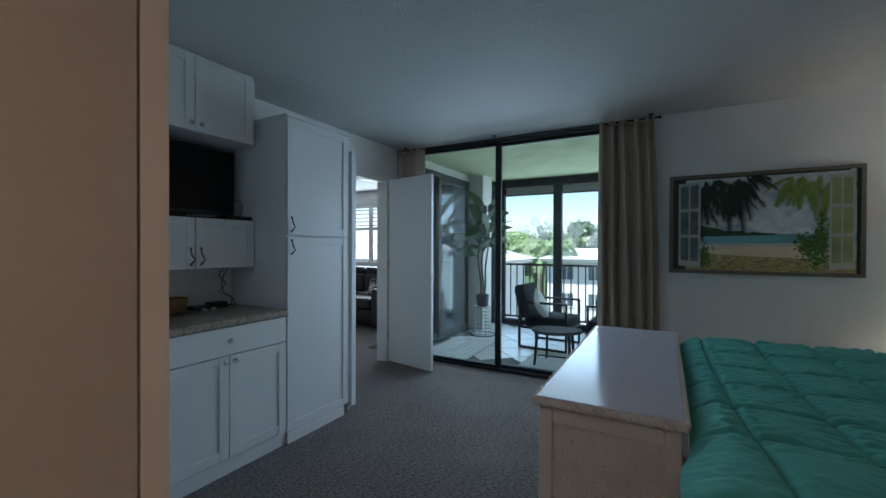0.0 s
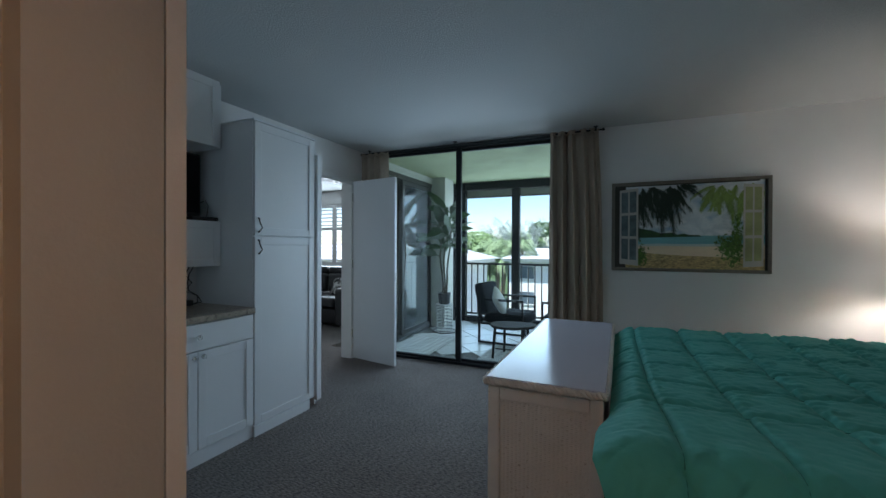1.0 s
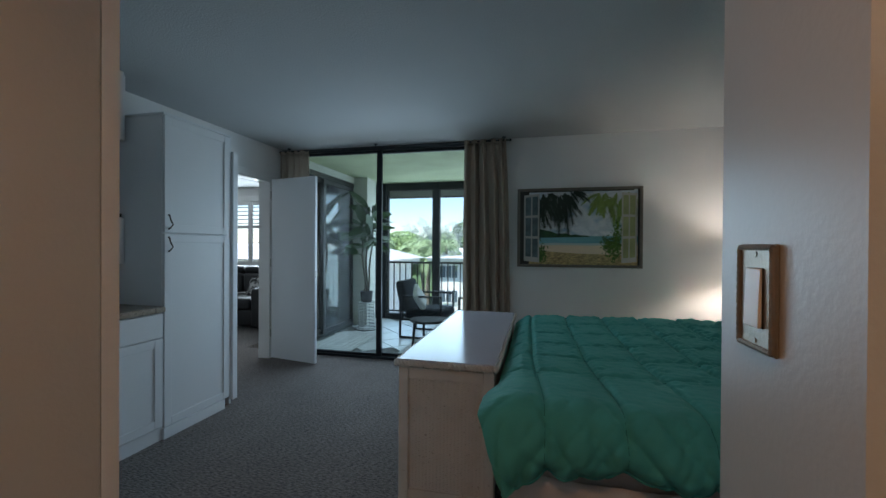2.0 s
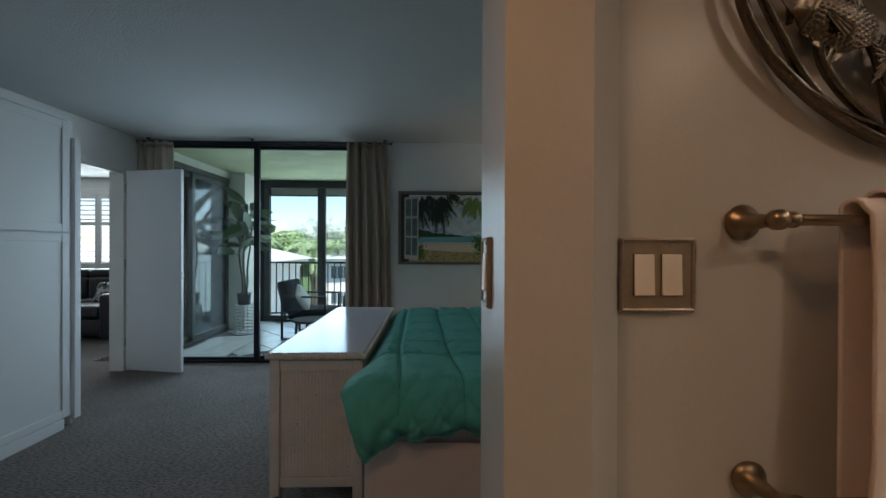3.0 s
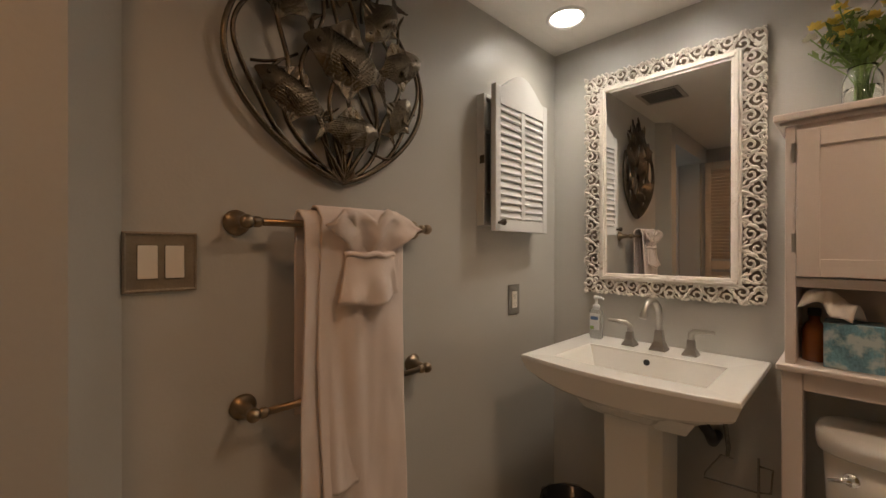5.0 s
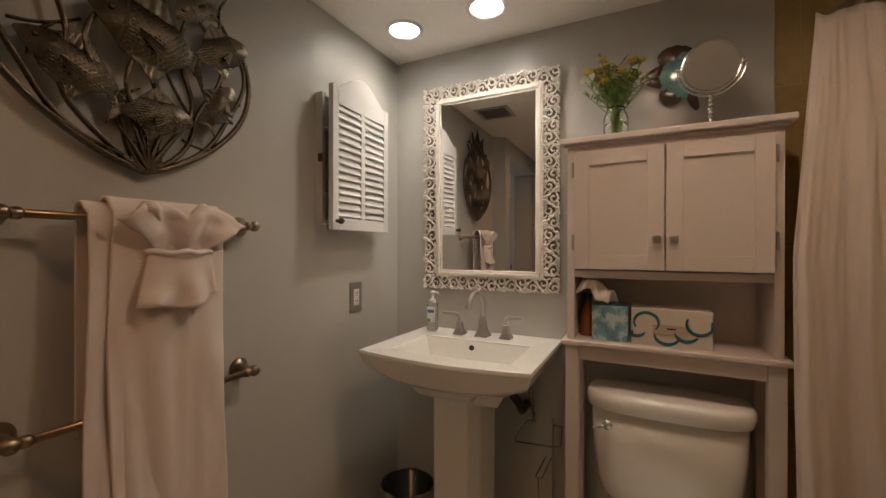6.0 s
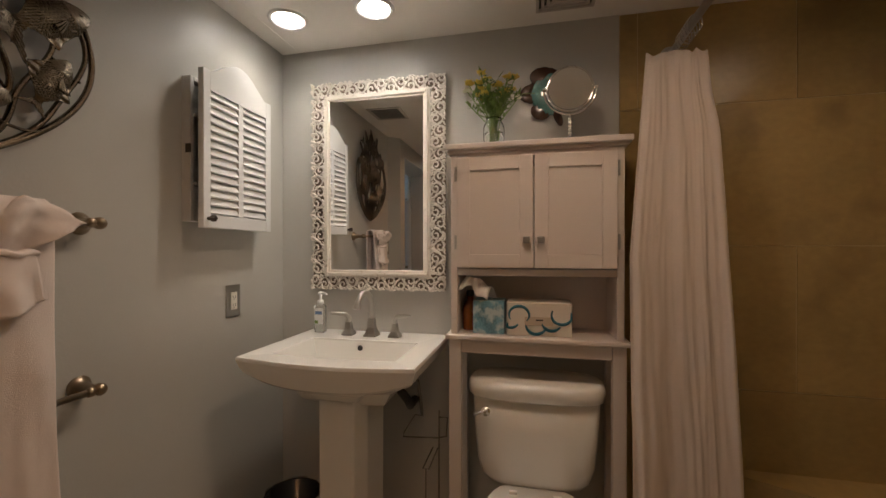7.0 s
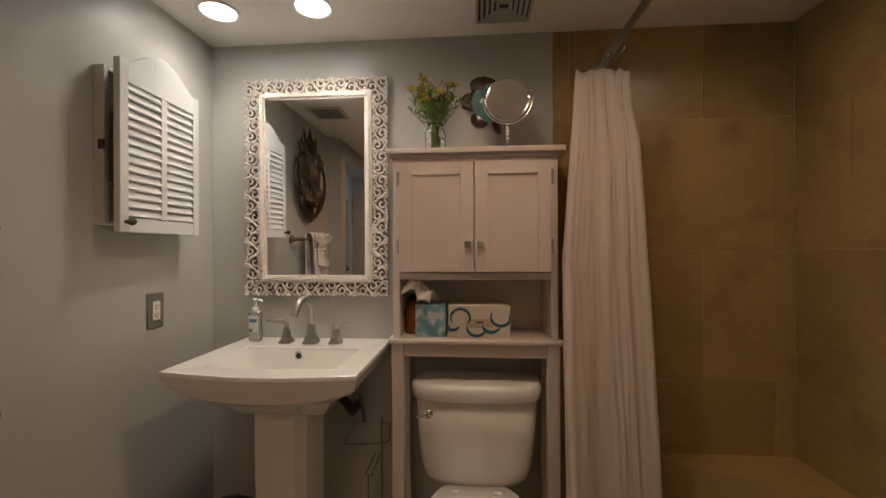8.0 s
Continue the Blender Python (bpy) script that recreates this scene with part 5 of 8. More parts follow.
def hung(x0, x1, z_back, z_front, off, name, label, seed, low_flare=0.0):
    """A towel folded over the upper bar: back leaf, fold, front leaf."""
    yb, zb = TY - 0.072, 1.318 + 0.010 + off
    r = 0.012 + off
    Lb, Lf = zb - z_back, zb - z_front
    total = Lb + math.pi * r + Lf
    def f(u, v):
        s = v * total
        x = x0 + (x1 - x0) * u
        if s < Lb:
            y, z = yb + r * 0.9, z_back + s
        elif s < Lb + math.pi * r:
            a = (s - Lb) / r
            y, z = yb + r * math.cos(a), zb + r * math.sin(a)
        else:
            d = s - Lb - math.pi * r
            y, z = yb - r, zb - d
            k = min(1, d / 0.35)
            y += -0.004 - 0.012 * k * math.sin(u * 6 + seed) ** 2 - 0.004 * k * math.sin(u * 13 + seed * 2 + d * 2)
            y -= k * (0.016 * noise.noise((u * 2.6, d * 1.8, seed)) + 0.006 * noise.noise((u * 7.0, d * 5.0, seed + 2.0)) + 0.012 * math.exp(-((u - 0.30 - 0.22 * d) / 0.10) ** 2))
            x += low_flare * (u - 0.5) * d + 0.006 * math.sin(d * 7 + seed)
            z += 0.008 * noise.noise((u * 5.0, seed, 1.0)) * k
        return x, y, z
    return solid(name, sheet(f, 60, 120, 0.006), M["towel"], label, "towel", smooth=True, group="towels on the bar")


hung(1.014, 1.21, 0.86, 0.66, 0.003, "bath_towel", "white cotton bath towel hanging from the brass bar", 1.0)
hung(1.055, 1.302, 0.80, 0.50, 0.010, "hand_towel", "white cotton towel hung in front, reaching lower", 2.3)
bow = thing("folded_washcloth", (1.185, 0.0, 1.25), "white washcloth folded into a decorative fan with a band", "washcloth")


def fan(u, v):
    """Upper loops: two soft wings that stand up from the band, with a dip between them."""
    w = 0.058 + 0.088 * v ** 1.2
    wing = abs(2 * u - 1)
    x = 1.196 + (u - 0.5) * 2 * w
    z = 1.243 + (0.085 + 0.034 * math.sin(math.pi * min(1, wing * 1.12)) ** 0.7) * v - 0.016 * wing ** 4 * v + 0.012 * noise.noise((u * 6, v * 3, 2.0)) * v
    y = 0.016 - 0.024 * math.sin(v * 2.3) - 0.013 * math.sin(u * math.pi * 4.2 + 0.5) * (0.3 + v) - 0.016 * v * noise.noise((u * 5, v * 4, 8.0)) - 0.010 * v
    return x, y, z


part("fan", sheet(fan, 70, 16, 0.006), M["towel"], bow, smooth=True)


def skirt_fold(u, v):
    w = 0.068 + 0.016 * v + (0.012 * v if u < 0.5 else 0)
    x = 1.190 + (u - 0.5) * 2 * w
    z = 1.243 - 0.112 * v + 0.014 * (u - 0.5) * v - 0.014 * v * math.sin(math.pi * u) + 0.004 * v * math.sin(u * 9)
    y = 0.008 - 0.020 * math.sin(math.pi * u) - 0.012 * v - 0.006 * math.sin(u * 13) * v - 0.014 * v * noise.noise((u * 4, v * 3, 5.0))
    return x, y, z


part("skirt_fold", sheet(skirt_fold, 40, 14, 0.008), M["towel"], bow, smooth=True)
part("band", ring_tube([(1.190 - 0.074 + 0.148 * i / 16, 0.008 - 0.028 * math.sin(math.pi * i / 16), 1.243 + 0.003 * math.sin(i)) for i in range(17)], 0.011, 8, flat=0.7), M["towel"], bow, smooth=True)
part("roll", ring_tube([(1.090 + 0.05 * i / 8, 0.0 - 0.018 * math.sin(math.pi * i / 8), 1.315 + 0.03 * math.sin(math.pi * i / 8)) for i in range(9)], [0.006, 0.010, 0.013, 0.015, 0.015, 0.014, 0.012, 0.009, 0.005], 10), M["towel"], bow, smooth=True)

# ---- metal fish plaque ----
PC, PB, PH = 1.160, 1.438, 0.64
plq = thing("wall_sculpture", (PC, TY, PB), "dark hammered metal wall sculpture of fish among seaweed", "sculpture")
YP = TY - 0.022
rs = random.Random(11)


def along(table, u):
    """A value between the rows (u, value) of a table."""
    for (a, p), (b, q) in zip(table, table[1:]):
        if u <= b:
            return p + (q - p) * (u - a) / (b - a)
    return table[-1][1]


def half_width(v):
    return 0.272 * max(0.0, math.sin(math.pi * min(1, v * 0.95) ** 0.80)) ** 0.92 if v < 1 else 0.05


def rib(s, k, v0, v1, r, n=30, wav=0.0, ph=0.0):
    """A seaweed stem from the foot upwards, at the share k of the outline's half width on the side s."""
    pts = []
    for i in range(n + 1):
        v = v0 + (v1 - v0) * i / n
        side = wav * math.sin(v * 13 + ph) * min(1, v * 4)
        pts.append((PC + s * k * half_width(v) * (1.09 if s < 0 else 1.0) + side, YP - 0.014 * math.sin(math.pi * min(1, v)) - 0.005 * (1 - k), PB + v * PH))
    return ring_tube(pts, [r * (1.25 - 0.45 * i / n) for i in range(n + 1)], 7, flat=0.7)


for s, top in ((-1, 0.80), (1, 0.64)):
    part("outer_rib", rib(s, 1.0, 0.0, top, 0.0098), M["plaque"], plq, smooth=True)
    part("outer_rib", rib(s, 0.90, 0.0, top + 0.08, 0.0078, wav=0.014 * s, ph=1.2), M["plaque"], plq, smooth=True)
    for k, v1, wv, ph in ((0.60, 0.92, 0.018, 0.4), (0.34, 1.00, 0.018, 3.6), (0.10, 0.94, 0.014, 5.0)):
        part("stem", rib(s, k, 0.0, v1 - rs.random() * 0.05, 0.0078, wav=wv * 1.3 * s, ph=ph + s), M["plaque"], plq, smooth=True)
    # forked twigs with rounded tips
    for k, v0, reach, out in ((0.86, 0.30, 0.13, -0.040), (0.70, 0.62, 0.20, 0.030), (0.24, 0.70, 0.24, 0.034), (0.50, 0.74, 0.24, 0.018), (0.10, 0.78, 0.25, -0.020)):
        x0, z0 = PC + s * k * half_width(v0), PB + v0 * PH
        pts = [(x0 + s * out * t ** 1.6 + 0.006 * math.sin(7 * t + k * 9), YP - 0.010 - 0.006 * math.sin(3 * t), z0 + reach * PH * t) for t in (0, 0.15, 0.3, 0.45, 0.6, 0.75, 0.9, 1.0)]
        part("twig", ring_tube(pts, [0.0062, 0.0058, 0.0056, 0.0056, 0.0060, 0.0066, 0.0066, 0.0030], 7, flat=0.65), M["plaque"], plq, smooth=True)
# cross strands that tie the ribs
for x0, z0, x1, z1 in ((0.08, 0.095, 0.170, 0.090), (0.15, 0.235, 0.245, 0.235), (-0.24, 0.25, -0.13, 0.30), (0.02, 0.30, 0.10, 0.16), (-0.10, 0.235, 0.0, 0.10), (-0.21, 0.11, -0.05, 0.03)):
    part("strand", ring_tube([(PC + x0 + (x1 - x0) * t, YP - 0.012, PB + z0 + (z1 - z0) * t - 0.010 * math.sin(math.pi * t)) for t in (0, 0.25, 0.5, 0.75, 1)], 0.0052, 6, flat=0.7), M["plaque"], plq, smooth=True)
part("foot_knot", prism([(PC - 0.036, PB + 0.022), (PC - 0.014, PB + 0.001), (PC + 0.014, PB + 0.001), (PC + 0.036, PB + 0.022), (PC + 0.026, PB + 0.066), (PC - 0.026, PB + 0.066)], YP - 0.012, YP - 0.002, "y"), M["plaque"], plq)
for a in (-34, -17, 0, 17, 34):
    c, d = math.sin(radians(a)), math.cos(radians(a))
    part("stem", ring_tube([(PC + c * h, YP - 0.014, PB + 0.006 + d * h) for h in (0.0, 0.04, 0.08, 0.13)], [0.0052, 0.0058, 0.0052, 0.003], 6), M["plaque"], plq, smooth=True)
BACK = [(0.0, 0.015), (0.06, 0.07), (0.22, 0.18), (0.40, 0.335), (0.50, 0.29), (0.66, 0.15), (0.80, 0.055), (0.86, 0.065), (1.0, 0.20)]
BELLY = [(0.0, -0.015), (0.08, -0.08), (0.26, -0.17), (0.44, -0.22), (0.56, -0.30), (0.64, -0.16), (0.80, -0.05), (0.86, -0.06), (1.0, -0.18)]


def fish(cx, cz, length, tilt, face, proud, tall=1.0):
    """A hammered sheet-metal fish: smooth head, rows of scale dashes, peaked fins and a notched tail."""
    bm = bmesh.new()
    def f(u, v):
        top, low = along(BACK, u), along(BELLY, u)
        z = (low + (top - low) * v) * tall
        c = min(1.0, abs(z) / (0.17 * tall))
        dome = 0.085 * math.sin(math.pi * min(1, u / 0.84)) ** 0.7 * (1 - c * c) if u < 0.84 else 0.0
        x = u - (0.09 * (1 - abs(2 * v - 1)) * (u - 0.86) / 0.14 if u > 0.86 else 0.0)
        relief = 0.0
        if 0.27 < u < 0.76 and c < 0.95:
            row = z / 0.030
            cell = u / 0.042 + 0.5 * (math.floor(row) % 2)
            relief = 0.010 * max(0.0, 1 - ((row % 1) - 0.5) ** 2 * 7) * max(0.0, 1 - ((cell % 1) - 0.4) ** 2 * 5)
        elif c >= 0.95 or u > 0.86:
            relief = 0.006 * math.sin(u * 62 + v * 46 * (u > 0.86))
        elif 0.23 < u <= 0.27:
            relief = 0.008
        return (x - 0.5) * length * face, -(dome + relief) * length, z * length
    sheet(f, 110, 64, 0.003, bm)
    merge(bm, ball((-0.37 * length * face, -0.055 * length, 0.03 * length), 0.024 * length, seg=8))
    def g(u, v):
        """The side fin, folded outwards."""
        w = 0.03 + 0.10 * u
        return (-0.16 + 0.20 * u) * length * face, (-0.085 - 0.035 * u + 0.008 * math.sin(v * 20)) * length, (-0.03 - 0.10 * u + (v - 0.5) * w) * length
    sheet(g, 6, 16, 0.002, bm)
    bm.transform(Matrix.Translation((cx, YP - proud, cz)) @ Matrix.Rotation(radians(tilt), 4, "Y"))
    bmesh.ops.recalc_face_normals(bm, faces=bm.faces[:])
    part("fish", bm, M["plaque"], plq, smooth=True)


fish(PC + 0.010, 1.752, 0.27, 12, 1, 0.028, 1.32)
for cx, cz, L, tl, fc, pr in ((PC - 0.165, 1.865, 0.20, 24, 1, 0.018), (PC - 0.135, 1.630, 0.215, 24, 1, 0.018), (PC + 0.170, 1.790, 0.205, -30, -1, 0.022), (PC + 0.175, 1.640, 0.16, -62, -1, 0.020), (PC + 0.005, 1.572, 0.195, -4, -1, 0.022), (PC + 0.125, 1.915, 0.20, -52, 1, 0.018), (PC - 0.02, 1.955, 0.18, -16, -1, 0.016)):
    fish(cx, cz, L, tl, fc, pr, 1.08)

# ---- louvered wall cabinet, door ajar ----
wc = thing("wall_cabinet", (1.88, TY, 1.34), "white medicine cabinet with an arched louvered door ajar", "cabinet")
part("back", box((1.740, TY - 0.006, 1.345), (2.065, TY - 0.0005, 1.835)), M["white_trim"], wc)
for a, b in ((1.740, 1.755), (2.050, 2.065)):
    part("side", box((a, 0.082, 1.345), (b, TY - 0.0065, 1.835), 0.002), M["white_trim"], wc)
for a, b in ((1.345, 1.360), (1.820, 1.835)):
    part("side", box((1.7555, 0.082, a), (2.0495, TY - 0.0065, b), 0.002), M["white_trim"], wc)
for hz in (1.47, 1.70):
    part("shelf", box((1.756, 0.075, hz), (2.049, TY - 0.007, hz + 0.008)), M["white_trim"], wc)
part("inner_frame", box((1.752, 0.0525, 1.375), (2.05, 0.064, 1.800), 0.004), M["slot"], wc, "dark panel behind the door")
part("catch", box((1.7365, 0.078, 1.575), (1.7395, 0.100, 1.605), 0.001), M["dark_knob"], wc)
# the door is made shut, then swung about its right edge
HX, HY = 2.086, 0.050
door = new("door")
door.parent = wc
door.location = Vector((HX, HY, 1.34)) - wc.location
dw, dz0, dz1 = 0.364, 1.322, 1.848
door_at = Vector((HX, HY, 1.34))


def door_piece(name, bm, material, label="", smooth=False):
    bm.transform(Matrix.Translation(-door_at))
    ob = new(name, finish(name, bm, material, smooth))
    ob.parent = door
    return tagged(ob, label)


L0 = HX - dw
for a, b in ((L0, L0 + 0.032), (HX - 0.032, HX), (HX - dw / 2 - 0.013, HX - dw / 2 + 0.013)):
    door_piece("stile", box((a, HY - 0.022, dz0 + (0.045 if b - a < 0.03 else 0)), (b, HY - 0.001, 1.782 if b - a < 0.03 else dz1), 0.002), M["white"])
door_piece("rail", box((L0 + 0.0325, HY - 0.0215, dz0), (HX - 0.0325, HY - 0.0015, dz0 + 0.044), 0.002), M["white"])
crest = [(L0 + 0.0325, 1.783), (HX - 0.0325, 1.783)]
for i in range(25):
    u = i / 24
    crest.append((HX - 0.0325 - (dw - 0.065) * u, dz1 - 0.004 + 0.074 * math.sin(math.pi * u) ** 1.3))
door_piece("crest", prism(crest, HY - 0.0215, HY - 0.0015, "y"), M["white"], "arched top rail")
slat = finish("slat", box((-0.0720, -0.0045, -0.0155), (0.0720, 0.0045, 0.0155), 0.0015, 1, m=Matrix.Rotation(radians(-29), 4, "X")), M["white"])
for cx in (L0 + 0.032 + 0.070, HX - 0.032 - 0.070):
    for i in range(15):
        s = new("slat", slat)
        s.parent = door
        s.location = Vector((cx, HY - 0.0115, dz0 + 0.062 + i * 0.0278)) - door_at
        s.scale = (0.97, 1, 1)
k = door_piece("knob", lathe([(0.006, -0.022), (0.006, -0.034), (0.011, -0.036), (0.011, -0.052), (0.001, -0.053)], (L0 + 0.018, HY, 1.353), "y", 4), M["dark_knob"], "square bronze knob")
door.rotation_euler = (0, 0, radians(2.2))

# ---- carved mirror ----
MY0, MY1, MZ0, MZ1 = -0.676, -0.043, 1.066, 2.002
mir = thing("wall_mirror", (BXW, -0.36, MZ0), "mirror in a whitewashed carved openwork frame", "mirror")
tip = Matrix.Translation((BXW - 0.0215, -0.36, 1.533)) @ Matrix.Rotation(radians(1.0), 4, "Z") @ Matrix.Rotation(radians(-0.6), 4, "Y")
part("glass", box((-0.002, -0.220, -0.381), (0.002, 0.220, 0.381), m=tip), M["mirror"], mir, "silvered mirror glass")
part("backing", box((BXW - 0.0115, -0.60, 1.135), (BXW - 0.001, -0.12, 1.93)), M["slot"], mir)
GY0, GY1, GZ0, GZ1 = -0.576, -0.143, 1.157, 1.908
for step, (inn, out, xf) in enumerate(((0.0, 0.010, 0.031), (0.0105, 0.022, 0.037), (0.0225, 0.030, 0.032))):
    for a, b, c, d in ((GY0 - out, GY0 - inn, GZ0 - out, GZ1 + out), (GY1 + inn, GY1 + out, GZ0 - out, GZ1 + out), (GY0 - inn, GY1 + inn, GZ0 - out, GZ0 - inn), (GY0 - inn, GY1 + inn, GZ1 + inn, GZ1 + out)):
        part("molding", box((BXW - xf, a, c), (BXW - 0.0112, b, d), 0.002), M["carved"], mir)


def scrollwork(length, width, seed):
    """Openwork scrolls in a strip of that length (first axis) and width (second), as flat strands in (a, b, height)."""
    r = random.Random(seed)
    bm = bmesh.new()
    units = max(2, 2 * round(length / 0.094))
    L = length / units
    keep = 0.005
    def strand(pts, r0, r1, peak=0.5):
        n = len(pts)
        pts = [(min(length - keep, max(keep, a)), min(width - keep, max(keep, b)), h) for a, b, h in pts]
        rad = [(r0 + (r1 - r0) * i / (n - 1)) * (0.7 + peak * math.sin(math.pi * i / (n - 1))) for i in range(n)]
        ring_tube(pts, rad, 6, bm=bm, flat=1.15, up=(0, 0, 1))
    wave = length / (units / 2)
    def vine(a, lift=0.0, phase=0.0):
        return (a, width / 2 + 0.27 * width * math.sin(2 * math.pi * a / wave + phase), 0.009 + lift)
    n = int(length / 0.006)
    strand([vine(length * i / n) for i in range(n + 1)], 0.0050, 0.0050, 0.0)
    for k in range(units):
        flip = 1 if k % 2 == 0 else -1
        c0, cb = (k + 0.5) * wave / 2, width / 2 - flip * width * 0.13
        dirn = 1 if k < units / 2 else -1
        # a scroll in each hollow of the vine
        pts = []
        for i in range(18):
            t = i / 17
            a = t * 1.05 * 2 * math.pi + 0.5 + r.uniform(-0.02, 0.02)
            rr = 0.0185 * (1 - t * 0.72)
            pts.append((c0 + dirn * rr * math.cos(a) * 1.15, cb - flip * rr * math.sin(a), 0.008 + 0.009 * t))
        strand(pts, 0.0050, 0.0042, 0.25)
        for ph in (0.4, 2.5, 4.6):
            merge(bm, ball((min(length - 0.007, max(0.007, c0 - dirn * wave * 0.20 + 0.006 * math.cos(ph))), width / 2 + flip * width * 0.30 + 0.006 * math.sin(ph), 0.013), 0.0052, seg=8))
        # long leaves that bend away from the vine to both edges
        for u, side, size in ((-0.42, 1, 0.036), (0.05, 1, 0.030), (0.40, 1, 0.034), (-0.30, -1, 0.026), (0.32, -1, 0.026)):
            a0 = c0 + u * wave / 2 + r.uniform(-0.003, 0.003)
            p0 = vine(min(length, max(0.0, a0)))
            way = (1 if u < 0 else -1) * dirn if side > 0 else (1 if u > 0 else -1)
            pts = []
            for i in range(8):
                t = i / 7
                th = 1.25 - 1.9 * t
                pts.append((p0[0] + way * size * (0.75 * t + 0.15 * math.sin(th)), p0[1] + side * flip * size * (0.95 * math.sin(1.7 * t) - 0.12 * t), 0.008 + 0.010 * math.sin(math.pi * t)))
            strand(pts, 0.0042, 0.0026, 0.75)
    # a beaded run of small leaf tips along both edges
    m_ = int(length / 0.021)
    for i in range(m_):
        for e in (0, 1):
            a0 = (i + 0.5 + 0.25 * r.uniform(-1, 1)) * length / m_
            b0 = 0.006 if e == 0 else width - 0.006
            sg = 1 if e == 0 else -1
            strand([(a0 - 0.009, b0, 0.006), (a0 - 0.003, b0 + sg * 0.002, 0.010), (a0 + 0.004, b0 + sg * 0.006, 0.011), (a0 + 0.008, b0 + sg * 0.012, 0.009)], 0.0040, 0.0026, 0.5)
    return bm


FWD = 0.072
# added boards behind the openwork; their brown imitates the shade in its gaps
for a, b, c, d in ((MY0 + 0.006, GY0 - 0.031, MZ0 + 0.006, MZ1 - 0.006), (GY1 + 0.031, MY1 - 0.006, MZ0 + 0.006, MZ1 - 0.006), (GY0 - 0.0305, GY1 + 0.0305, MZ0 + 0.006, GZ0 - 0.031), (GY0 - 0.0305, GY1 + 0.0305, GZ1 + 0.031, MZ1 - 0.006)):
    part("backboard", box((BXW - 0.0095, a, c), (BXW - 0.001, b, d), 0.001), M["carving_gap_shade"], mir, "added brown board that stands in for shade in the carving's gaps")
for name, length, m in (
    ("carving", MY1 - MY0, Matrix(((0, 0, -1, BXW - 0.010), (1, 0, 0, MY0), (0, 1, 0, MZ0), (0, 0, 0, 1)))),
    ("carving", MY1 - MY0, Matrix(((0, 0, -1, BXW - 0.010), (1, 0, 0, MY0), (0, -1, 0, MZ1), (0, 0, 0, 1)))),
    ("carving", MZ1 - MZ0 - 2 * FWD, Matrix(((0, 0, -1, BXW - 0.010), (0, 1, 0, MY0), (1, 0, 0, MZ0 + FWD), (0, 0, 0, 1)))),
    ("carving", MZ1 - MZ0 - 2 * FWD, Matrix(((0, 0, -1, BXW - 0.010), (0, -1, 0, MY1), (1, 0, 0, MZ0 + FWD), (0, 0, 0, 1)))),
):
    bm = scrollwork(length, FWD, int(m[1][3] * 1000) + int(length * 100))
    bm.transform(m)
    bmesh.ops.recalc_face_normals(bm, faces=bm.faces[:])
    part(name, bm, M["carved"], mir, "whitewashed carved scrollwork", True)

# ---- pedestal basin ----
SY0, SY1, SZ = -0.684, -0.046, 0.885
SC = (SY0 + SY1) / 2
sink = thing("pedestal_sink", (2.05, SC, 0), "white porcelain pedestal basin with a bowed front", "sink")


def rim(k, inset=0.0):
    """Points round the basin's rim; front bowed towards the room."""
    pts = []
    for i in range(17):
        u = i / 16
        pts.append((1.792 - 0.038 * math.sin(math.pi * u) + inset, SY1 - inset - (SY1 - SY0 - 2 * inset) * u))
    pts += [(2.298 - inset * 0.2, SY0 + inset), (2.298 - inset * 0.2, SY1 - inset)]
    return pts


bm = bmesh.new()
loops = []


def loop(pts, z):
    loops.append([bm.verts.new((a, b, z)) for a, b in pts])


def shrink(pts, fx, fy, cx=2.08):
    return [(cx + (a - cx) * fx, SC + (b - SC) * fy) for a, b in pts]


R = rim(0)
n_r = len(R)
basin = []
for i in range(17):
    u = i / 16
    basin.append((1.868 - 0.012 * math.sin(math.pi * u), SC + 0.225 - 0.45 * u))
basin += [(2.135, SC - 0.225), (2.135, SC + 0.225)]
for fx, fy, z in ((0.30, 0.28, 0.690), (0.55, 0.50, 0.700), (0.64, 0.60, 0.752), (0.84, 0.86, 0.782), (0.925, 0.925, 0.788), (0.958, 0.955, 0.798), (1.0, 1.0, 0.872)):
    loop([(min(2.298, a), b) for a, b in shrink(R, fx, fy, 2.14)] if fx < 1 else R, z)
    if 0.8 < fx < 1:
        # the apron's lower edge rises towards the corners
        for v in loops[-1]:
            v.co.z += 0.034 * min(1.0, abs(v.co.y - SC) / 0.30) ** 3
loop(shrink(R, 0.995, 0.995), 0.883)
loop(shrink(R, 0.985, 0.987), SZ)
loop([(min(a, 2.135) if a > 2.1 else a, b) for a, b in shrink(basin, 1.02, 1.02, 2.0)], SZ - 0.003)
loop(basin, SZ - 0.012)
loop(shrink(basin, 0.93, 0.94, 2.0), SZ - 0.05)
loop(shrink(basin, 0.80, 0.84, 2.0), SZ - 0.115)
loop(shrink(basin, 0.35, 0.35, 2.0), SZ - 0.135)
for r0, r1 in zip(loops, loops[1:]):
    for i in range(n_r):
        bm.faces.new((r0[i], r0[(i + 1) % n_r], r1[(i + 1) % n_r], r1[i]))
bm.faces.new(loops[0][::-1])
bm.faces.new(loops[-1])
bmesh.ops.recalc_face_normals(bm, faces=bm.faces[:])
bowl = part("basin", bm, M["porcelain"], sink)
mod = bowl.modifiers.new("soft", "BEVEL")
mod.width, mod.segments, mod.limit_method, mod.angle_limit = 0.006, 3, "ANGLE", radians(28)
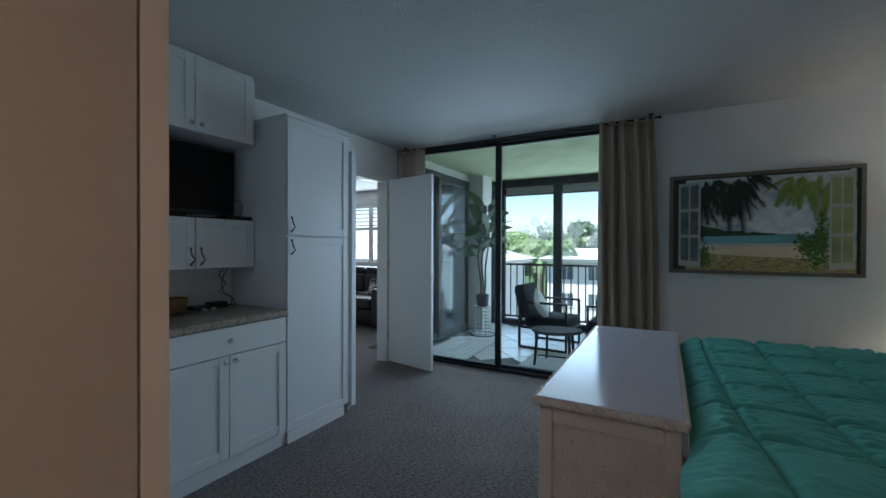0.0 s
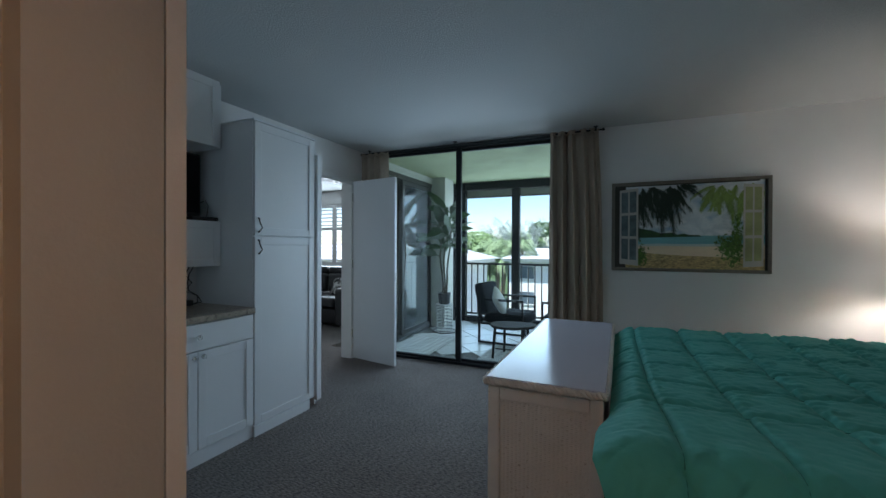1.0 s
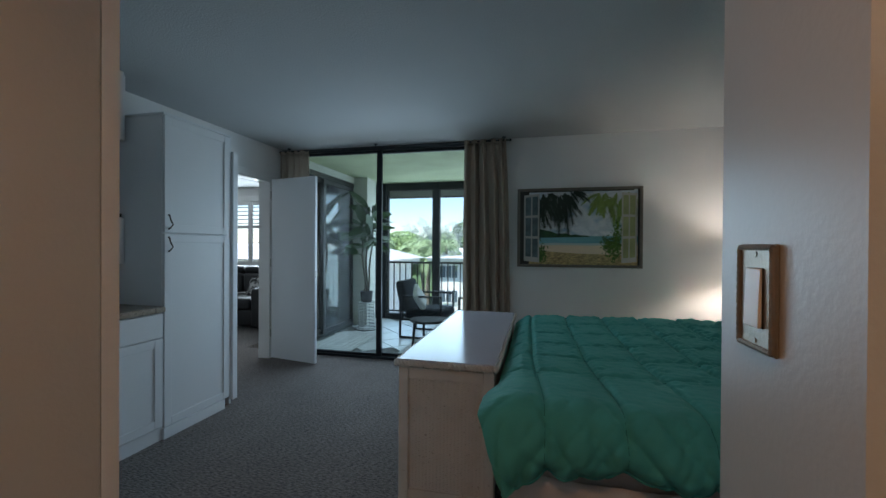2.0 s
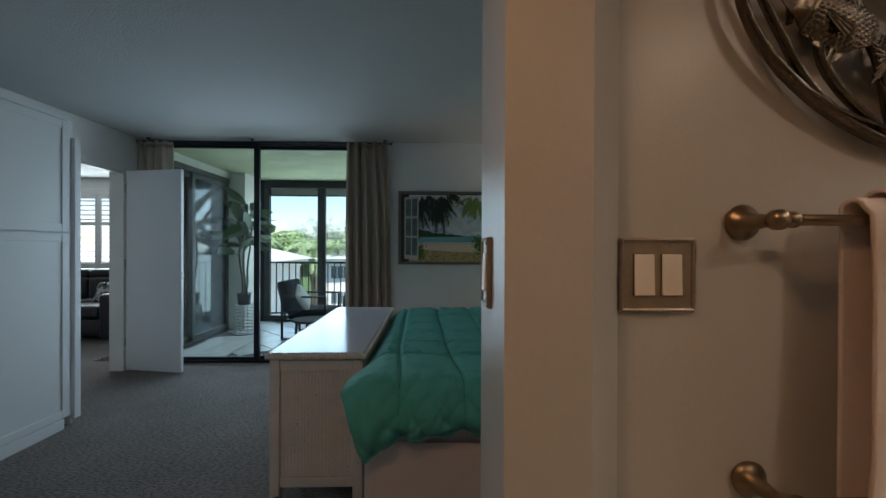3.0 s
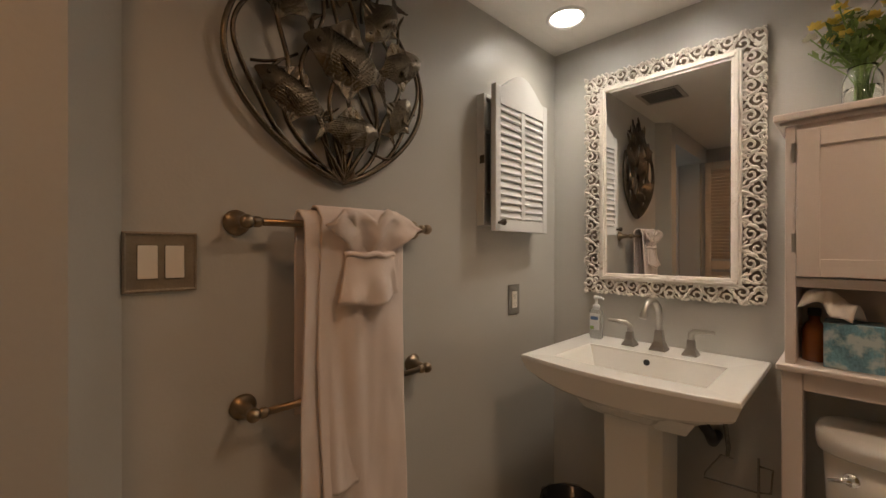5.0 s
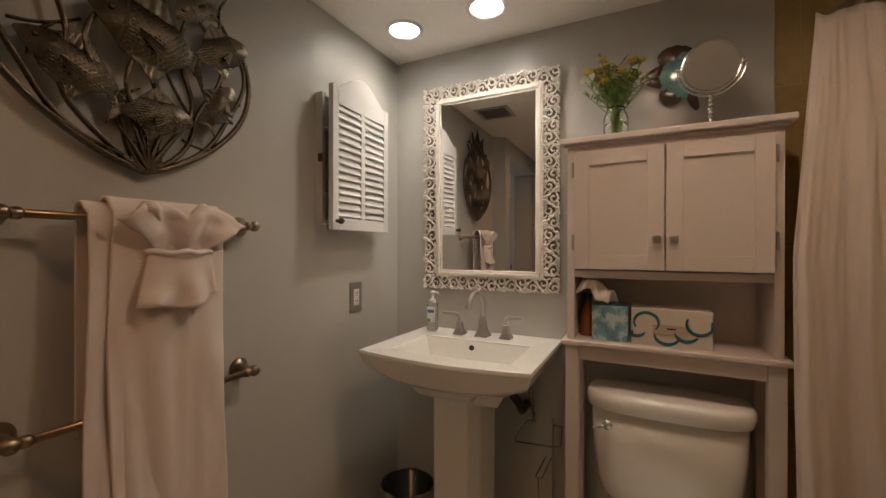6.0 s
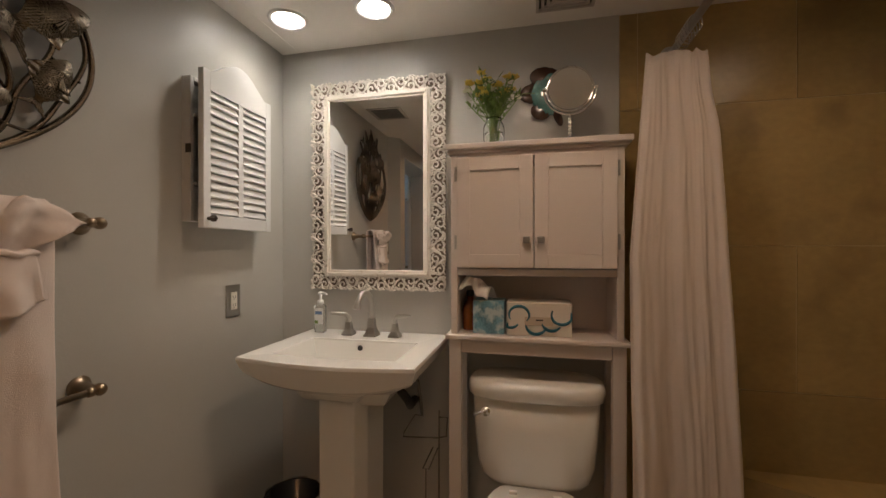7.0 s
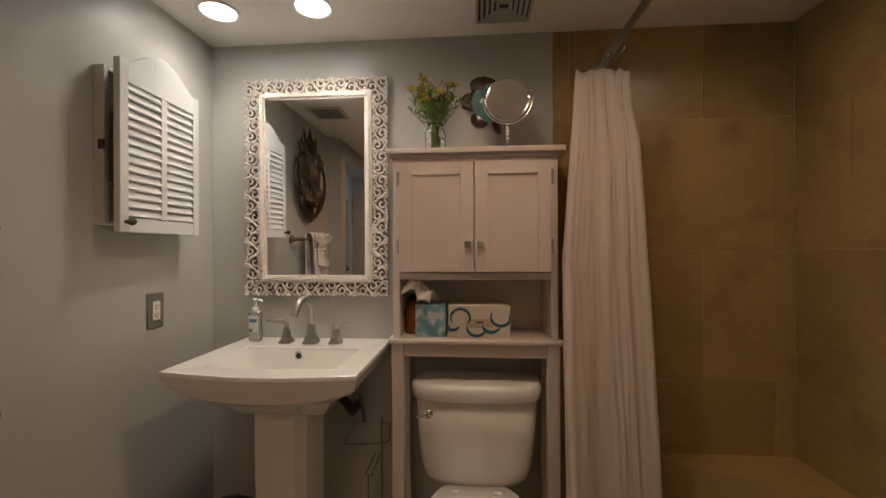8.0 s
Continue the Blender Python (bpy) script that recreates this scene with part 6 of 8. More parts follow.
part("drain", lathe([(0.022, 0.0), (0.022, 0.004), (0.018, 0.006), (0.001, 0.005)], (2.0, SC, SZ - 0.136)), M["nickel"], sink)
part("overflow", lathe([(0.011, 0.0), (0.011, 0.004), (0.007, 0.005), (0.007, 0.001)], (2.124, SC + 0.012, SZ - 0.034), "x", 16), M["slot"], sink, "dark round overflow hole")


def ped(z0, z1, hw0, hw1, x0a, x0b, x1=2.12):
    b = bmesh.new()
    lo = [(x0a, SC + hw0), (x0a, SC - hw0), (x0a + 0.06, SC - hw0 - 0.025), (x1, SC - hw0 - 0.025), (x1, SC + hw0 + 0.025), (x0a + 0.06, SC + hw0 + 0.025)]
    hi = [(x0b, SC + hw1), (x0b, SC - hw1), (x0b + 0.06, SC - hw1 - 0.025), (x1, SC - hw1 - 0.025), (x1, SC + hw1 + 0.025), (x0b + 0.06, SC + hw1 + 0.025)]
    a = [b.verts.new((p, q, z0)) for p, q in lo]
    c = [b.verts.new((p, q, z1)) for p, q in hi]
    b.faces.new(a[::-1])
    b.faces.new(c)
    for i in range(6):
        b.faces.new((a[i], a[(i + 1) % 6], c[(i + 1) % 6], c[i]))
    bmesh.ops.recalc_face_normals(b, faces=b.faces[:])
    bmesh.ops.bevel(b, geom=b.edges[:], offset=0.006, segments=2, profile=0.5, affect="EDGES")
    return b


part("column", ped(0.06, 0.722, 0.064, 0.067, 1.905, 1.900), M["porcelain"], sink)
part("collar", ped(0.721, 0.752, 0.074, 0.094, 1.893, 1.870), M["porcelain"], sink)
part("collar", ped(0.751, 0.785, 0.100, 0.165, 1.866, 1.835), M["porcelain"], sink)
part("foot", ped(0.0, 0.062, 0.105, 0.085, 1.875, 1.895), M["porcelain"], sink)
part("trap_pipe", ring_tube([(2.14, SC - 0.05, 0.72), (2.16, SC - 0.13, 0.70), (2.18, SC - 0.17, 0.64), (2.22, SC - 0.17, 0.60), (2.29, SC - 0.17, 0.60)], 0.018, 10), M["rubber"], sink, "black drain pipe", True)
part("supply_hose", ring_tube([(2.22, SC - 0.10, 0.78), (2.23, SC - 0.20, 0.70), (2.25, SC - 0.21, 0.58), (2.29, SC - 0.20, 0.54)], 0.007, 8), M["wire"], sink, smooth=True)
# faucet set
fau = thing("faucet", (2.20, SC, SZ), "brushed nickel widespread faucet with two lever handles", "faucet")


def flare(x, y, w0, w1, h):
    b = bmesh.new()
    prof = [(w0, 0.0), (w0, 0.006), (w0 * 0.86, 0.012), (w1 * 1.25, h * 0.45), (w1, h)]
    rings = [[b.verts.new((x + sx * w, y + sy * w, SZ + hz)) for sx, sy in ((-1, -1), (1, -1), (1, 1), (-1, 1))] for w, hz in prof]
    for r0, r1 in zip(rings, rings[1:]):
        for i in range(4):
            b.faces.new((r0[i], r0[(i + 1) % 4], r1[(i + 1) % 4], r1[i]))
    b.faces.new(rings[0][::-1])
    b.faces.new(rings[-1])
    bmesh.ops.bevel(b, geom=b.edges[:], offset=0.002, segments=2, profile=0.5, affect="EDGES")
    return b


FX = 2.205
part("spout_base", flare(FX, SC - 0.005, 0.028, 0.013, 0.075), M["nickel"], fau)
spout = [(FX, SC - 0.005, SZ + 0.07), (FX, SC - 0.005, SZ + 0.13)] + [(FX - 0.052 + 0.052 * math.cos(a), SC - 0.005 + 0.006 * a, SZ + 0.135 + 0.052 * math.sin(a)) for a in [0.25 * i for i in range(1, 12)]] + [(FX - 0.112, SC + 0.014, SZ + 0.128)]
part("spout", ring_tube(spout, [0.012] * 4 + [0.0115] * 9 + [0.014], 12, flat=0.9), M["nickel"], fau, smooth=True)
for s in (1, -1):
    hy = SC + s * 0.104 - 0.004
    hb = part("handle_base", flare(FX, hy, 0.024, 0.011, 0.055), M["nickel"], fau)
    part("lever", ring_tube([(FX, hy, SZ + 0.052), (FX, hy, SZ + 0.074), (FX - 0.004, hy + s * 0.012, SZ + 0.086), (FX - 0.012, hy + s * 0.045, SZ + 0.090), (FX - 0.02, hy + s * 0.075, SZ + 0.092)], [0.011, 0.011, 0.010, 0.008, 0.006], 10, flat=0.6), M["nickel"], hb, smooth=True)
soap = thing("soap_dispenser", (2.215, -0.125, SZ), "clear hand soap pump bottle with a blue label", "soap bottle")
part("bottle", box((2.200, -0.152, SZ + 0.0005), (2.230, -0.100, SZ + 0.125), 0.011, 3), M["soap"], soap, smooth=True)
part("label", box((2.1975, -0.146, SZ + 0.040), (2.1995, -0.106, SZ + 0.108), 0.0005), M["label_white"], soap, "white and blue label")
part("label_mark", box((2.1957, -0.142, SZ + 0.082), (2.1974, -0.110, SZ + 0.096), 0.0005), M["label_blue"], soap)
part("label_mark", box((2.1957, -0.124, SZ + 0.042), (2.1974, -0.108, SZ + 0.056), 0.0005), M["flower_green"], soap)
part("pump", lathe([(0.014, 0.124), (0.014, 0.140), (0.010, 0.143), (0.006, 0.145), (0.006, 0.165), (0.011, 0.167), (0.010, 0.178), (0.002, 0.180)], (2.215, -0.126, SZ), sides=16), M["label_white"], soap, "white pump", True)
part("nozzle", ring_tube([(2.215, -0.126, SZ + 0.172), (2.205, -0.150, SZ + 0.174), (2.200, -0.164, SZ + 0.170)], [0.006, 0.005, 0.004], 8), M["label_white"], soap, smooth=True)

# ---- over-toilet cabinet ----
EY0, EY1, EX = -1.345, -0.730, 2.085
et = thing("toilet_cabinet", (2.19, -1.04, 0), "off-white over-toilet cabinet with two doors and an open shelf", "cabinet")
for a, b in ((EY0, EY0 + 0.045), (EY1 - 0.045, EY1)):
    part("leg", box((EX - 0.006, a, 0), (EX + 0.03, b, 0.918), 0.003), M["etagere"], et)
    part("leg", box((2.262, a + 0.006, 0), (2.292, b - 0.006, 0.918), 0.003), M["etagere"], et)
part("apron", box((EX - 0.002, EY0 + 0.0455, 0.868), (EX + 0.016, EY1 - 0.0455, 0.918), 0.003), M["etagere"], et)
part("shelf", box((EX - 0.022, EY0 - 0.012, 0.9185), (2.296, EY1 + 0.012, 0.936), 0.004), M["etagere"], et)
for a, b in ((EY0 + 0.006, EY0 + 0.030), (EY1 - 0.030, EY1 - 0.006)):
    part("side", box((EX, a, 0.9365), (2.292, b, 1.604), 0.002), M["etagere"], et)
part("back", box((2.286, EY0 + 0.0305, 0.9365), (2.292, EY1 - 0.0305, 1.604)), M["etagere"], et)
part("cabinet_floor", box((EX, EY0 + 0.0305, 1.154), (2.2855, EY1 - 0.0305, 1.180), 0.002), M["etagere"], et)
part("cabinet_top", box((EX, EY0 + 0.0305, 1.588), (2.2855, EY1 - 0.0305, 1.604)), M["etagere"], et)
part("crown", box((EX - 0.028, EY0 - 0.018, 1.616), (2.297, EY1 + 0.018, 1.636), 0.004), M["etagere"], et)
part("crown", box((EX - 0.014, EY0 - 0.006, 1.6045), (2.296, EY1 + 0.006, 1.6155), 0.004), M["etagere"], et)
for a, b, kyy, hy in ((EY1 - 0.0315 - 0.274, EY1 - 0.0315, EY1 - 0.0315 - 0.252, EY1 - 0.026), (EY0 + 0.0315, EY0 + 0.0315 + 0.274, EY0 + 0.0315 + 0.252, EY0 + 0.026)):
    dd = part("door", box((EX - 0.010, a, 1.184), (EX - 0.0005, b, 1.586), 0.0015), M["etagere"], et)
    st = 0.048
    for p, q_ in ((a, a + st), (b - st, b)):
        part("stile", box((EX - 0.018, p, 1.184), (EX - 0.0105, q_, 1.586), 0.002), M["etagere"], dd)
    for p, q_ in ((1.184, 1.184 + st), (1.586 - st, 1.586)):
        part("rail", box((EX - 0.0178, a + st, p), (EX - 0.0106, b - st, q_), 0.002), M["etagere"], dd)
    part("knob", box((EX - 0.040, kyy - 0.012, 1.272), (EX - 0.0185, kyy + 0.012, 1.296), 0.004), M["nickel"], dd, "square brushed nickel knob")
    for hz in (1.25, 1.50):
        part("hinge", cyl((EX - 0.014, hy, hz), (EX - 0.014, hy, hz + 0.052), 0.0045, sides=8), M["nickel"], dd)
# ---- toilet ----
TYC = -1.042
toi = thing("toilet", (1.95, TYC, 0), "white porcelain toilet with a wide tank and closed seat", "toilet")


def oblong(cx, cy, hx, hy, z, k=3.2, n=28):
    pts = []
    for i in range(n):
        a = 2 * math.pi * i / n
        c, s = math.cos(a), math.sin(a)
        pts.append((cx + hx * math.copysign(abs(c) ** (2 / k), c), cy + hy * math.copysign(abs(s) ** (2 / k), s), z))
    return pts


def skin(layers, bm=None):
    bm = bm or bmesh.new()
    rings = [[bm.verts.new(p) for p in l] for l in layers]
    for r0, r1 in zip(rings, rings[1:]):
        for i in range(len(r0)):
            bm.faces.new((r0[i], r0[(i + 1) % len(r0)], r1[(i + 1) % len(r0)], r1[i]))
    bm.faces.new(rings[0][::-1])
    bm.faces.new(rings[-1])
    bmesh.ops.recalc_face_normals(bm, faces=bm.faces[:])
    return bm


part("tank", skin([oblong(2.185, TYC, 0.055, 0.140, 0.375), oblong(2.180, TYC, 0.080, 0.180, 0.388), oblong(2.177, TYC, 0.088, 0.199, 0.412), oblong(2.175, TYC, 0.094, 0.212, 0.46), oblong(2.172, TYC, 0.098, 0.224, 0.57), oblong(2.170, TYC, 0.100, 0.230, 0.705)]), M["porcelain"], toi, smooth=True)
part("tank_lid", skin([oblong(2.170, TYC, 0.104, 0.233, 0.7055), oblong(2.170, TYC, 0.114, 0.242, 0.712), oblong(2.170, TYC, 0.118, 0.247, 0.738), oblong(2.170, TYC, 0.117, 0.246, 0.756), oblong(2.170, TYC, 0.110, 0.240, 0.766), oblong(2.170, TYC, 0.100, 0.230, 0.771), oblong(2.170, TYC, 0.03, 0.08, 0.773)]), M["porcelain"], toi, smooth=True)
lv_ = part("flush_lever", lathe([(0.016, -0.018), (0.016, -0.006), (0.010, 0.0)], (2.071, TYC + 0.172, 0.668), "x", 14), M["chrome"], toi, smooth=True)
part("lever_arm", ring_tube([(2.050, TYC + 0.172, 0.668), (2.046, TYC + 0.188, 0.666), (2.046, TYC + 0.215, 0.658)], [0.007, 0.006, 0.005], 8), M["chrome"], lv_, smooth=True)
part("bowl", skin([oblong(1.98, TYC, 0.15, 0.10, 0.0, 2.6), oblong(1.98, TYC, 0.16, 0.105, 0.04, 2.6), oblong(1.95, TYC, 0.17, 0.11, 0.18, 2.4), oblong(1.88, TYC, 0.24, 0.17, 0.33, 2.2), oblong(1.87, TYC, 0.26, 0.185, 0.350, 2.2), oblong(1.87, TYC, 0.255, 0.18, 0.360, 2.2)]), M["porcelain"], toi, smooth=True)
part("seat", skin([oblong(1.872, TYC, 0.248, 0.170, 0.361, 3.0), oblong(1.872, TYC, 0.254, 0.175, 0.367, 3.0), oblong(1.872, TYC, 0.250, 0.171, 0.377, 3.0)]), M["porcelain"], toi, smooth=True)
part("seat_lid", skin([oblong(1.872, TYC, 0.248, 0.168, 0.3775, 3.4), oblong(1.872, TYC, 0.252, 0.172, 0.383, 3.4), oblong(1.872, TYC, 0.246, 0.166, 0.389, 3.4)]), M["porcelain"], toi, smooth=True)
for hy in (-0.075, 0.075):
    part("hinge", cyl((2.050, TYC + hy - 0.014, 0.393), (2.050, TYC + hy + 0.014, 0.393), 0.008, sides=10), M["porcelain"], toi)

# ---- things on the shelves ----
SH = 0.9365
bx = thing("tissue_box", (2.14, -0.872, SH), "upright tissue box in teal and white print", "tissue box")
part("carton", box((2.11, -0.930, SH), (2.22, -0.815, SH + 0.122), 0.002), M["box_teal"], bx)


def tuft(u, v):
    """A tissue pulled up from the box and flopped over its front towards the basin."""
    y0, z0 = -0.850 - 0.050 * u, SH + 0.1205
    y1, z1 = -0.762 - 0.105 * u, SH + 0.120 + 0.018 * math.sin(u * 5)
    rise = (0.088 - 0.030 * u) * math.sin(math.pi * min(1, v * 0.86 + 0.02)) ** 0.8
    crease = 0.010 * math.sin(u * 9 + v * 4) * v + 0.006 * math.sin(u * 17 - v * 6) * v
    return 2.165 - 0.066 * v + crease, y0 + (y1 - y0) * v ** 0.8 + 0.004 * math.sin(u * 11) * v, z0 + (z1 - z0) * v + rise + 0.006 * math.sin(u * 13 + v * 3) * v


part("tissue", sheet(tuft, 24, 18, 0.001), M["tissue"], bx, "white tissue drawn from the box", True)
bc = thing("tissue_carton", (2.15, -1.055, SH), "cream tissue carton with teal ring pattern", "tissue box")
part("carton", box((2.105, -1.170, SH), (2.225, -0.940, SH + 0.120), 0.002), M["box_cream"], bc)
for cy, cz, r, a0, a1 in ((-0.985, 0.075, 0.036, -40, 210), (-1.045, 0.040, 0.036, 180, 350), (-1.135, 0.078, 0.036, 150, 380), (-1.10, 0.052, 0.034, 190, 330), (-0.955, 0.055, 0.030, 200, 330)):
    b = bmesh.new()
    pts = [(2.1035, min(-0.943, max(-1.167, cy - r * math.cos(radians(a0 + (a1 - a0) * i / 24)))), SH + min(0.117, max(0.003, cz + r * 0.9 * math.sin(radians(a0 + (a1 - a0) * i / 24))))) for i in range(25)]
    ring_tube(pts, [0.0024 + 0.0034 * math.sin(math.pi * i / 24) for i in range(25)], 6, bm=b)
    part("ring_mark", b, M["box_ink"], bc)
part("label_band", box((2.1025, -1.105, SH + 0.038), (2.1048, -1.005, SH + 0.070), 0.001), M["box_mid"], bc)
part("bar_mark", box((2.1010, -1.070, SH + 0.056), (2.1024, -1.045, SH + 0.061)), M["slot"], bc)
am = thing("amber_bottle", (2.20, -0.790, SH), "amber brown bottle at the back of the shelf", "bottle")
part("bottle", lathe([(0.028, 0.0), (0.030, 0.004), (0.030, 0.085), (0.022, 0.105), (0.013, 0.115), (0.013, 0.130)], (2.185, -0.793, SH)), M["amber"], am, smooth=True)
part("cap", lathe([(0.015, 0.1302), (0.015, 0.150), (0.012, 0.153)], (2.185, -0.793, SH)), M["black_plastic"], am)
TOPZ = 1.6365
vase = thing("flower_jar", (2.16, -0.888, TOPZ), "glass jar of yellow and white flowers with green stems", "vase")
part("jar", lathe([(0.034, 0.0), (0.040, 0.004), (0.041, 0.075), (0.036, 0.092), (0.029, 0.100), (0.031, 0.112), (0.028, 0.112), (0.026, 0.099), (0.033, 0.090), (0.038, 0.074), (0.037, 0.008), (0.005, 0.006)], (2.16, -0.888, TOPZ)), M["jar"], vase, smooth=True)
part("water", lathe([(0.0355, 0.009), (0.0365, 0.055), (0.001, 0.055)], (2.16, -0.888, TOPZ), sides=20), M["jar"], vase, smooth=True)
rf = random.Random(21)
stems, leaves = bmesh.new(), bmesh.new()
for i in range(44):
    a, sp = rf.uniform(0, 6.28), rf.uniform(0.02, 0.095)
    tip = Vector((2.16 + sp * 0.6 * math.cos(a), -0.888 + sp * math.sin(a) + (0.02 if i % 3 else -0.01), TOPZ + rf.uniform(0.17, 0.275)))
    foot = Vector((2.16 + rf.uniform(-0.012, 0.012), -0.888 + rf.uniform(-0.012, 0.012), TOPZ + 0.01))
    midp = foot.lerp(tip, 0.5) * 1.0
    midp.x, midp.y = 2.16 + (tip.x - 2.16) * 0.25, -0.888 + (tip.y + 0.888) * 0.25
    ring_tube([foot, midp, tip], 0.0018, 5, bm=stems)
    for j in range(10):
        t = rf.uniform(0.40, 1.0)
        p = midp.lerp(tip, (t - 0.3) / 0.7)
        th, el, le = rf.uniform(0, 6.28), rf.uniform(-0.3, 1.0), rf.uniform(0.020, 0.052)
        d_ = Vector((math.cos(th) * math.cos(el), math.sin(th) * math.cos(el), math.sin(el)))
        sd = d_.cross(Vector((0, 0, 1))).normalized() * le * 0.15
        q0, q1, q2, q3 = p, p + d_ * le * 0.5 + sd, p + d_ * le, p + d_ * le * 0.5 - sd
        leaves.faces.new([leaves.verts.new(x) for x in (q0, q1, q2, q3)])
    if i % 3 != 1:
        tgt = bmesh.new()
        for j in range(16):
            th, el = j * 0.7 + rf.random(), rf.uniform(0.0, 0.9)
            d_ = Vector((math.cos(th) * math.cos(el), math.sin(th) * math.cos(el), math.sin(el)))
            sd = d_.cross(Vector((0.1, 0.2, 1))).normalized() * 0.008
            le = rf.uniform(0.016, 0.026)
            tgt.faces.new([tgt.verts.new(tip + x) for x in (Vector((0, 0, 0)), d_ * le * 0.6 + sd, d_ * le, d_ * le * 0.6 - sd)])
        part("flower", tgt, M["petal_white"] if i % 4 == 2 else M["yellow"], vase, "small white flower head" if i % 4 == 2 else "yellow flower head")
ring_tube([(2.16, -0.888, TOPZ + 0.02), (2.155, -0.905, TOPZ + 0.11), (2.15, -0.945, TOPZ + 0.165), (2.145, -1.00, TOPZ + 0.195), (2.14, -1.04, TOPZ + 0.19)], [0.0026, 0.0024, 0.002, 0.0018, 0.001], 5, bm=stems)
tagged(part("stem", stems, M["flower_green"], vase), kind="stuff")
tagged(part("foliage", leaves, M["flower_green"], vase), kind="stuff")
mm = thing("makeup_mirror", (2.13, -1.163, TOPZ), "round chrome magnifying mirror on a beaded stem", "mirror")
MMX, MMY, MMZ = 2.115, -1.163, 1.822
part("glass", lathe([(0.074, -0.001), (0.074, 0.002)], (MMX - 0.006, MMY, MMZ), "x", 36), M["mirror"], mm)
part("rim", ring_tube([(MMX, MMY + 0.078 * math.cos(2 * math.pi * i / 40), MMZ + 0.078 * math.sin(2 * math.pi * i / 40)) for i in range(40)], 0.0055, 8, closed=True), M["chrome"], mm, smooth=True)
part("back", lathe([(0.074, 0.0), (0.070, 0.008), (0.001, 0.012)], (MMX, MMY, MMZ), "x", 32), M["chrome"], mm, smooth=True)
part("yoke", ring_tube([(MMX, MMY + 0.090 * math.cos(radians(a)), MMZ + 0.090 * math.sin(radians(a))) for a in range(-180, 1, 10)], 0.0035, 8), M["chrome"], mm, smooth=True)
for s in (-1, 1):
    part("pivot", cyl((MMX, MMY + s * 0.079, MMZ), (MMX, MMY + s * 0.094, MMZ + 0.004), 0.005, sides=8), M["chrome"], mm)
part("stem", lathe([(0.0025 + 0.0055 * abs(math.sin(i * 0.62)), 0.010 + i * 0.0026) for i in range(34)], (MMX, MMY, TOPZ), sides=12), M["chrome"], mm, smooth=True)
part("foot", lathe([(0.048, 0.0), (0.048, 0.003), (0.02, 0.008), (0.006, 0.012)], (MMX + 0.01, MMY, TOPZ)), M["chrome"], mm, smooth=True)
fs = thing("fish_wall_plaque", (2.297, -1.09, 1.77), "glazed ceramic fish on the wall, brown fins and teal body", "wall decoration")
FYC, FZC, FXW = -1.085, 1.872, 2.296


part("body", ball((FXW - 0.014, FYC - 0.02, FZC), 0.085, (0.16, 0.92, 1.0), 24), M["fish_teal"], fs, "teal glazed body", True)
part("cheek", ball((FXW - 0.026, FYC - 0.045, FZC - 0.02), 0.035, (0.2, 1.0, 0.9), 16), M["fish_coral"], fs, "coral spot", True)
def fin(name, a, b, ra, rb, tilt):
    m = Matrix.Rotation(radians(tilt), 4, "X")
    bm = ball((0, 0, 0), 1.0, (0.010, ra, rb), 20, m=m)
    for v in bm.verts:
        v.co.x += 0.003 * math.sin(220 * v.co.y + 90 * v.co.z)
    bm.transform(Matrix.Translation((FXW - 0.011, FYC + a, FZC + b)))
    part(name, bm, M["fish_dark"], fs, "brown glazed fin", True)


fin("fin", 0.000, 0.066, 0.066, 0.044, 16)
fin("fin", 0.022, -0.066, 0.040, 0.034, 30)
fin("fin", -0.046, -0.092, 0.016, 0.040, -20)
fin("tail", 0.072, 0.022, 0.040, 0.020, -35)
fin("tail", 0.074, -0.010, 0.038, 0.017, 25)

# ---- shower curtain, rod, bench ----
rodz, rody = 1.985, -1.54
rdt = thing("shower_rod", (1.5, rody, rodz), "slim steel shower curtain rod", "shower rod")
part("rod", cyl((0.742, rody, rodz), (2.302, rody, rodz), 0.0125, sides=16), M["nickel"], rdt, smooth=True)
for px, s in ((2.300, -1), (0.742, 1)):
    part("flange", lathe([(0.035, 0.0), (0.034, s * 0.006), (0.018, s * 0.018)], (px, rody, rodz), "x", 20), M["nickel"], rdt, smooth=True)
sc = thing("shower_curtain", (2.1, -1.5, 0.1), "white fabric shower curtain bunched at the rod's end", "shower curtain")


def drape(u, v):
    """Bunched folds: narrow at the rod, spreading to the hem."""
    left = -1.408 + 0.060 * min(1.0, (1 - v) / 0.37)
    right = -1.592 - 0.016 * ease(0.06, 0.16, 1 - v) - 0.074 * (1 - v)
    ph = u * 3 * 2 * math.pi + 1.9 * math.sin(u * 6 + 0.5) + 0.7 * math.sin(v * 2.5 + u * 3)
    y = left + (right - left) * u + 0.010 * math.sin(ph * 0.5) * math.sin(math.pi * u)
    soft = noise.noise((u * 7.0, v * 3.0, 6.0)) * 0.014 + noise.noise((u * 20.0, v * 9.0, 2.0)) * 0.004
    x = 2.092 - 0.10 * (1 - v) ** 0.7 + (0.009 * math.sin(ph) + 0.003 * math.sin(2.3 * ph + v * 4)) * (0.40 + 0.5 * (1 - v)) + soft
    return x, y, 0.06 + v * 1.848 + 0.008 * math.sin(ph) * v


part("panel", sheet(drape, 190, 70, 0.002), M["shower_curtain"], sc, smooth=True)
for i in range(6):
    px = 2.05 + i * 0.022
    rg_ = part("ring", ring_tube([(px, rody + 0.022 * math.cos(a * math.pi / 8), rodz - 0.012 + 0.030 * math.sin(a * math.pi / 8)) for a in range(16)], 0.002, 6, closed=True), M["chrome"], sc, smooth=True)
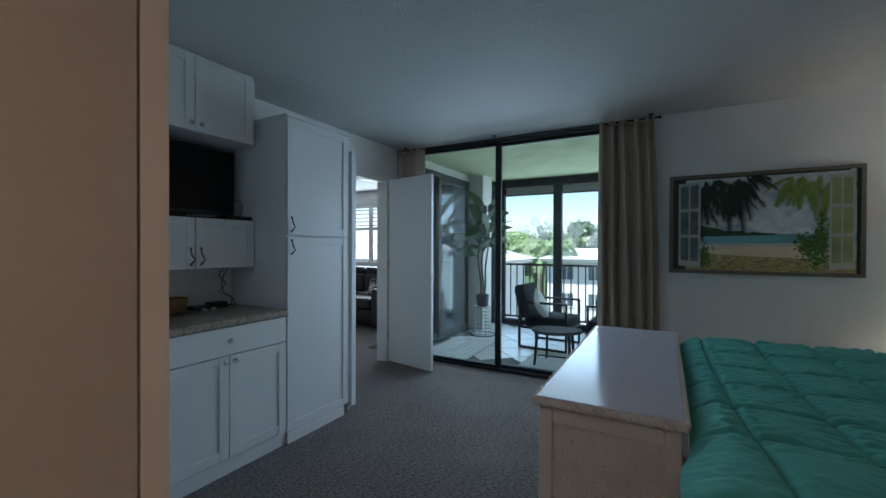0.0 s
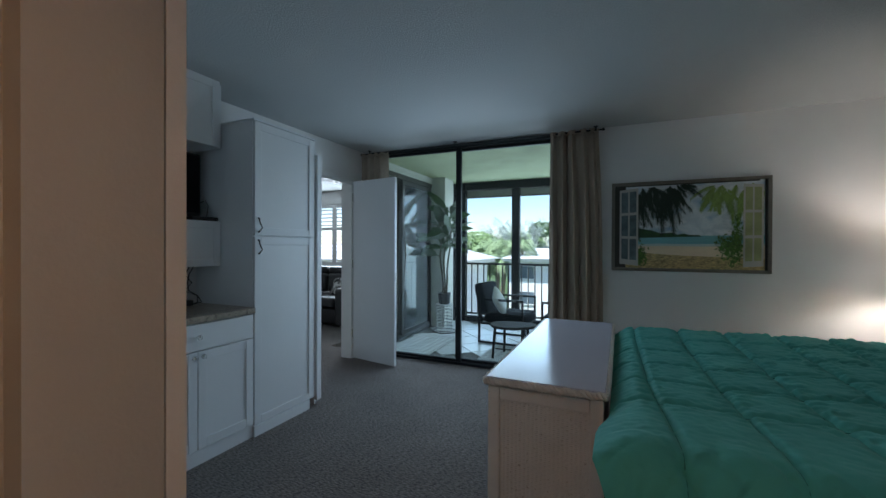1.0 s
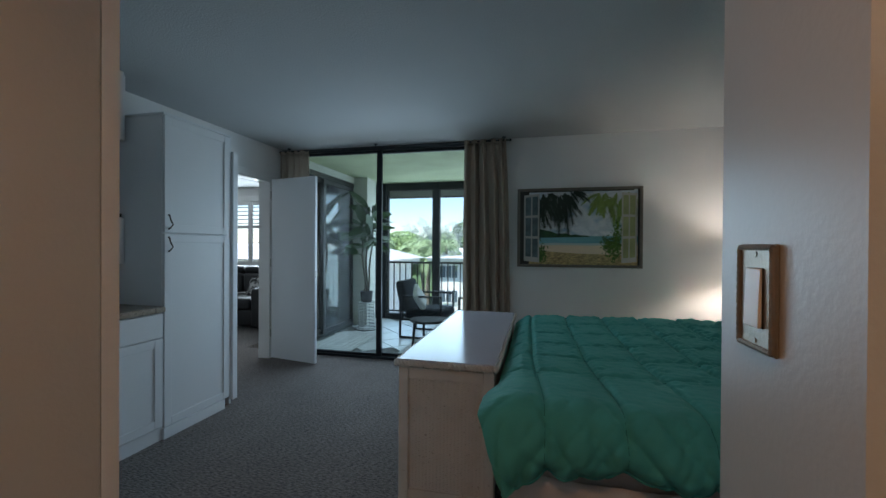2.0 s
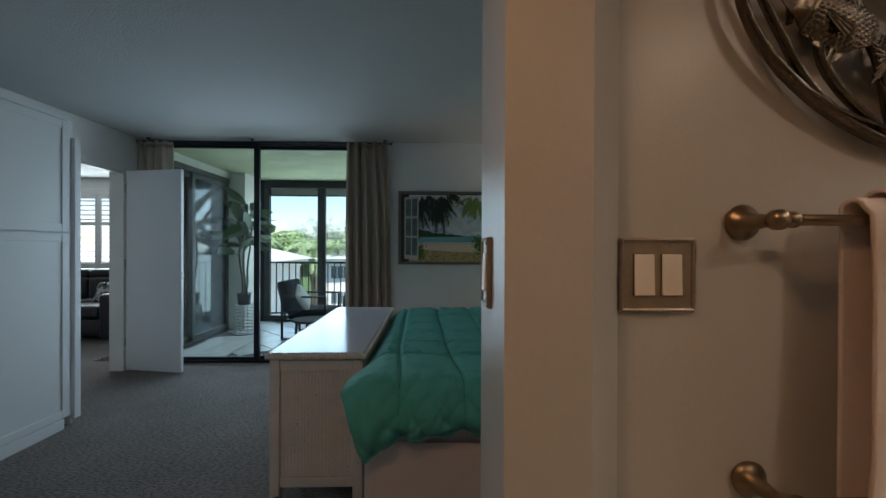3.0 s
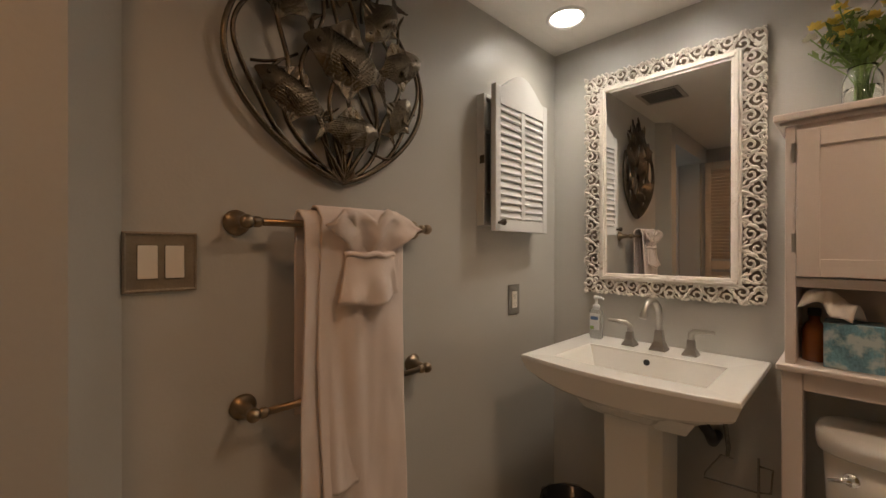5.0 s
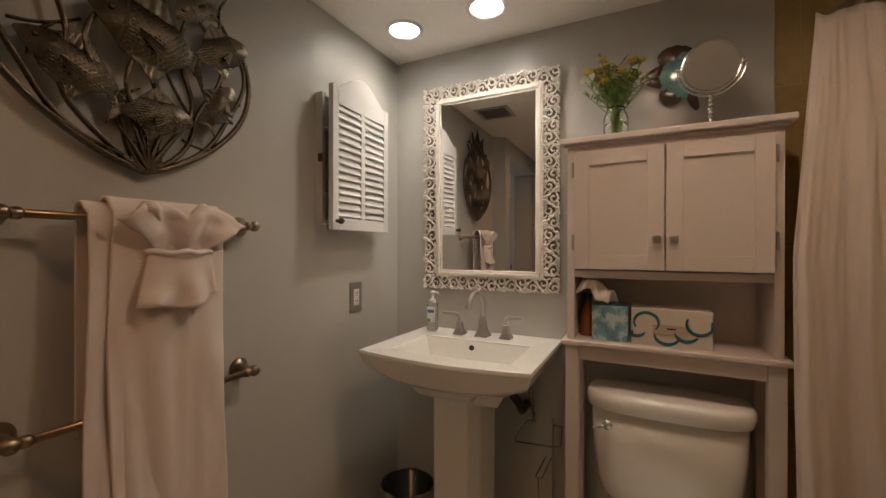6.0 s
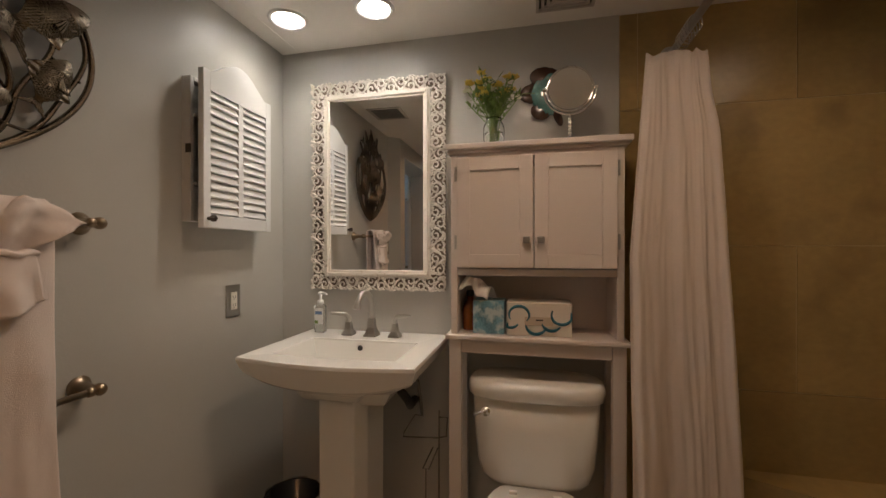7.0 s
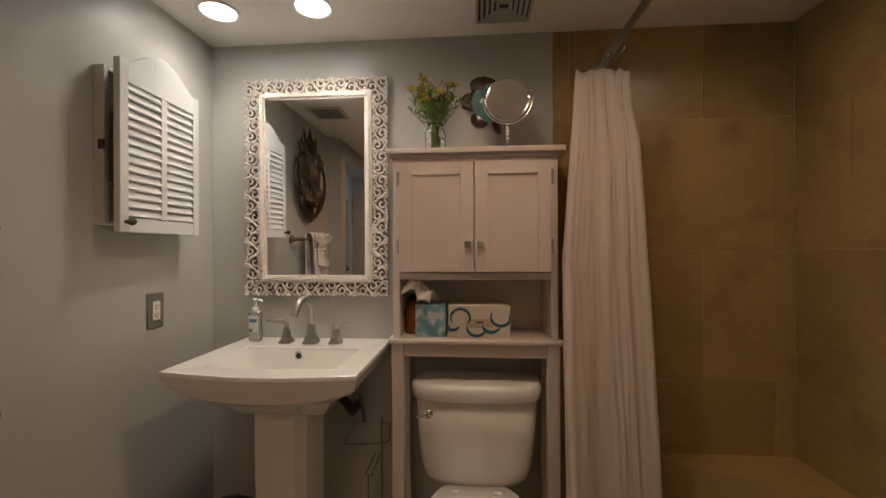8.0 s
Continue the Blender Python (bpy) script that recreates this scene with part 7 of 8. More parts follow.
solid("shower_bench", prism([(2.302, -1.66), (2.302, -2.302), (1.98, -2.302)], 0.0, 0.44), M["tile"], "triangular tiled corner bench in the shower", "bench", kind="structure")
# ---- under the basin ----
wb = thing("waste_bin", (2.10, -0.065, 0), "small black waste bin with a clear liner", "waste bin")
part("body", lathe([(0.085, 0.0), (0.092, 0.01), (0.108, 0.235), (0.112, 0.242), (0.104, 0.238), (0.088, 0.02), (0.01, 0.015)], (2.10, -0.065, 0.0), sides=28), M["bin"], wb, smooth=True)
part("liner", sheet(lambda u, v: (2.10 + (0.113 + 0.003 * math.sin(u * 75) + 0.003 * v) * math.cos(u * 2 * math.pi), -0.065 + (0.113 + 0.003 * math.sin(u * 75) + 0.003 * v) * math.sin(u * 2 * math.pi), 0.245 - 0.055 * v + 0.004 * math.sin(u * 31)), 90, 4), M["bag"], wb, "crumpled clear liner", True)
tp = thing("paper_stand", (2.2, -0.62, 0), "thin steel wire toilet paper stand", "paper holder")
TPX = 2.19
part("base_ring", ring_tube([(TPX + 0.07 * math.cos(a * math.pi / 12), -0.625 + 0.07 * math.sin(a * math.pi / 12), 0.004) for a in range(24)], 0.0035, 6, closed=True), M["wire"], tp, smooth=True)
part("post", cyl((TPX, -0.665, 0.004), (TPX, -0.665, 0.60), 0.0035, sides=8), M["wire"], tp)
part("post", cyl((TPX, -0.61, 0.004), (TPX, -0.61, 0.36), 0.003, sides=8), M["wire"], tp)
part("hook", ring_tube([(TPX, -0.665, 0.575), (TPX, -0.70, 0.575), (TPX, -0.695, 0.50), (TPX, -0.66, 0.49), (TPX - 0.02, -0.52, 0.49), (TPX - 0.02, -0.525, 0.51), (TPX, -0.565, 0.575), (TPX, -0.60, 0.575)], 0.003, 6), M["wire"], tp, smooth=True)
part("hook", ring_tube([(TPX, -0.64, 0.45), (TPX - 0.01, -0.60, 0.365), (TPX - 0.01, -0.625, 0.365), (TPX, -0.66, 0.45)], 0.003, 6), M["wire"], tp, smooth=True)

# ---- ceiling fittings, closet door ----
# the added, unseen lamps get the same fittings as the two over the basin
for cx, cy in CANS + UNSEEN_CANS:
    dl = thing("downlight", (cx, cy, BCEIL), "lit recessed ceiling downlight with a white trim", "light", group="recessed downlights")
    part("trim", lathe([(0.078, -0.001), (0.076, -0.007), (0.066, -0.010), (0.060, -0.004), (0.060, -0.001)], (cx, cy, BCEIL), sides=36, close=False), M["white_trim"], dl, smooth=True)
    part("lens", lathe([(0.060, -0.003), (0.060, -0.002)], (cx, cy, BCEIL), sides=32), M["lens_glow"], dl, "glowing lens")



def vent(name, x0, x1, y0, y1, rings, label):
    t = thing(name, ((x0 + x1) / 2, (y0 + y1) / 2, BCEIL), label, "air vent")
    part("duct", box((x0 + 0.004, y0 + 0.004, BCEIL - 0.003), (x1 - 0.004, y1 - 0.004, BCEIL - 0.0005)), M["vent_dark"], t)
    for k in range(rings):
        d0 = k * 0.5 / (rings + 0.5)
        d1 = d0 + 0.5 / (rings + 0.5) * 0.55
        ax, ay = (x1 - x0), (y1 - y0)
        o = (x0 + d0 * ax, x1 - d0 * ax, y0 + d0 * ay, y1 - d0 * ay)
        i_ = (x0 + d1 * ax, x1 - d1 * ax, y0 + d1 * ay, y1 - d1 * ay)
        z0, z1 = BCEIL - 0.014, BCEIL - 0.0035
        for lo, hi in (((o[0], o[2], z0), (i_[0], o[3], z1)), ((i_[1], o[2], z0), (o[1], o[3], z1)), ((i_[0], o[2], z0), (i_[1], i_[2], z1)), ((i_[0], i_[3], z0), (i_[1], o[3], z1))):
            part("vane", box(lo, hi, 0.001, 1), M["vent"], t)
    return t


vent("ceiling_vent", 1.985, 2.195, -1.255, -1.045, 5, "square ceiling diffuser with concentric vanes")
vt = thing("air_return", (1.30, -0.095, BCEIL), "long slatted ceiling air vent", "air vent")
part("duct", box((1.19, -0.195, BCEIL - 0.003), (1.41, 0.005, BCEIL - 0.0005)), M["vent_dark"], vt)
for a, b, c, d in ((1.18, 1.202, -0.21, 0.02), (1.398, 1.42, -0.21, 0.02), (1.2025, 1.3975, -0.21, -0.188), (1.2025, 1.3975, -0.002, 0.02)):
    part("frame", box((a, c, BCEIL - 0.010), (b, d, BCEIL - 0.0035), 0.001), M["vent"], vt)
for i in range(9):
    xx = 1.217 + i * 0.0205
    part("slat", box((xx - 0.004, -0.1875, BCEIL - 0.011), (xx + 0.004, -0.0025, BCEIL - 0.0045)), M["plate_grey"], vt)
cd = thing("closet_door", (WX, -0.6, 0), "stained louvered closet door in the passage", "door", kind="structure")
for k in range(2):
    y0, y1 = 0.05 - (k + 1) * 0.62, 0.05 - k * 0.62 - 0.004
    for a, b in ((y0, y0 + 0.05), (y1 - 0.05, y1)):
        part("stile", box((WX - 0.035, a, 0.015), (WX - 0.005, b, 2.03), 0.003), M["louver"], cd)
    for a, b in ((0.015, 0.13), (1.0, 1.08), (1.95, 2.03)):
        part("rail", box((WX - 0.0345, y0 + 0.05, a), (WX - 0.0055, y1 - 0.05, b), 0.003), M["louver"], cd)
    lm = finish("slat", box((-0.004, -(y1 - y0 - 0.10) / 2, -0.017), (0.004, (y1 - y0 - 0.10) / 2, 0.017), m=Matrix.Rotation(radians(38), 4, "Y")), M["louver"])
    for i in range(58):
        z = 0.15 + i * 0.0312
        if 0.985 < z < 1.095:
            continue
        s = new("slat", lm)
        s.parent = cd
        s.location = Vector((WX - 0.02, (y0 + y1) / 2, z)) - cd.location
# ---- balcony things ----
def lounge_chair(name, label):
    """A square-tube armchair facing +x round the origin, with cushions and slats."""
    t = thing(name, (0, 0, 0), label, "chair", group="balcony chairs")
    b = 0.014
    for y in (-0.31, 0.31):
        part("leg", box((-0.32, y - b, 0), (-0.292, y + b, 0.61), 0.002), M["black_metal"], t)
        part("leg", box((0.292, y - b, 0), (0.32, y + b, 0.61), 0.002), M["black_metal"], t)
        part("arm", box((-0.292, y - b, 0.584), (0.292, y + b, 0.612), 0.002), M["black_metal"], t)
        part("runner", box((-0.292, y - b, 0.0), (0.292, y + b, 0.026), 0.002), M["black_metal"], t)
    part("seat_frame", box((-0.292, -0.296, 0.25), (0.31, 0.296, 0.275), 0.003), M["black_metal"], t)
    part("cross_bar", box((0.292, -0.296, 0.25), (0.32, 0.296, 0.278), 0.002), M["black_metal"], t)
    part("seat_cushion", box((-0.24, -0.285, 0.276), (0.33, 0.285, 0.41), 0.035, 3), M["cushion"], t, "charcoal seat cushion", True)
    m = Matrix.Translation((-0.25, 0, 0.40)) @ Matrix.Rotation(radians(-14), 4, "Y")
    part("back_cushion", box((-0.06, -0.28, -0.02), (0.06, 0.28, 0.42), 0.035, 3, m=m), M["cushion"], t, "charcoal back cushion", True)
    for y in (-0.2, -0.07, 0.07, 0.2):
        part("slat", box((-0.085, y - 0.02, -0.13), (-0.068, y + 0.02, 0.36), 0.002, m=m), M["black_metal"], t)
    return t


chair = lounge_chair("armchair", "black metal balcony armchair with charcoal cushions and a pale pillow")
chair.matrix_world = pose(-1.35, 5.42, FZ, 0, 0, -4)
copy_thing(chair, pose(-0.50, 5.42, FZ, 0, 0, 178))


def cushion_shape(u, v):
    a, b = (u - 0.5) * 2, (v - 0.5) * 2
    k = (1 - a ** 4) * (1 - b ** 4)
    return a, b, 0.30 * k ** 0.5


bm = bmesh.new()
sheet(cushion_shape, 18, 18, 0, bm)
sheet(lambda u, v: (cushion_shape(1 - u, v)[0], cushion_shape(u, v)[1], -cushion_shape(u, v)[2]), 18, 18, 0, bm)
bm.transform(Matrix.Translation((-1.425, 5.26, 0.545)) @ Matrix.Rotation(radians(66), 4, "Y") @ Matrix.Rotation(radians(30), 4, "Z") @ Matrix.Scale(0.165, 4))
solid("throw_pillow", bm, M["pillow"], "pale patterned throw pillow on the balcony armchair", "pillow", smooth=True)
tb = thing("side_table", (-1.06, 4.56, FZ), "low balcony table with an uneven grey wooden top", "table")
org = []
for i in range(28):
    a = 2 * math.pi * i / 28
    r = 1 + 0.10 * math.sin(2 * a + 0.5) + 0.07 * math.sin(3 * a)
    org.append((-1.07 + 0.255 * r * math.cos(a), 4.56 + 0.22 * r * math.sin(a)))
bm = prism(org, 0.345, 0.375)
part("tabletop", bm, M["table_wood"], tb)
for lx, ly in ((-1.24, 4.42), (-0.90, 4.44), (-1.20, 4.70), (-0.92, 4.70)):
    part("leg", cyl((lx + (lx + 1.07) * 0.12, ly + (ly - 4.56) * 0.25, FZ), (lx, ly, 0.344), 0.013, 0.018, 10), M["black_metal"], tb)
part("stretcher", cyl((-1.235, 4.42, 0.10), (-0.905, 4.44, 0.10), 0.008, sides=8), M["black_metal"], tb)


def rug(name, x0, x1, y0, y1, label):
    t = thing(name, ((x0 + x1) / 2, (y0 + y1) / 2, FZ), label, "rug")
    part("field", box((x0, y0, FZ + 0.001), (x1, y1, FZ + 0.008), 0.002), M["rug"], t)
    for d in (0.05, 0.13, 0.21):
        for a in (x0 + d, x1 - d - 0.035):
            part("stripe", box((a, y0 + d, FZ + 0.0085), (a + 0.035, y1 - d, FZ + 0.0105)), M["rug_light"], t)
        for b in (y0 + d, y1 - d - 0.035):
            part("stripe", box((x0 + d + 0.0355, b, FZ + 0.0085), (x1 - d - 0.0355, b + 0.035, FZ + 0.0104)), M["rug_light"], t)


rug("rug", -2.66, -2.02, 4.20, 5.30, "grey and white striped rug by the living room door")
rug("rug", -1.42, -0.62, 4.30, 4.98, "grey and white striped rug under the low table")
# plant on a wire stand
PXc, PYc = -2.40, 5.58
ws = thing("plant_stand", (PXc, PYc, FZ), "white enamelled wire plant stand", "plant stand")
for k in range(8):
    z = FZ + 0.02 + k * 0.05
    part("hoop", ring_tube([(PXc + 0.125 * math.cos(a * math.pi / 12), PYc + 0.125 * math.sin(a * math.pi / 12), z) for a in range(24)], 0.006, 6, closed=True), M["white_metal"], ws, smooth=True)
for k in range(8):
    a = k * math.pi / 4
    part("upright", cyl((PXc + 0.125 * math.cos(a), PYc + 0.125 * math.sin(a), FZ), (PXc + 0.125 * math.cos(a), PYc + 0.125 * math.sin(a), 0.40), 0.005, sides=6), M["white_metal"], ws)
part("tray", lathe([(0.13, 0.40), (0.13, 0.408), (0.001, 0.408)], (PXc, PYc, 0), sides=24), M["white_metal"], ws)
part("foot_ring", ring_tube([(PXc + 0.19 * math.cos(a * math.pi / 14), PYc + 0.19 * math.sin(a * math.pi / 14), FZ + 0.007) for a in range(28)], 0.006, 6, closed=True), M["black_metal"], ws, "dark foot ring", True)
pl = thing("potted_plant", (PXc, PYc, 0.409), "tall broad-leaved green plant with thin trunks in a dark pot", "plant")
part("pot", lathe([(0.075, 0.0), (0.085, 0.01), (0.10, 0.16), (0.105, 0.17), (0.095, 0.17), (0.08, 0.03), (0.01, 0.02)], (PXc, PYc, 0.409)), M["pot"], pl, smooth=True)
part("soil", lathe([(0.09, 0.14), (0.001, 0.15)], (PXc, PYc, 0.409), sides=16), M["soil"], pl)
rl = random.Random(9)
tops = []
for k, (dx, dy) in enumerate(((-0.045, 0.0), (0.02, -0.03), (0.045, 0.03))):
    pts = [(PXc + dx * 0.5, PYc + dy * 0.5, 0.55)]
    for i in range(1, 7):
        pts.append((PXc + dx * (0.7 + 0.16 * i) + 0.018 * math.sin(i * 1.3 + k), PYc + dy * (0.8 + 0.2 * i), 0.55 + i * (0.155 + 0.018 * k)))
    part("trunk", ring_tube(pts, [0.017, 0.016, 0.015, 0.014, 0.013, 0.012, 0.010], 8), M["stem"], pl, smooth=True)
    tops.append(Vector(pts[-1]))


def leaf(base, yaw, rise, length, width, sag):
    d = Vector((math.cos(yaw), math.sin(yaw), 0))
    roll = rl.uniform(-1.0, 1.0)
    s = Vector((-math.sin(yaw), math.cos(yaw), 0)) * math.cos(roll) + Vector((0, 0, 1)) * math.sin(roll)
    def f(u, v):
        t = u
        w = width * math.sin(math.pi * min(1, 0.04 + 0.96 * t) ** 0.75) ** 0.8
        c = (v - 0.5) * 2
        return base + d * (0.10 + length * t) * 0.92 + Vector((0, 0, rise * (0.10 + length * t) - sag * t * t + 0.10 * abs(c) * w)) + s * (c * w * (1 - 0.05 * math.sin(t * 26)))
    bm = sheet(f, 16, 6)
    st = ring_tube([base - Vector((0, 0, 0.03)), base + d * 0.06 + Vector((0, 0, rise * 0.07)), base + d * 0.11 + Vector((0, 0, rise * 0.11))], [0.007, 0.006, 0.005], 6)
    merge(bm, st)
    part("leaf", bm, M["leaf"], pl, smooth=True)


for i in range(46):
    base = tops[i % 3] + Vector((0, 0, rl.uniform(-0.34, 0.16)))
    yaw = i * 2.39996 + rl.uniform(-0.3, 0.3)
    leaf(base, yaw, rl.uniform(-0.35, 0.75), rl.uniform(0.30, 0.44), rl.uniform(0.050, 0.085), rl.uniform(0.0, 0.14))
for i in range(5):
    leaf(tops[i % 3] + Vector((0, 0, 0.03)), rl.uniform(0, 6.28), rl.uniform(0.9, 1.5), rl.uniform(0.24, 0.32), rl.uniform(0.05, 0.075), 0.04)

# ---- living room ----
sofa = thing("sofa", (-4.0, 5.3, 0), "black leather sofa with padded back and wide arm", "sofa")
part("arm", box((-4.02, 4.92, 0.03), (-3.70, 5.95, 0.64), 0.06, 4), M["black_leather"], sofa, smooth=True)
part("base", box((-6.2, 4.98, 0.05), (-4.03, 5.95, 0.30), 0.03, 3), M["black_leather"], sofa, smooth=True)
for k in range(3):
    x1 = -4.03 - k * 0.70
    part("seat_cushion", box((x1 - 0.69, 4.93, 0.305), (x1 - 0.01, 5.60, 0.48), 0.05, 4), M["black_leather"], sofa, smooth=True)
    part("back_cushion", box((x1 - 0.69, 5.60, 0.47), (x1 - 0.01, 5.88, 0.82), 0.07, 4), M["black_leather"], sofa, smooth=True)
    part("headrest", box((x1 - 0.69, 5.64, 0.80), (x1 - 0.01, 5.90, 0.93), 0.05, 4), M["black_leather"], sofa, smooth=True)
bm = bmesh.new()
sheet(cushion_shape, 14, 14, 0, bm)
sheet(lambda u, v: (cushion_shape(1 - u, v)[0], cushion_shape(u, v)[1], -cushion_shape(u, v)[2]), 14, 14, 0, bm)
bm.transform(Matrix.Translation((-4.28, 5.42, 0.60)) @ Matrix.Rotation(radians(60), 4, "X") @ Matrix.Scale(0.17, 4))
solid("throw_pillow", bm, M["patterned_pillow"], "black and white patterned pillow on the sofa", "pillow", smooth=True)


def shutter(x0, x1, z0, z1):
    """A plantation shutter panel: stiles, three rails and tilted louvers."""
    t = thing("shutter", ((x0 + x1) / 2, 6.48, z0), "white plantation shutter panel with open louvers", "shutter", group="living room shutters")
    y0, y1 = 6.462, 6.492
    for a, b in ((x0, x0 + 0.045), (x1 - 0.045, x1)):
        part("stile", box((a, y0, z0), (b, y1, z1), 0.003), M["white_trim"], t)
    mz = z0 + (z1 - z0) * 0.60
    for a, b in ((z0, z0 + 0.07), (mz - 0.03, mz + 0.03), (z1 - 0.07, z1)):
        part("rail", box((x0 + 0.045, y0 + 0.0005, a), (x1 - 0.045, y1 - 0.0005, b), 0.003), M["white_trim"], t)
    wl = x1 - x0 - 0.092
    for seg0, seg1, tilt in ((z0 + 0.07, mz - 0.03, 2), (mz + 0.03, z1 - 0.07, 24)):
        lm = finish("louver", box((-wl / 2, -0.028, -0.0035), (wl / 2, 0.028, 0.0035), 0.002, 1, m=Matrix.Rotation(radians(tilt), 4, "X")), M["white_trim"])
        n = int((seg1 - seg0) / 0.074)
        for i in range(n):
            s = new("louver", lm)
            s.parent = t
            s.location = Vector(((x0 + x1) / 2, 6.477, seg0 + (i + 0.5) * (seg1 - seg0) / n)) - t.location


for k in range(5):
    wdt = (WX1 - WX0 - 0.10) / 5
    shutter(WX0 + 0.05 + k * wdt + 0.003, WX0 + 0.05 + (k + 1) * wdt - 0.003, WZ0 + 0.05, WZ1 - 0.05)
fr = thing("window_5", ((WX0 + WX1) / 2, 6.5, WZ0), "white frame of the living room window", "window frame", kind="structure")
for lo, hi in (((WX0 - 0.05, 6.455, WZ0 - 0.05), (WX1 + 0.05, 6.499, WZ0 + 0.048)), ((WX0 - 0.05, 6.455, WZ1 - 0.048), (WX1 + 0.05, 6.499, WZ1 + 0.05)), ((WX0 - 0.05, 6.4555, WZ0 + 0.0485), (WX0 + 0.05, 6.4985, WZ1 - 0.0485)), ((WX1 - 0.05, 6.4555, WZ0 + 0.0485), (WX1 + 0.05, 6.4985, WZ1 - 0.0485))):
    part("frame", box(lo, hi, 0.003), M["white_trim"], fr)
# ---- outdoors: houses and trees ----
def apartment(at, turn, bays, floors, depth, label, bay=3.4, rise=2.75, roof_h=1.4, rails=True):
    """A white apartment block, its front along x facing -y, ground at z 0."""
    t = thing("apartment_building", (0, 0, 0), label, "building")
    wd, ht = bays * bay, floors * rise
    part("wall", box((0, 0.0, 0), (wd, depth, ht)), M["stucco"], t)
    part("cornice", box((-0.5, -1.2, ht), (wd + 0.5, depth + 0.5, ht + 0.30), 0.02), M["stucco"], t)
    bm = bmesh.new()
    v = [bm.verts.new(p) for p in ((-0.8, -1.5, ht + 0.302), (wd + 0.8, -1.5, ht + 0.302), (wd + 0.8, depth + 0.8, ht + 0.302), (-0.8, depth + 0.8, ht + 0.302), (roof_h * 2, depth / 2, ht + 0.3 + roof_h), (wd - roof_h * 2, depth / 2, ht + 0.3 + roof_h))]
    for f in ((0, 1, 5, 4), (1, 2, 5), (2, 3, 4, 5), (3, 0, 4), (3, 2, 1, 0)):
        bm.faces.new([v[i] for i in f])
    part("roof", bm, M["roof"], t, "white hipped roof")
    wm = finish("window", box((-0.95, -0.04, -0.65), (0.95, 0.04, 0.65)), M["far_glass"])
    pm = finish("pane", box((-0.03, -0.02, -0.65), (0.03, 0.02, 0.65)), M["stucco"])
    sm = finish("sill", box((-1.05, -0.10, -0.05), (1.05, 0.03, 0.05)), M["stucco"])
    for f in range(floors):
        for b in range(bays):
            w = new("window", wm)
            w.parent = t
            w.location = (b * bay + bay / 2, -0.03, f * rise + 1.55)
            for dx in (-0.32, 0.32):
                p = new("glazing_bar", pm)
                p.parent = w
                p.location = (dx, -0.05, 0)
            s = new("sill", sm)
            s.parent = w
            s.location = (0, -0.03, -0.70)
        if rails and f:
            part("balcony", box((0, -1.1, f * rise - 0.12), (wd, -0.001, f * rise)), M["stucco"], t)
            part("balcony_rail", box((0, -1.1, f * rise + 0.001), (wd, -1.04, f * rise + 0.95)), M["stucco"], t)
    for b in range(bays + 1):
        if rails:
            part("pillar", box((b * bay - 0.12, -1.12, 0), (b * bay + 0.12, -0.9, ht - 0.001)), M["stucco"], t)
    t.matrix_world = pose(*at, 0, 0, turn)
    return t


apartment((-43.6, 23.6, GZ - 0.15), 0, 10, 3, 7, "white three-storey apartment building with balconies and a pale roof", roof_h=1.1)
apartment((-11.0, 43.0, GZ - 0.5), 4, 5, 3, 11, "white apartment building with window rows and a white roof", rails=False, roof_h=1.1)
apartment((-46.0, 62.0, GZ), -6, 6, 2, 10, "low white building far behind the palms", rails=False)


def clumps(bm, center, radius, count, size, rnd, squash=0.75):
    """Leaf clumps: small bent quads scattered in a lumpy volume."""
    lumps = [(Vector((rnd.gauss(0, 0.55), rnd.gauss(0, 0.55), rnd.gauss(0, 0.45))), rnd.uniform(0.3, 0.55)) for _ in range(9)]
    verts, faces = [], []
    for i in range(count):
        c, r = lumps[i % 9]
        d = Vector((rnd.gauss(0, 1), rnd.gauss(0, 1), rnd.gauss(0, 1))).normalized()
        p = Vector(center) + Vector(((c.x + d.x * r) * radius, (c.y + d.y * r) * radius, (c.z + d.z * r) * radius * squash))
        a = Vector((rnd.gauss(0, 1), rnd.gauss(0, 1), rnd.gauss(0, 0.6))).normalized()
        b = a.orthogonal().normalized()
        s = size * rnd.uniform(0.6, 1.3)
        k = len(verts)
        verts += [p + a * s, p + b * s * 0.5, p - a * s, p - b * s * 0.5]
        faces.append((k, k + 1, k + 2, k + 3))
    return verts, faces


def leafy(name, verts, faces, material, parent):
    me = bpy.data.meshes.new(name)
    me.from_pydata([tuple(v) for v in verts], [], faces)
    me.materials.append(material)
    ob = new(name, me)
    ob.parent = parent
    return ob


def broad_tree(seed, h, spread):
    r = random.Random(seed)
    t = thing("tree", (0, 0, 0), "broad green leafy tree behind the parking ground", "tree")
    part("trunk", ring_tube([(0, 0, 0), (0.1, 0.05, h * 0.3), (-0.05, 0.1, h * 0.55), (0.1, 0, h * 0.8)], [0.26, 0.20, 0.15, 0.06], 8), M["bark"], t)
    for k in range(4):
        a = k * 1.57 + r.random()
        part("limb", ring_tube([(0, 0, h * 0.42), (math.cos(a) * spread * 0.3, math.sin(a) * spread * 0.3, h * 0.6), (math.cos(a) * spread * 0.55, math.sin(a) * spread * 0.55, h * 0.75)], [0.12, 0.08, 0.03], 6), M["bark"], t)
    v, f = clumps(None, (0, 0, h * 0.70), spread, 5200, 0.36, r, 0.62)
    leafy("crown", v, f, M["foliage"], t)
    return t


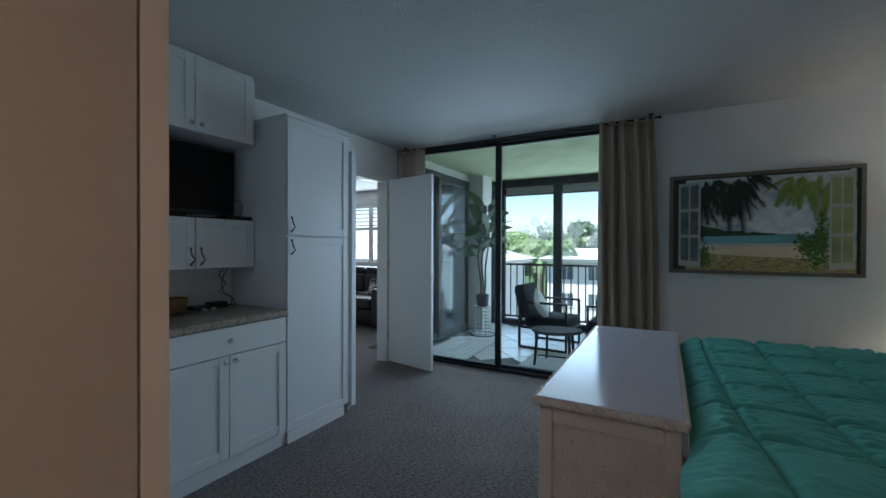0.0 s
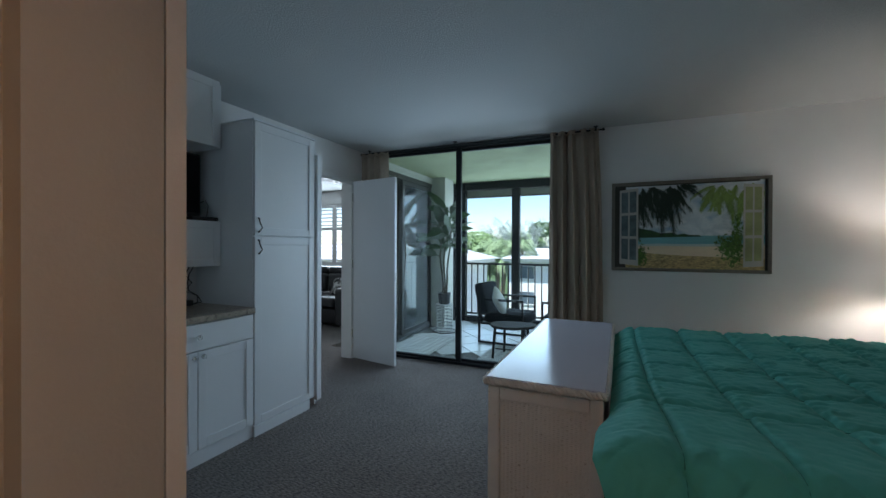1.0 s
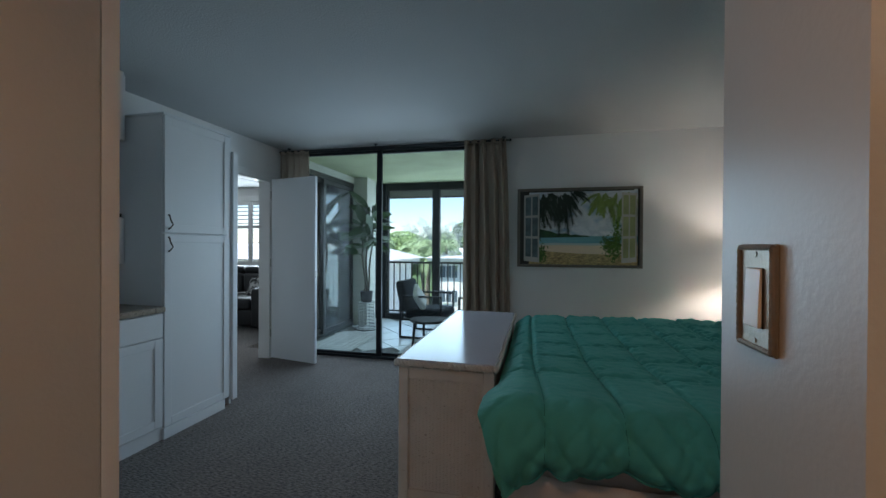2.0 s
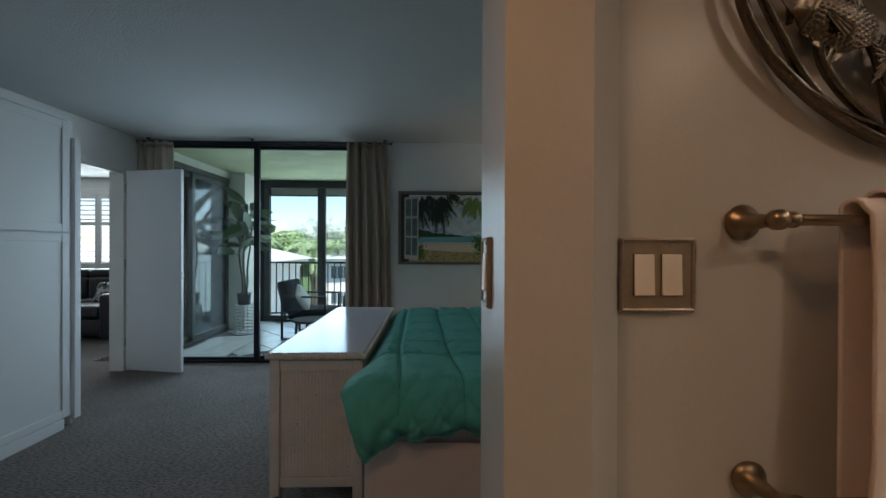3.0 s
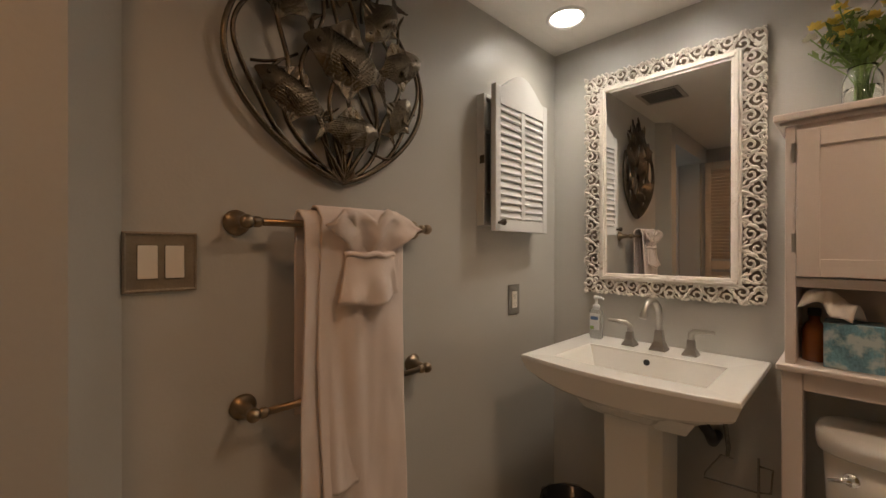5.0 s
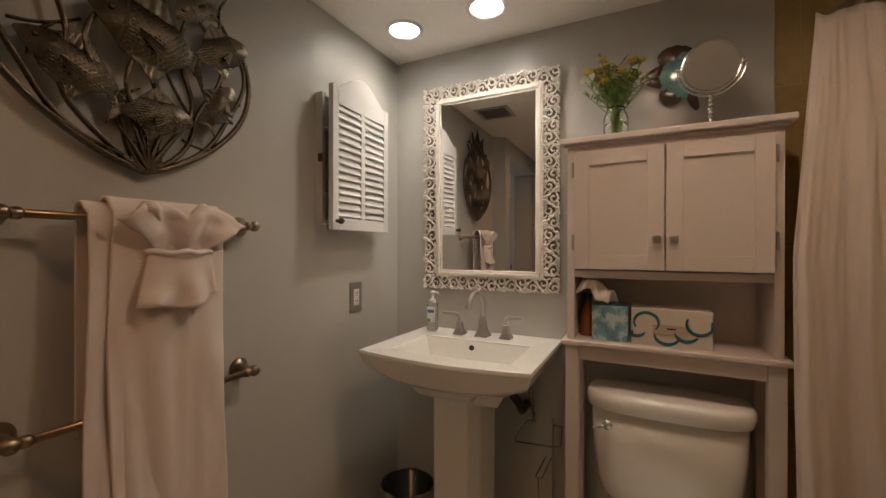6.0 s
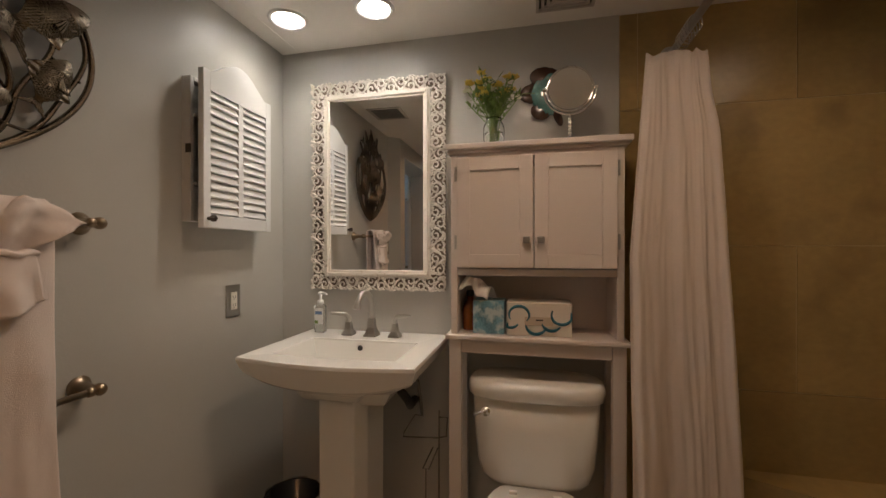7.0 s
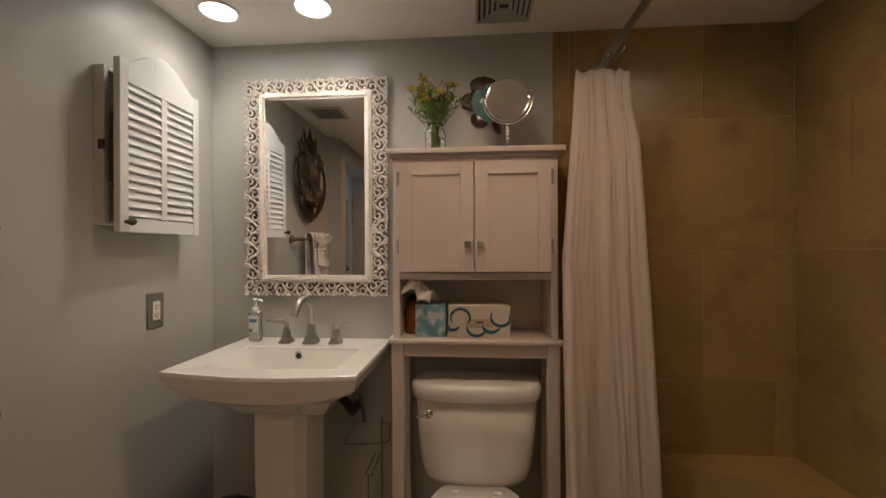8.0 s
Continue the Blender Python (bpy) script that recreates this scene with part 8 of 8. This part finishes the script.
def casuarina(seed, h):
    """A wispy tree with rising feathery branches and gaps between them."""
    r = random.Random(seed)
    t = thing("casuarina_tree", (0, 0, 0), "tall wispy grey-green casuarina tree", "tree")
    part("trunk", ring_tube([(0, 0, 0), (0.2, 0, h * 0.4), (0.0, 0.1, h * 0.75), (0.15, 0, h)], [0.28, 0.2, 0.1, 0.02], 7), M["bark"], t)
    verts, faces = [], []
    for b in range(28):
        z0 = h * r.uniform(0.30, 0.97)
        a = r.uniform(0, 6.28)
        L = (h - z0) * 0.30 + r.uniform(0.9, 1.9)
        up = r.uniform(0.9, 1.7)
        for i in range(170):
            u = r.random()
            p = Vector((math.cos(a) * L * u, math.sin(a) * L * u, z0 + up * L * u)) + Vector((r.gauss(0, 0.18), r.gauss(0, 0.18), r.gauss(0, 0.15)))
            d = Vector((math.cos(a) * 0.5 + r.gauss(0, 0.5), math.sin(a) * 0.5 + r.gauss(0, 0.5), r.uniform(-0.9, 0.6))).normalized()
            s = d.orthogonal().normalized() * 0.028
            le = r.uniform(0.20, 0.42)
            k = len(verts)
            verts += [p, p + d * le * 0.5 + s, p + d * le, p + d * le * 0.5 - s]
            faces.append((k, k + 1, k + 2, k + 3))
    leafy("crown", verts, faces, M["pine"], t)
    return t


def palm(seed, h):
    r = random.Random(seed)
    t = thing("palm_tree", (0, 0, 0), "coconut palm with arching feathery fronds", "tree")
    lean = r.uniform(-0.8, 0.8)
    part("trunk", ring_tube([(0, 0, 0), (lean * 0.3, 0, h * 0.4), (lean * 0.7, 0.1, h * 0.75), (lean, 0.1, h)], [0.24, 0.17, 0.14, 0.12], 8), M["bark"], t)
    for k in range(20):
        a = k * 2.4 + r.random() * 0.4
        rise = r.uniform(-0.2, 1.1)
        L = r.uniform(2.3, 3.2)
        d, s = Vector((math.cos(a), math.sin(a), 0)), Vector((-math.sin(a), math.cos(a), 0))
        verts, faces = [], []
        def spine(u):
            return Vector((lean, 0.1, h)) + d * L * u * (1 - 0.18 * u) + Vector((0, 0, rise * L * u - (0.75 + 0.35 * rise) * L * u * u))
        for i in range(26):
            u = 0.10 + 0.88 * i / 25
            p, q = spine(u), spine(min(1.0, u + 0.03))
            fw_ = (q - p).normalized()
            for sg in (-1, 1):
                le = 0.75 * math.sin(math.pi * min(1, u * 0.85 + 0.12)) + 0.12
                tip = p + s * sg * le * 0.75 + fw_ * le * 0.5 - Vector((0, 0, le * 0.45))
                k_ = len(verts)
                verts += [p, p + fw_ * 0.075, tip]
                faces.append((k_, k_ + 1, k_ + 2))
        ob = leafy("frond", verts, faces, M["frond"], t)
    return t


b1, b2 = broad_tree(3, 11.2, 4.6), broad_tree(8, 12.0, 5.2)
c1, c2 = casuarina(4, 11.8), casuarina(12, 12.8)
p1, p2 = palm(6, 8.2), palm(15, 9.3)
b1.matrix_world, b2.matrix_world = pose(-24, 52, GZ, 0, 0, 20), pose(-20.5, 57, GZ, 0, 0, 80)
for x, y, r_, k in ((-29, 58, 10, 0), (-34, 60, 130, 1), (-26, 64, 200, 0), (-16, 62, 40, 1), (-12.5, 66, 300, 0), (-40, 66, 250, 1), (-7, 72, 90, 0), (-31, 68, 170, 1)):
    copy_thing((b1, b2)[k], pose(x, y, GZ, 0, 0, r_))
c1.matrix_world, c2.matrix_world = pose(-17.5, 61, GZ), pose(-14.5, 58, GZ)
for x, y, r_, k in ((-20.5, 64, 50, 0), (-11.5, 60, 120, 1), (-9.0, 63, 220, 0), (-6.0, 60, 300, 1), (-13, 68, 80, 0)):
    copy_thing((c1, c2)[k], pose(x, y, GZ, 0, 0, r_))
p1.matrix_world, p2.matrix_world = pose(-12.6, 45, GZ - 0.3), pose(-15.5, 48, GZ - 0.5, 0, 0, 60)
for x, y, r_, k in ((-17.5, 49, 120, 0), (-14.0, 50, 200, 1), (-20.5, 52, 250, 1), (-12.8, 47, 310, 1), (-9.2, 44, 150, 1)):
    copy_thing((p1, p2)[k], pose(x, y, GZ - (2.3 if y < 32 else 1.4 if y < 40 else -0.2), 0, 0, r_))
sh = random.Random(2)
for k in range(7):
    t = thing("shrub", (0, 0, 0), "rounded green shrub beside the parking ground", "shrub", group="shrubs")
    v, f = clumps(None, (0, 0, 1.0), 1.6, 900, 0.20, sh, 0.6)
    leafy("crown", v, f, M["foliage"], t)
    t.matrix_world = pose(-13.0 + k * 1.9, 33.0 + sh.uniform(-1, 1), GZ)
# ---- pieces of floors and walls ----
TS = 0.5275


def wall_tiles(parent, along, rows, lo, hi, z_hi, start_even, start_odd, make):
    """Large stone tiles in running bond; make(a0, a1, z0, z1) gives each tile's mesh."""
    for k, z0 in enumerate(rows):
        z1 = min(z0 + TS, z_hi)
        a = (start_even if k % 2 == 0 else start_odd)
        while a > lo:
            a -= TS
        while a < hi:
            a0, a1 = max(a, lo), min(a + TS, hi)
            if a1 - a0 > 0.02 and z1 - max(z0, 0) > 0.02:
                part("tile", make(a0 + 0.0016, a1 - 0.0016, max(z0, 0) + 0.0016, z1 - 0.0016), M["tile"], parent)
            a += TS


ROWS_Z = [0.735 - TS - TS, 0.735 - TS, 0.735, 1.2625, 1.79]
wall_tiles(shower_wall, "y", ROWS_Z, -2.300, -1.364, BCEIL, -1.956, -2.222, lambda a, b, c, d: box((2.3005, a, c), (2.3037, b, d), 0.0008, 1))
wall_tiles(shower_side, "x", ROWS_Z, 0.742, 2.300, BCEIL, 1.79, 2.055, lambda a, b, c, d: box((a, -2.3037, c), (b, -2.3005, d), 0.0008, 1))
bath_floor = [o for o in scene.objects if o.name == "floor_bath"][0]
fl = finish("tile", box((-0.1495, -0.1495, -0.006), (0.1495, 0.1495, 0.0), 0.0015, 1), M["bath_floor"])
for i in range(10):
    for j in range(8):
        s = new("tile", fl)
        s.parent = bath_floor
        s.location = (-0.55 + 0.1505 + i * 0.302, -2.15 + j * 0.302 - 0.1, 0.0)
lt = finish("tile", box((-0.1985, -0.1985, -0.008), (0.1985, 0.1985, 0.0), 0.0015, 1, m=Matrix.Rotation(radians(45), 4, "Z")), M["lanai_tile"])
pitch = 0.41 * math.sqrt(2)
for i in range(9):
    for j in range(12):
        for ox, oy in ((0, 0), (pitch / 2, pitch / 2)):
            x, y = W - 0.0 + i * pitch + ox, 4.30 + j * pitch + oy
            if W + 0.2 < x < 0.75 and 4.30 < y < 6.42:
                s = new("tile", lt)
                s.parent = lanai_floor
                s.location = (x, y, FZ)
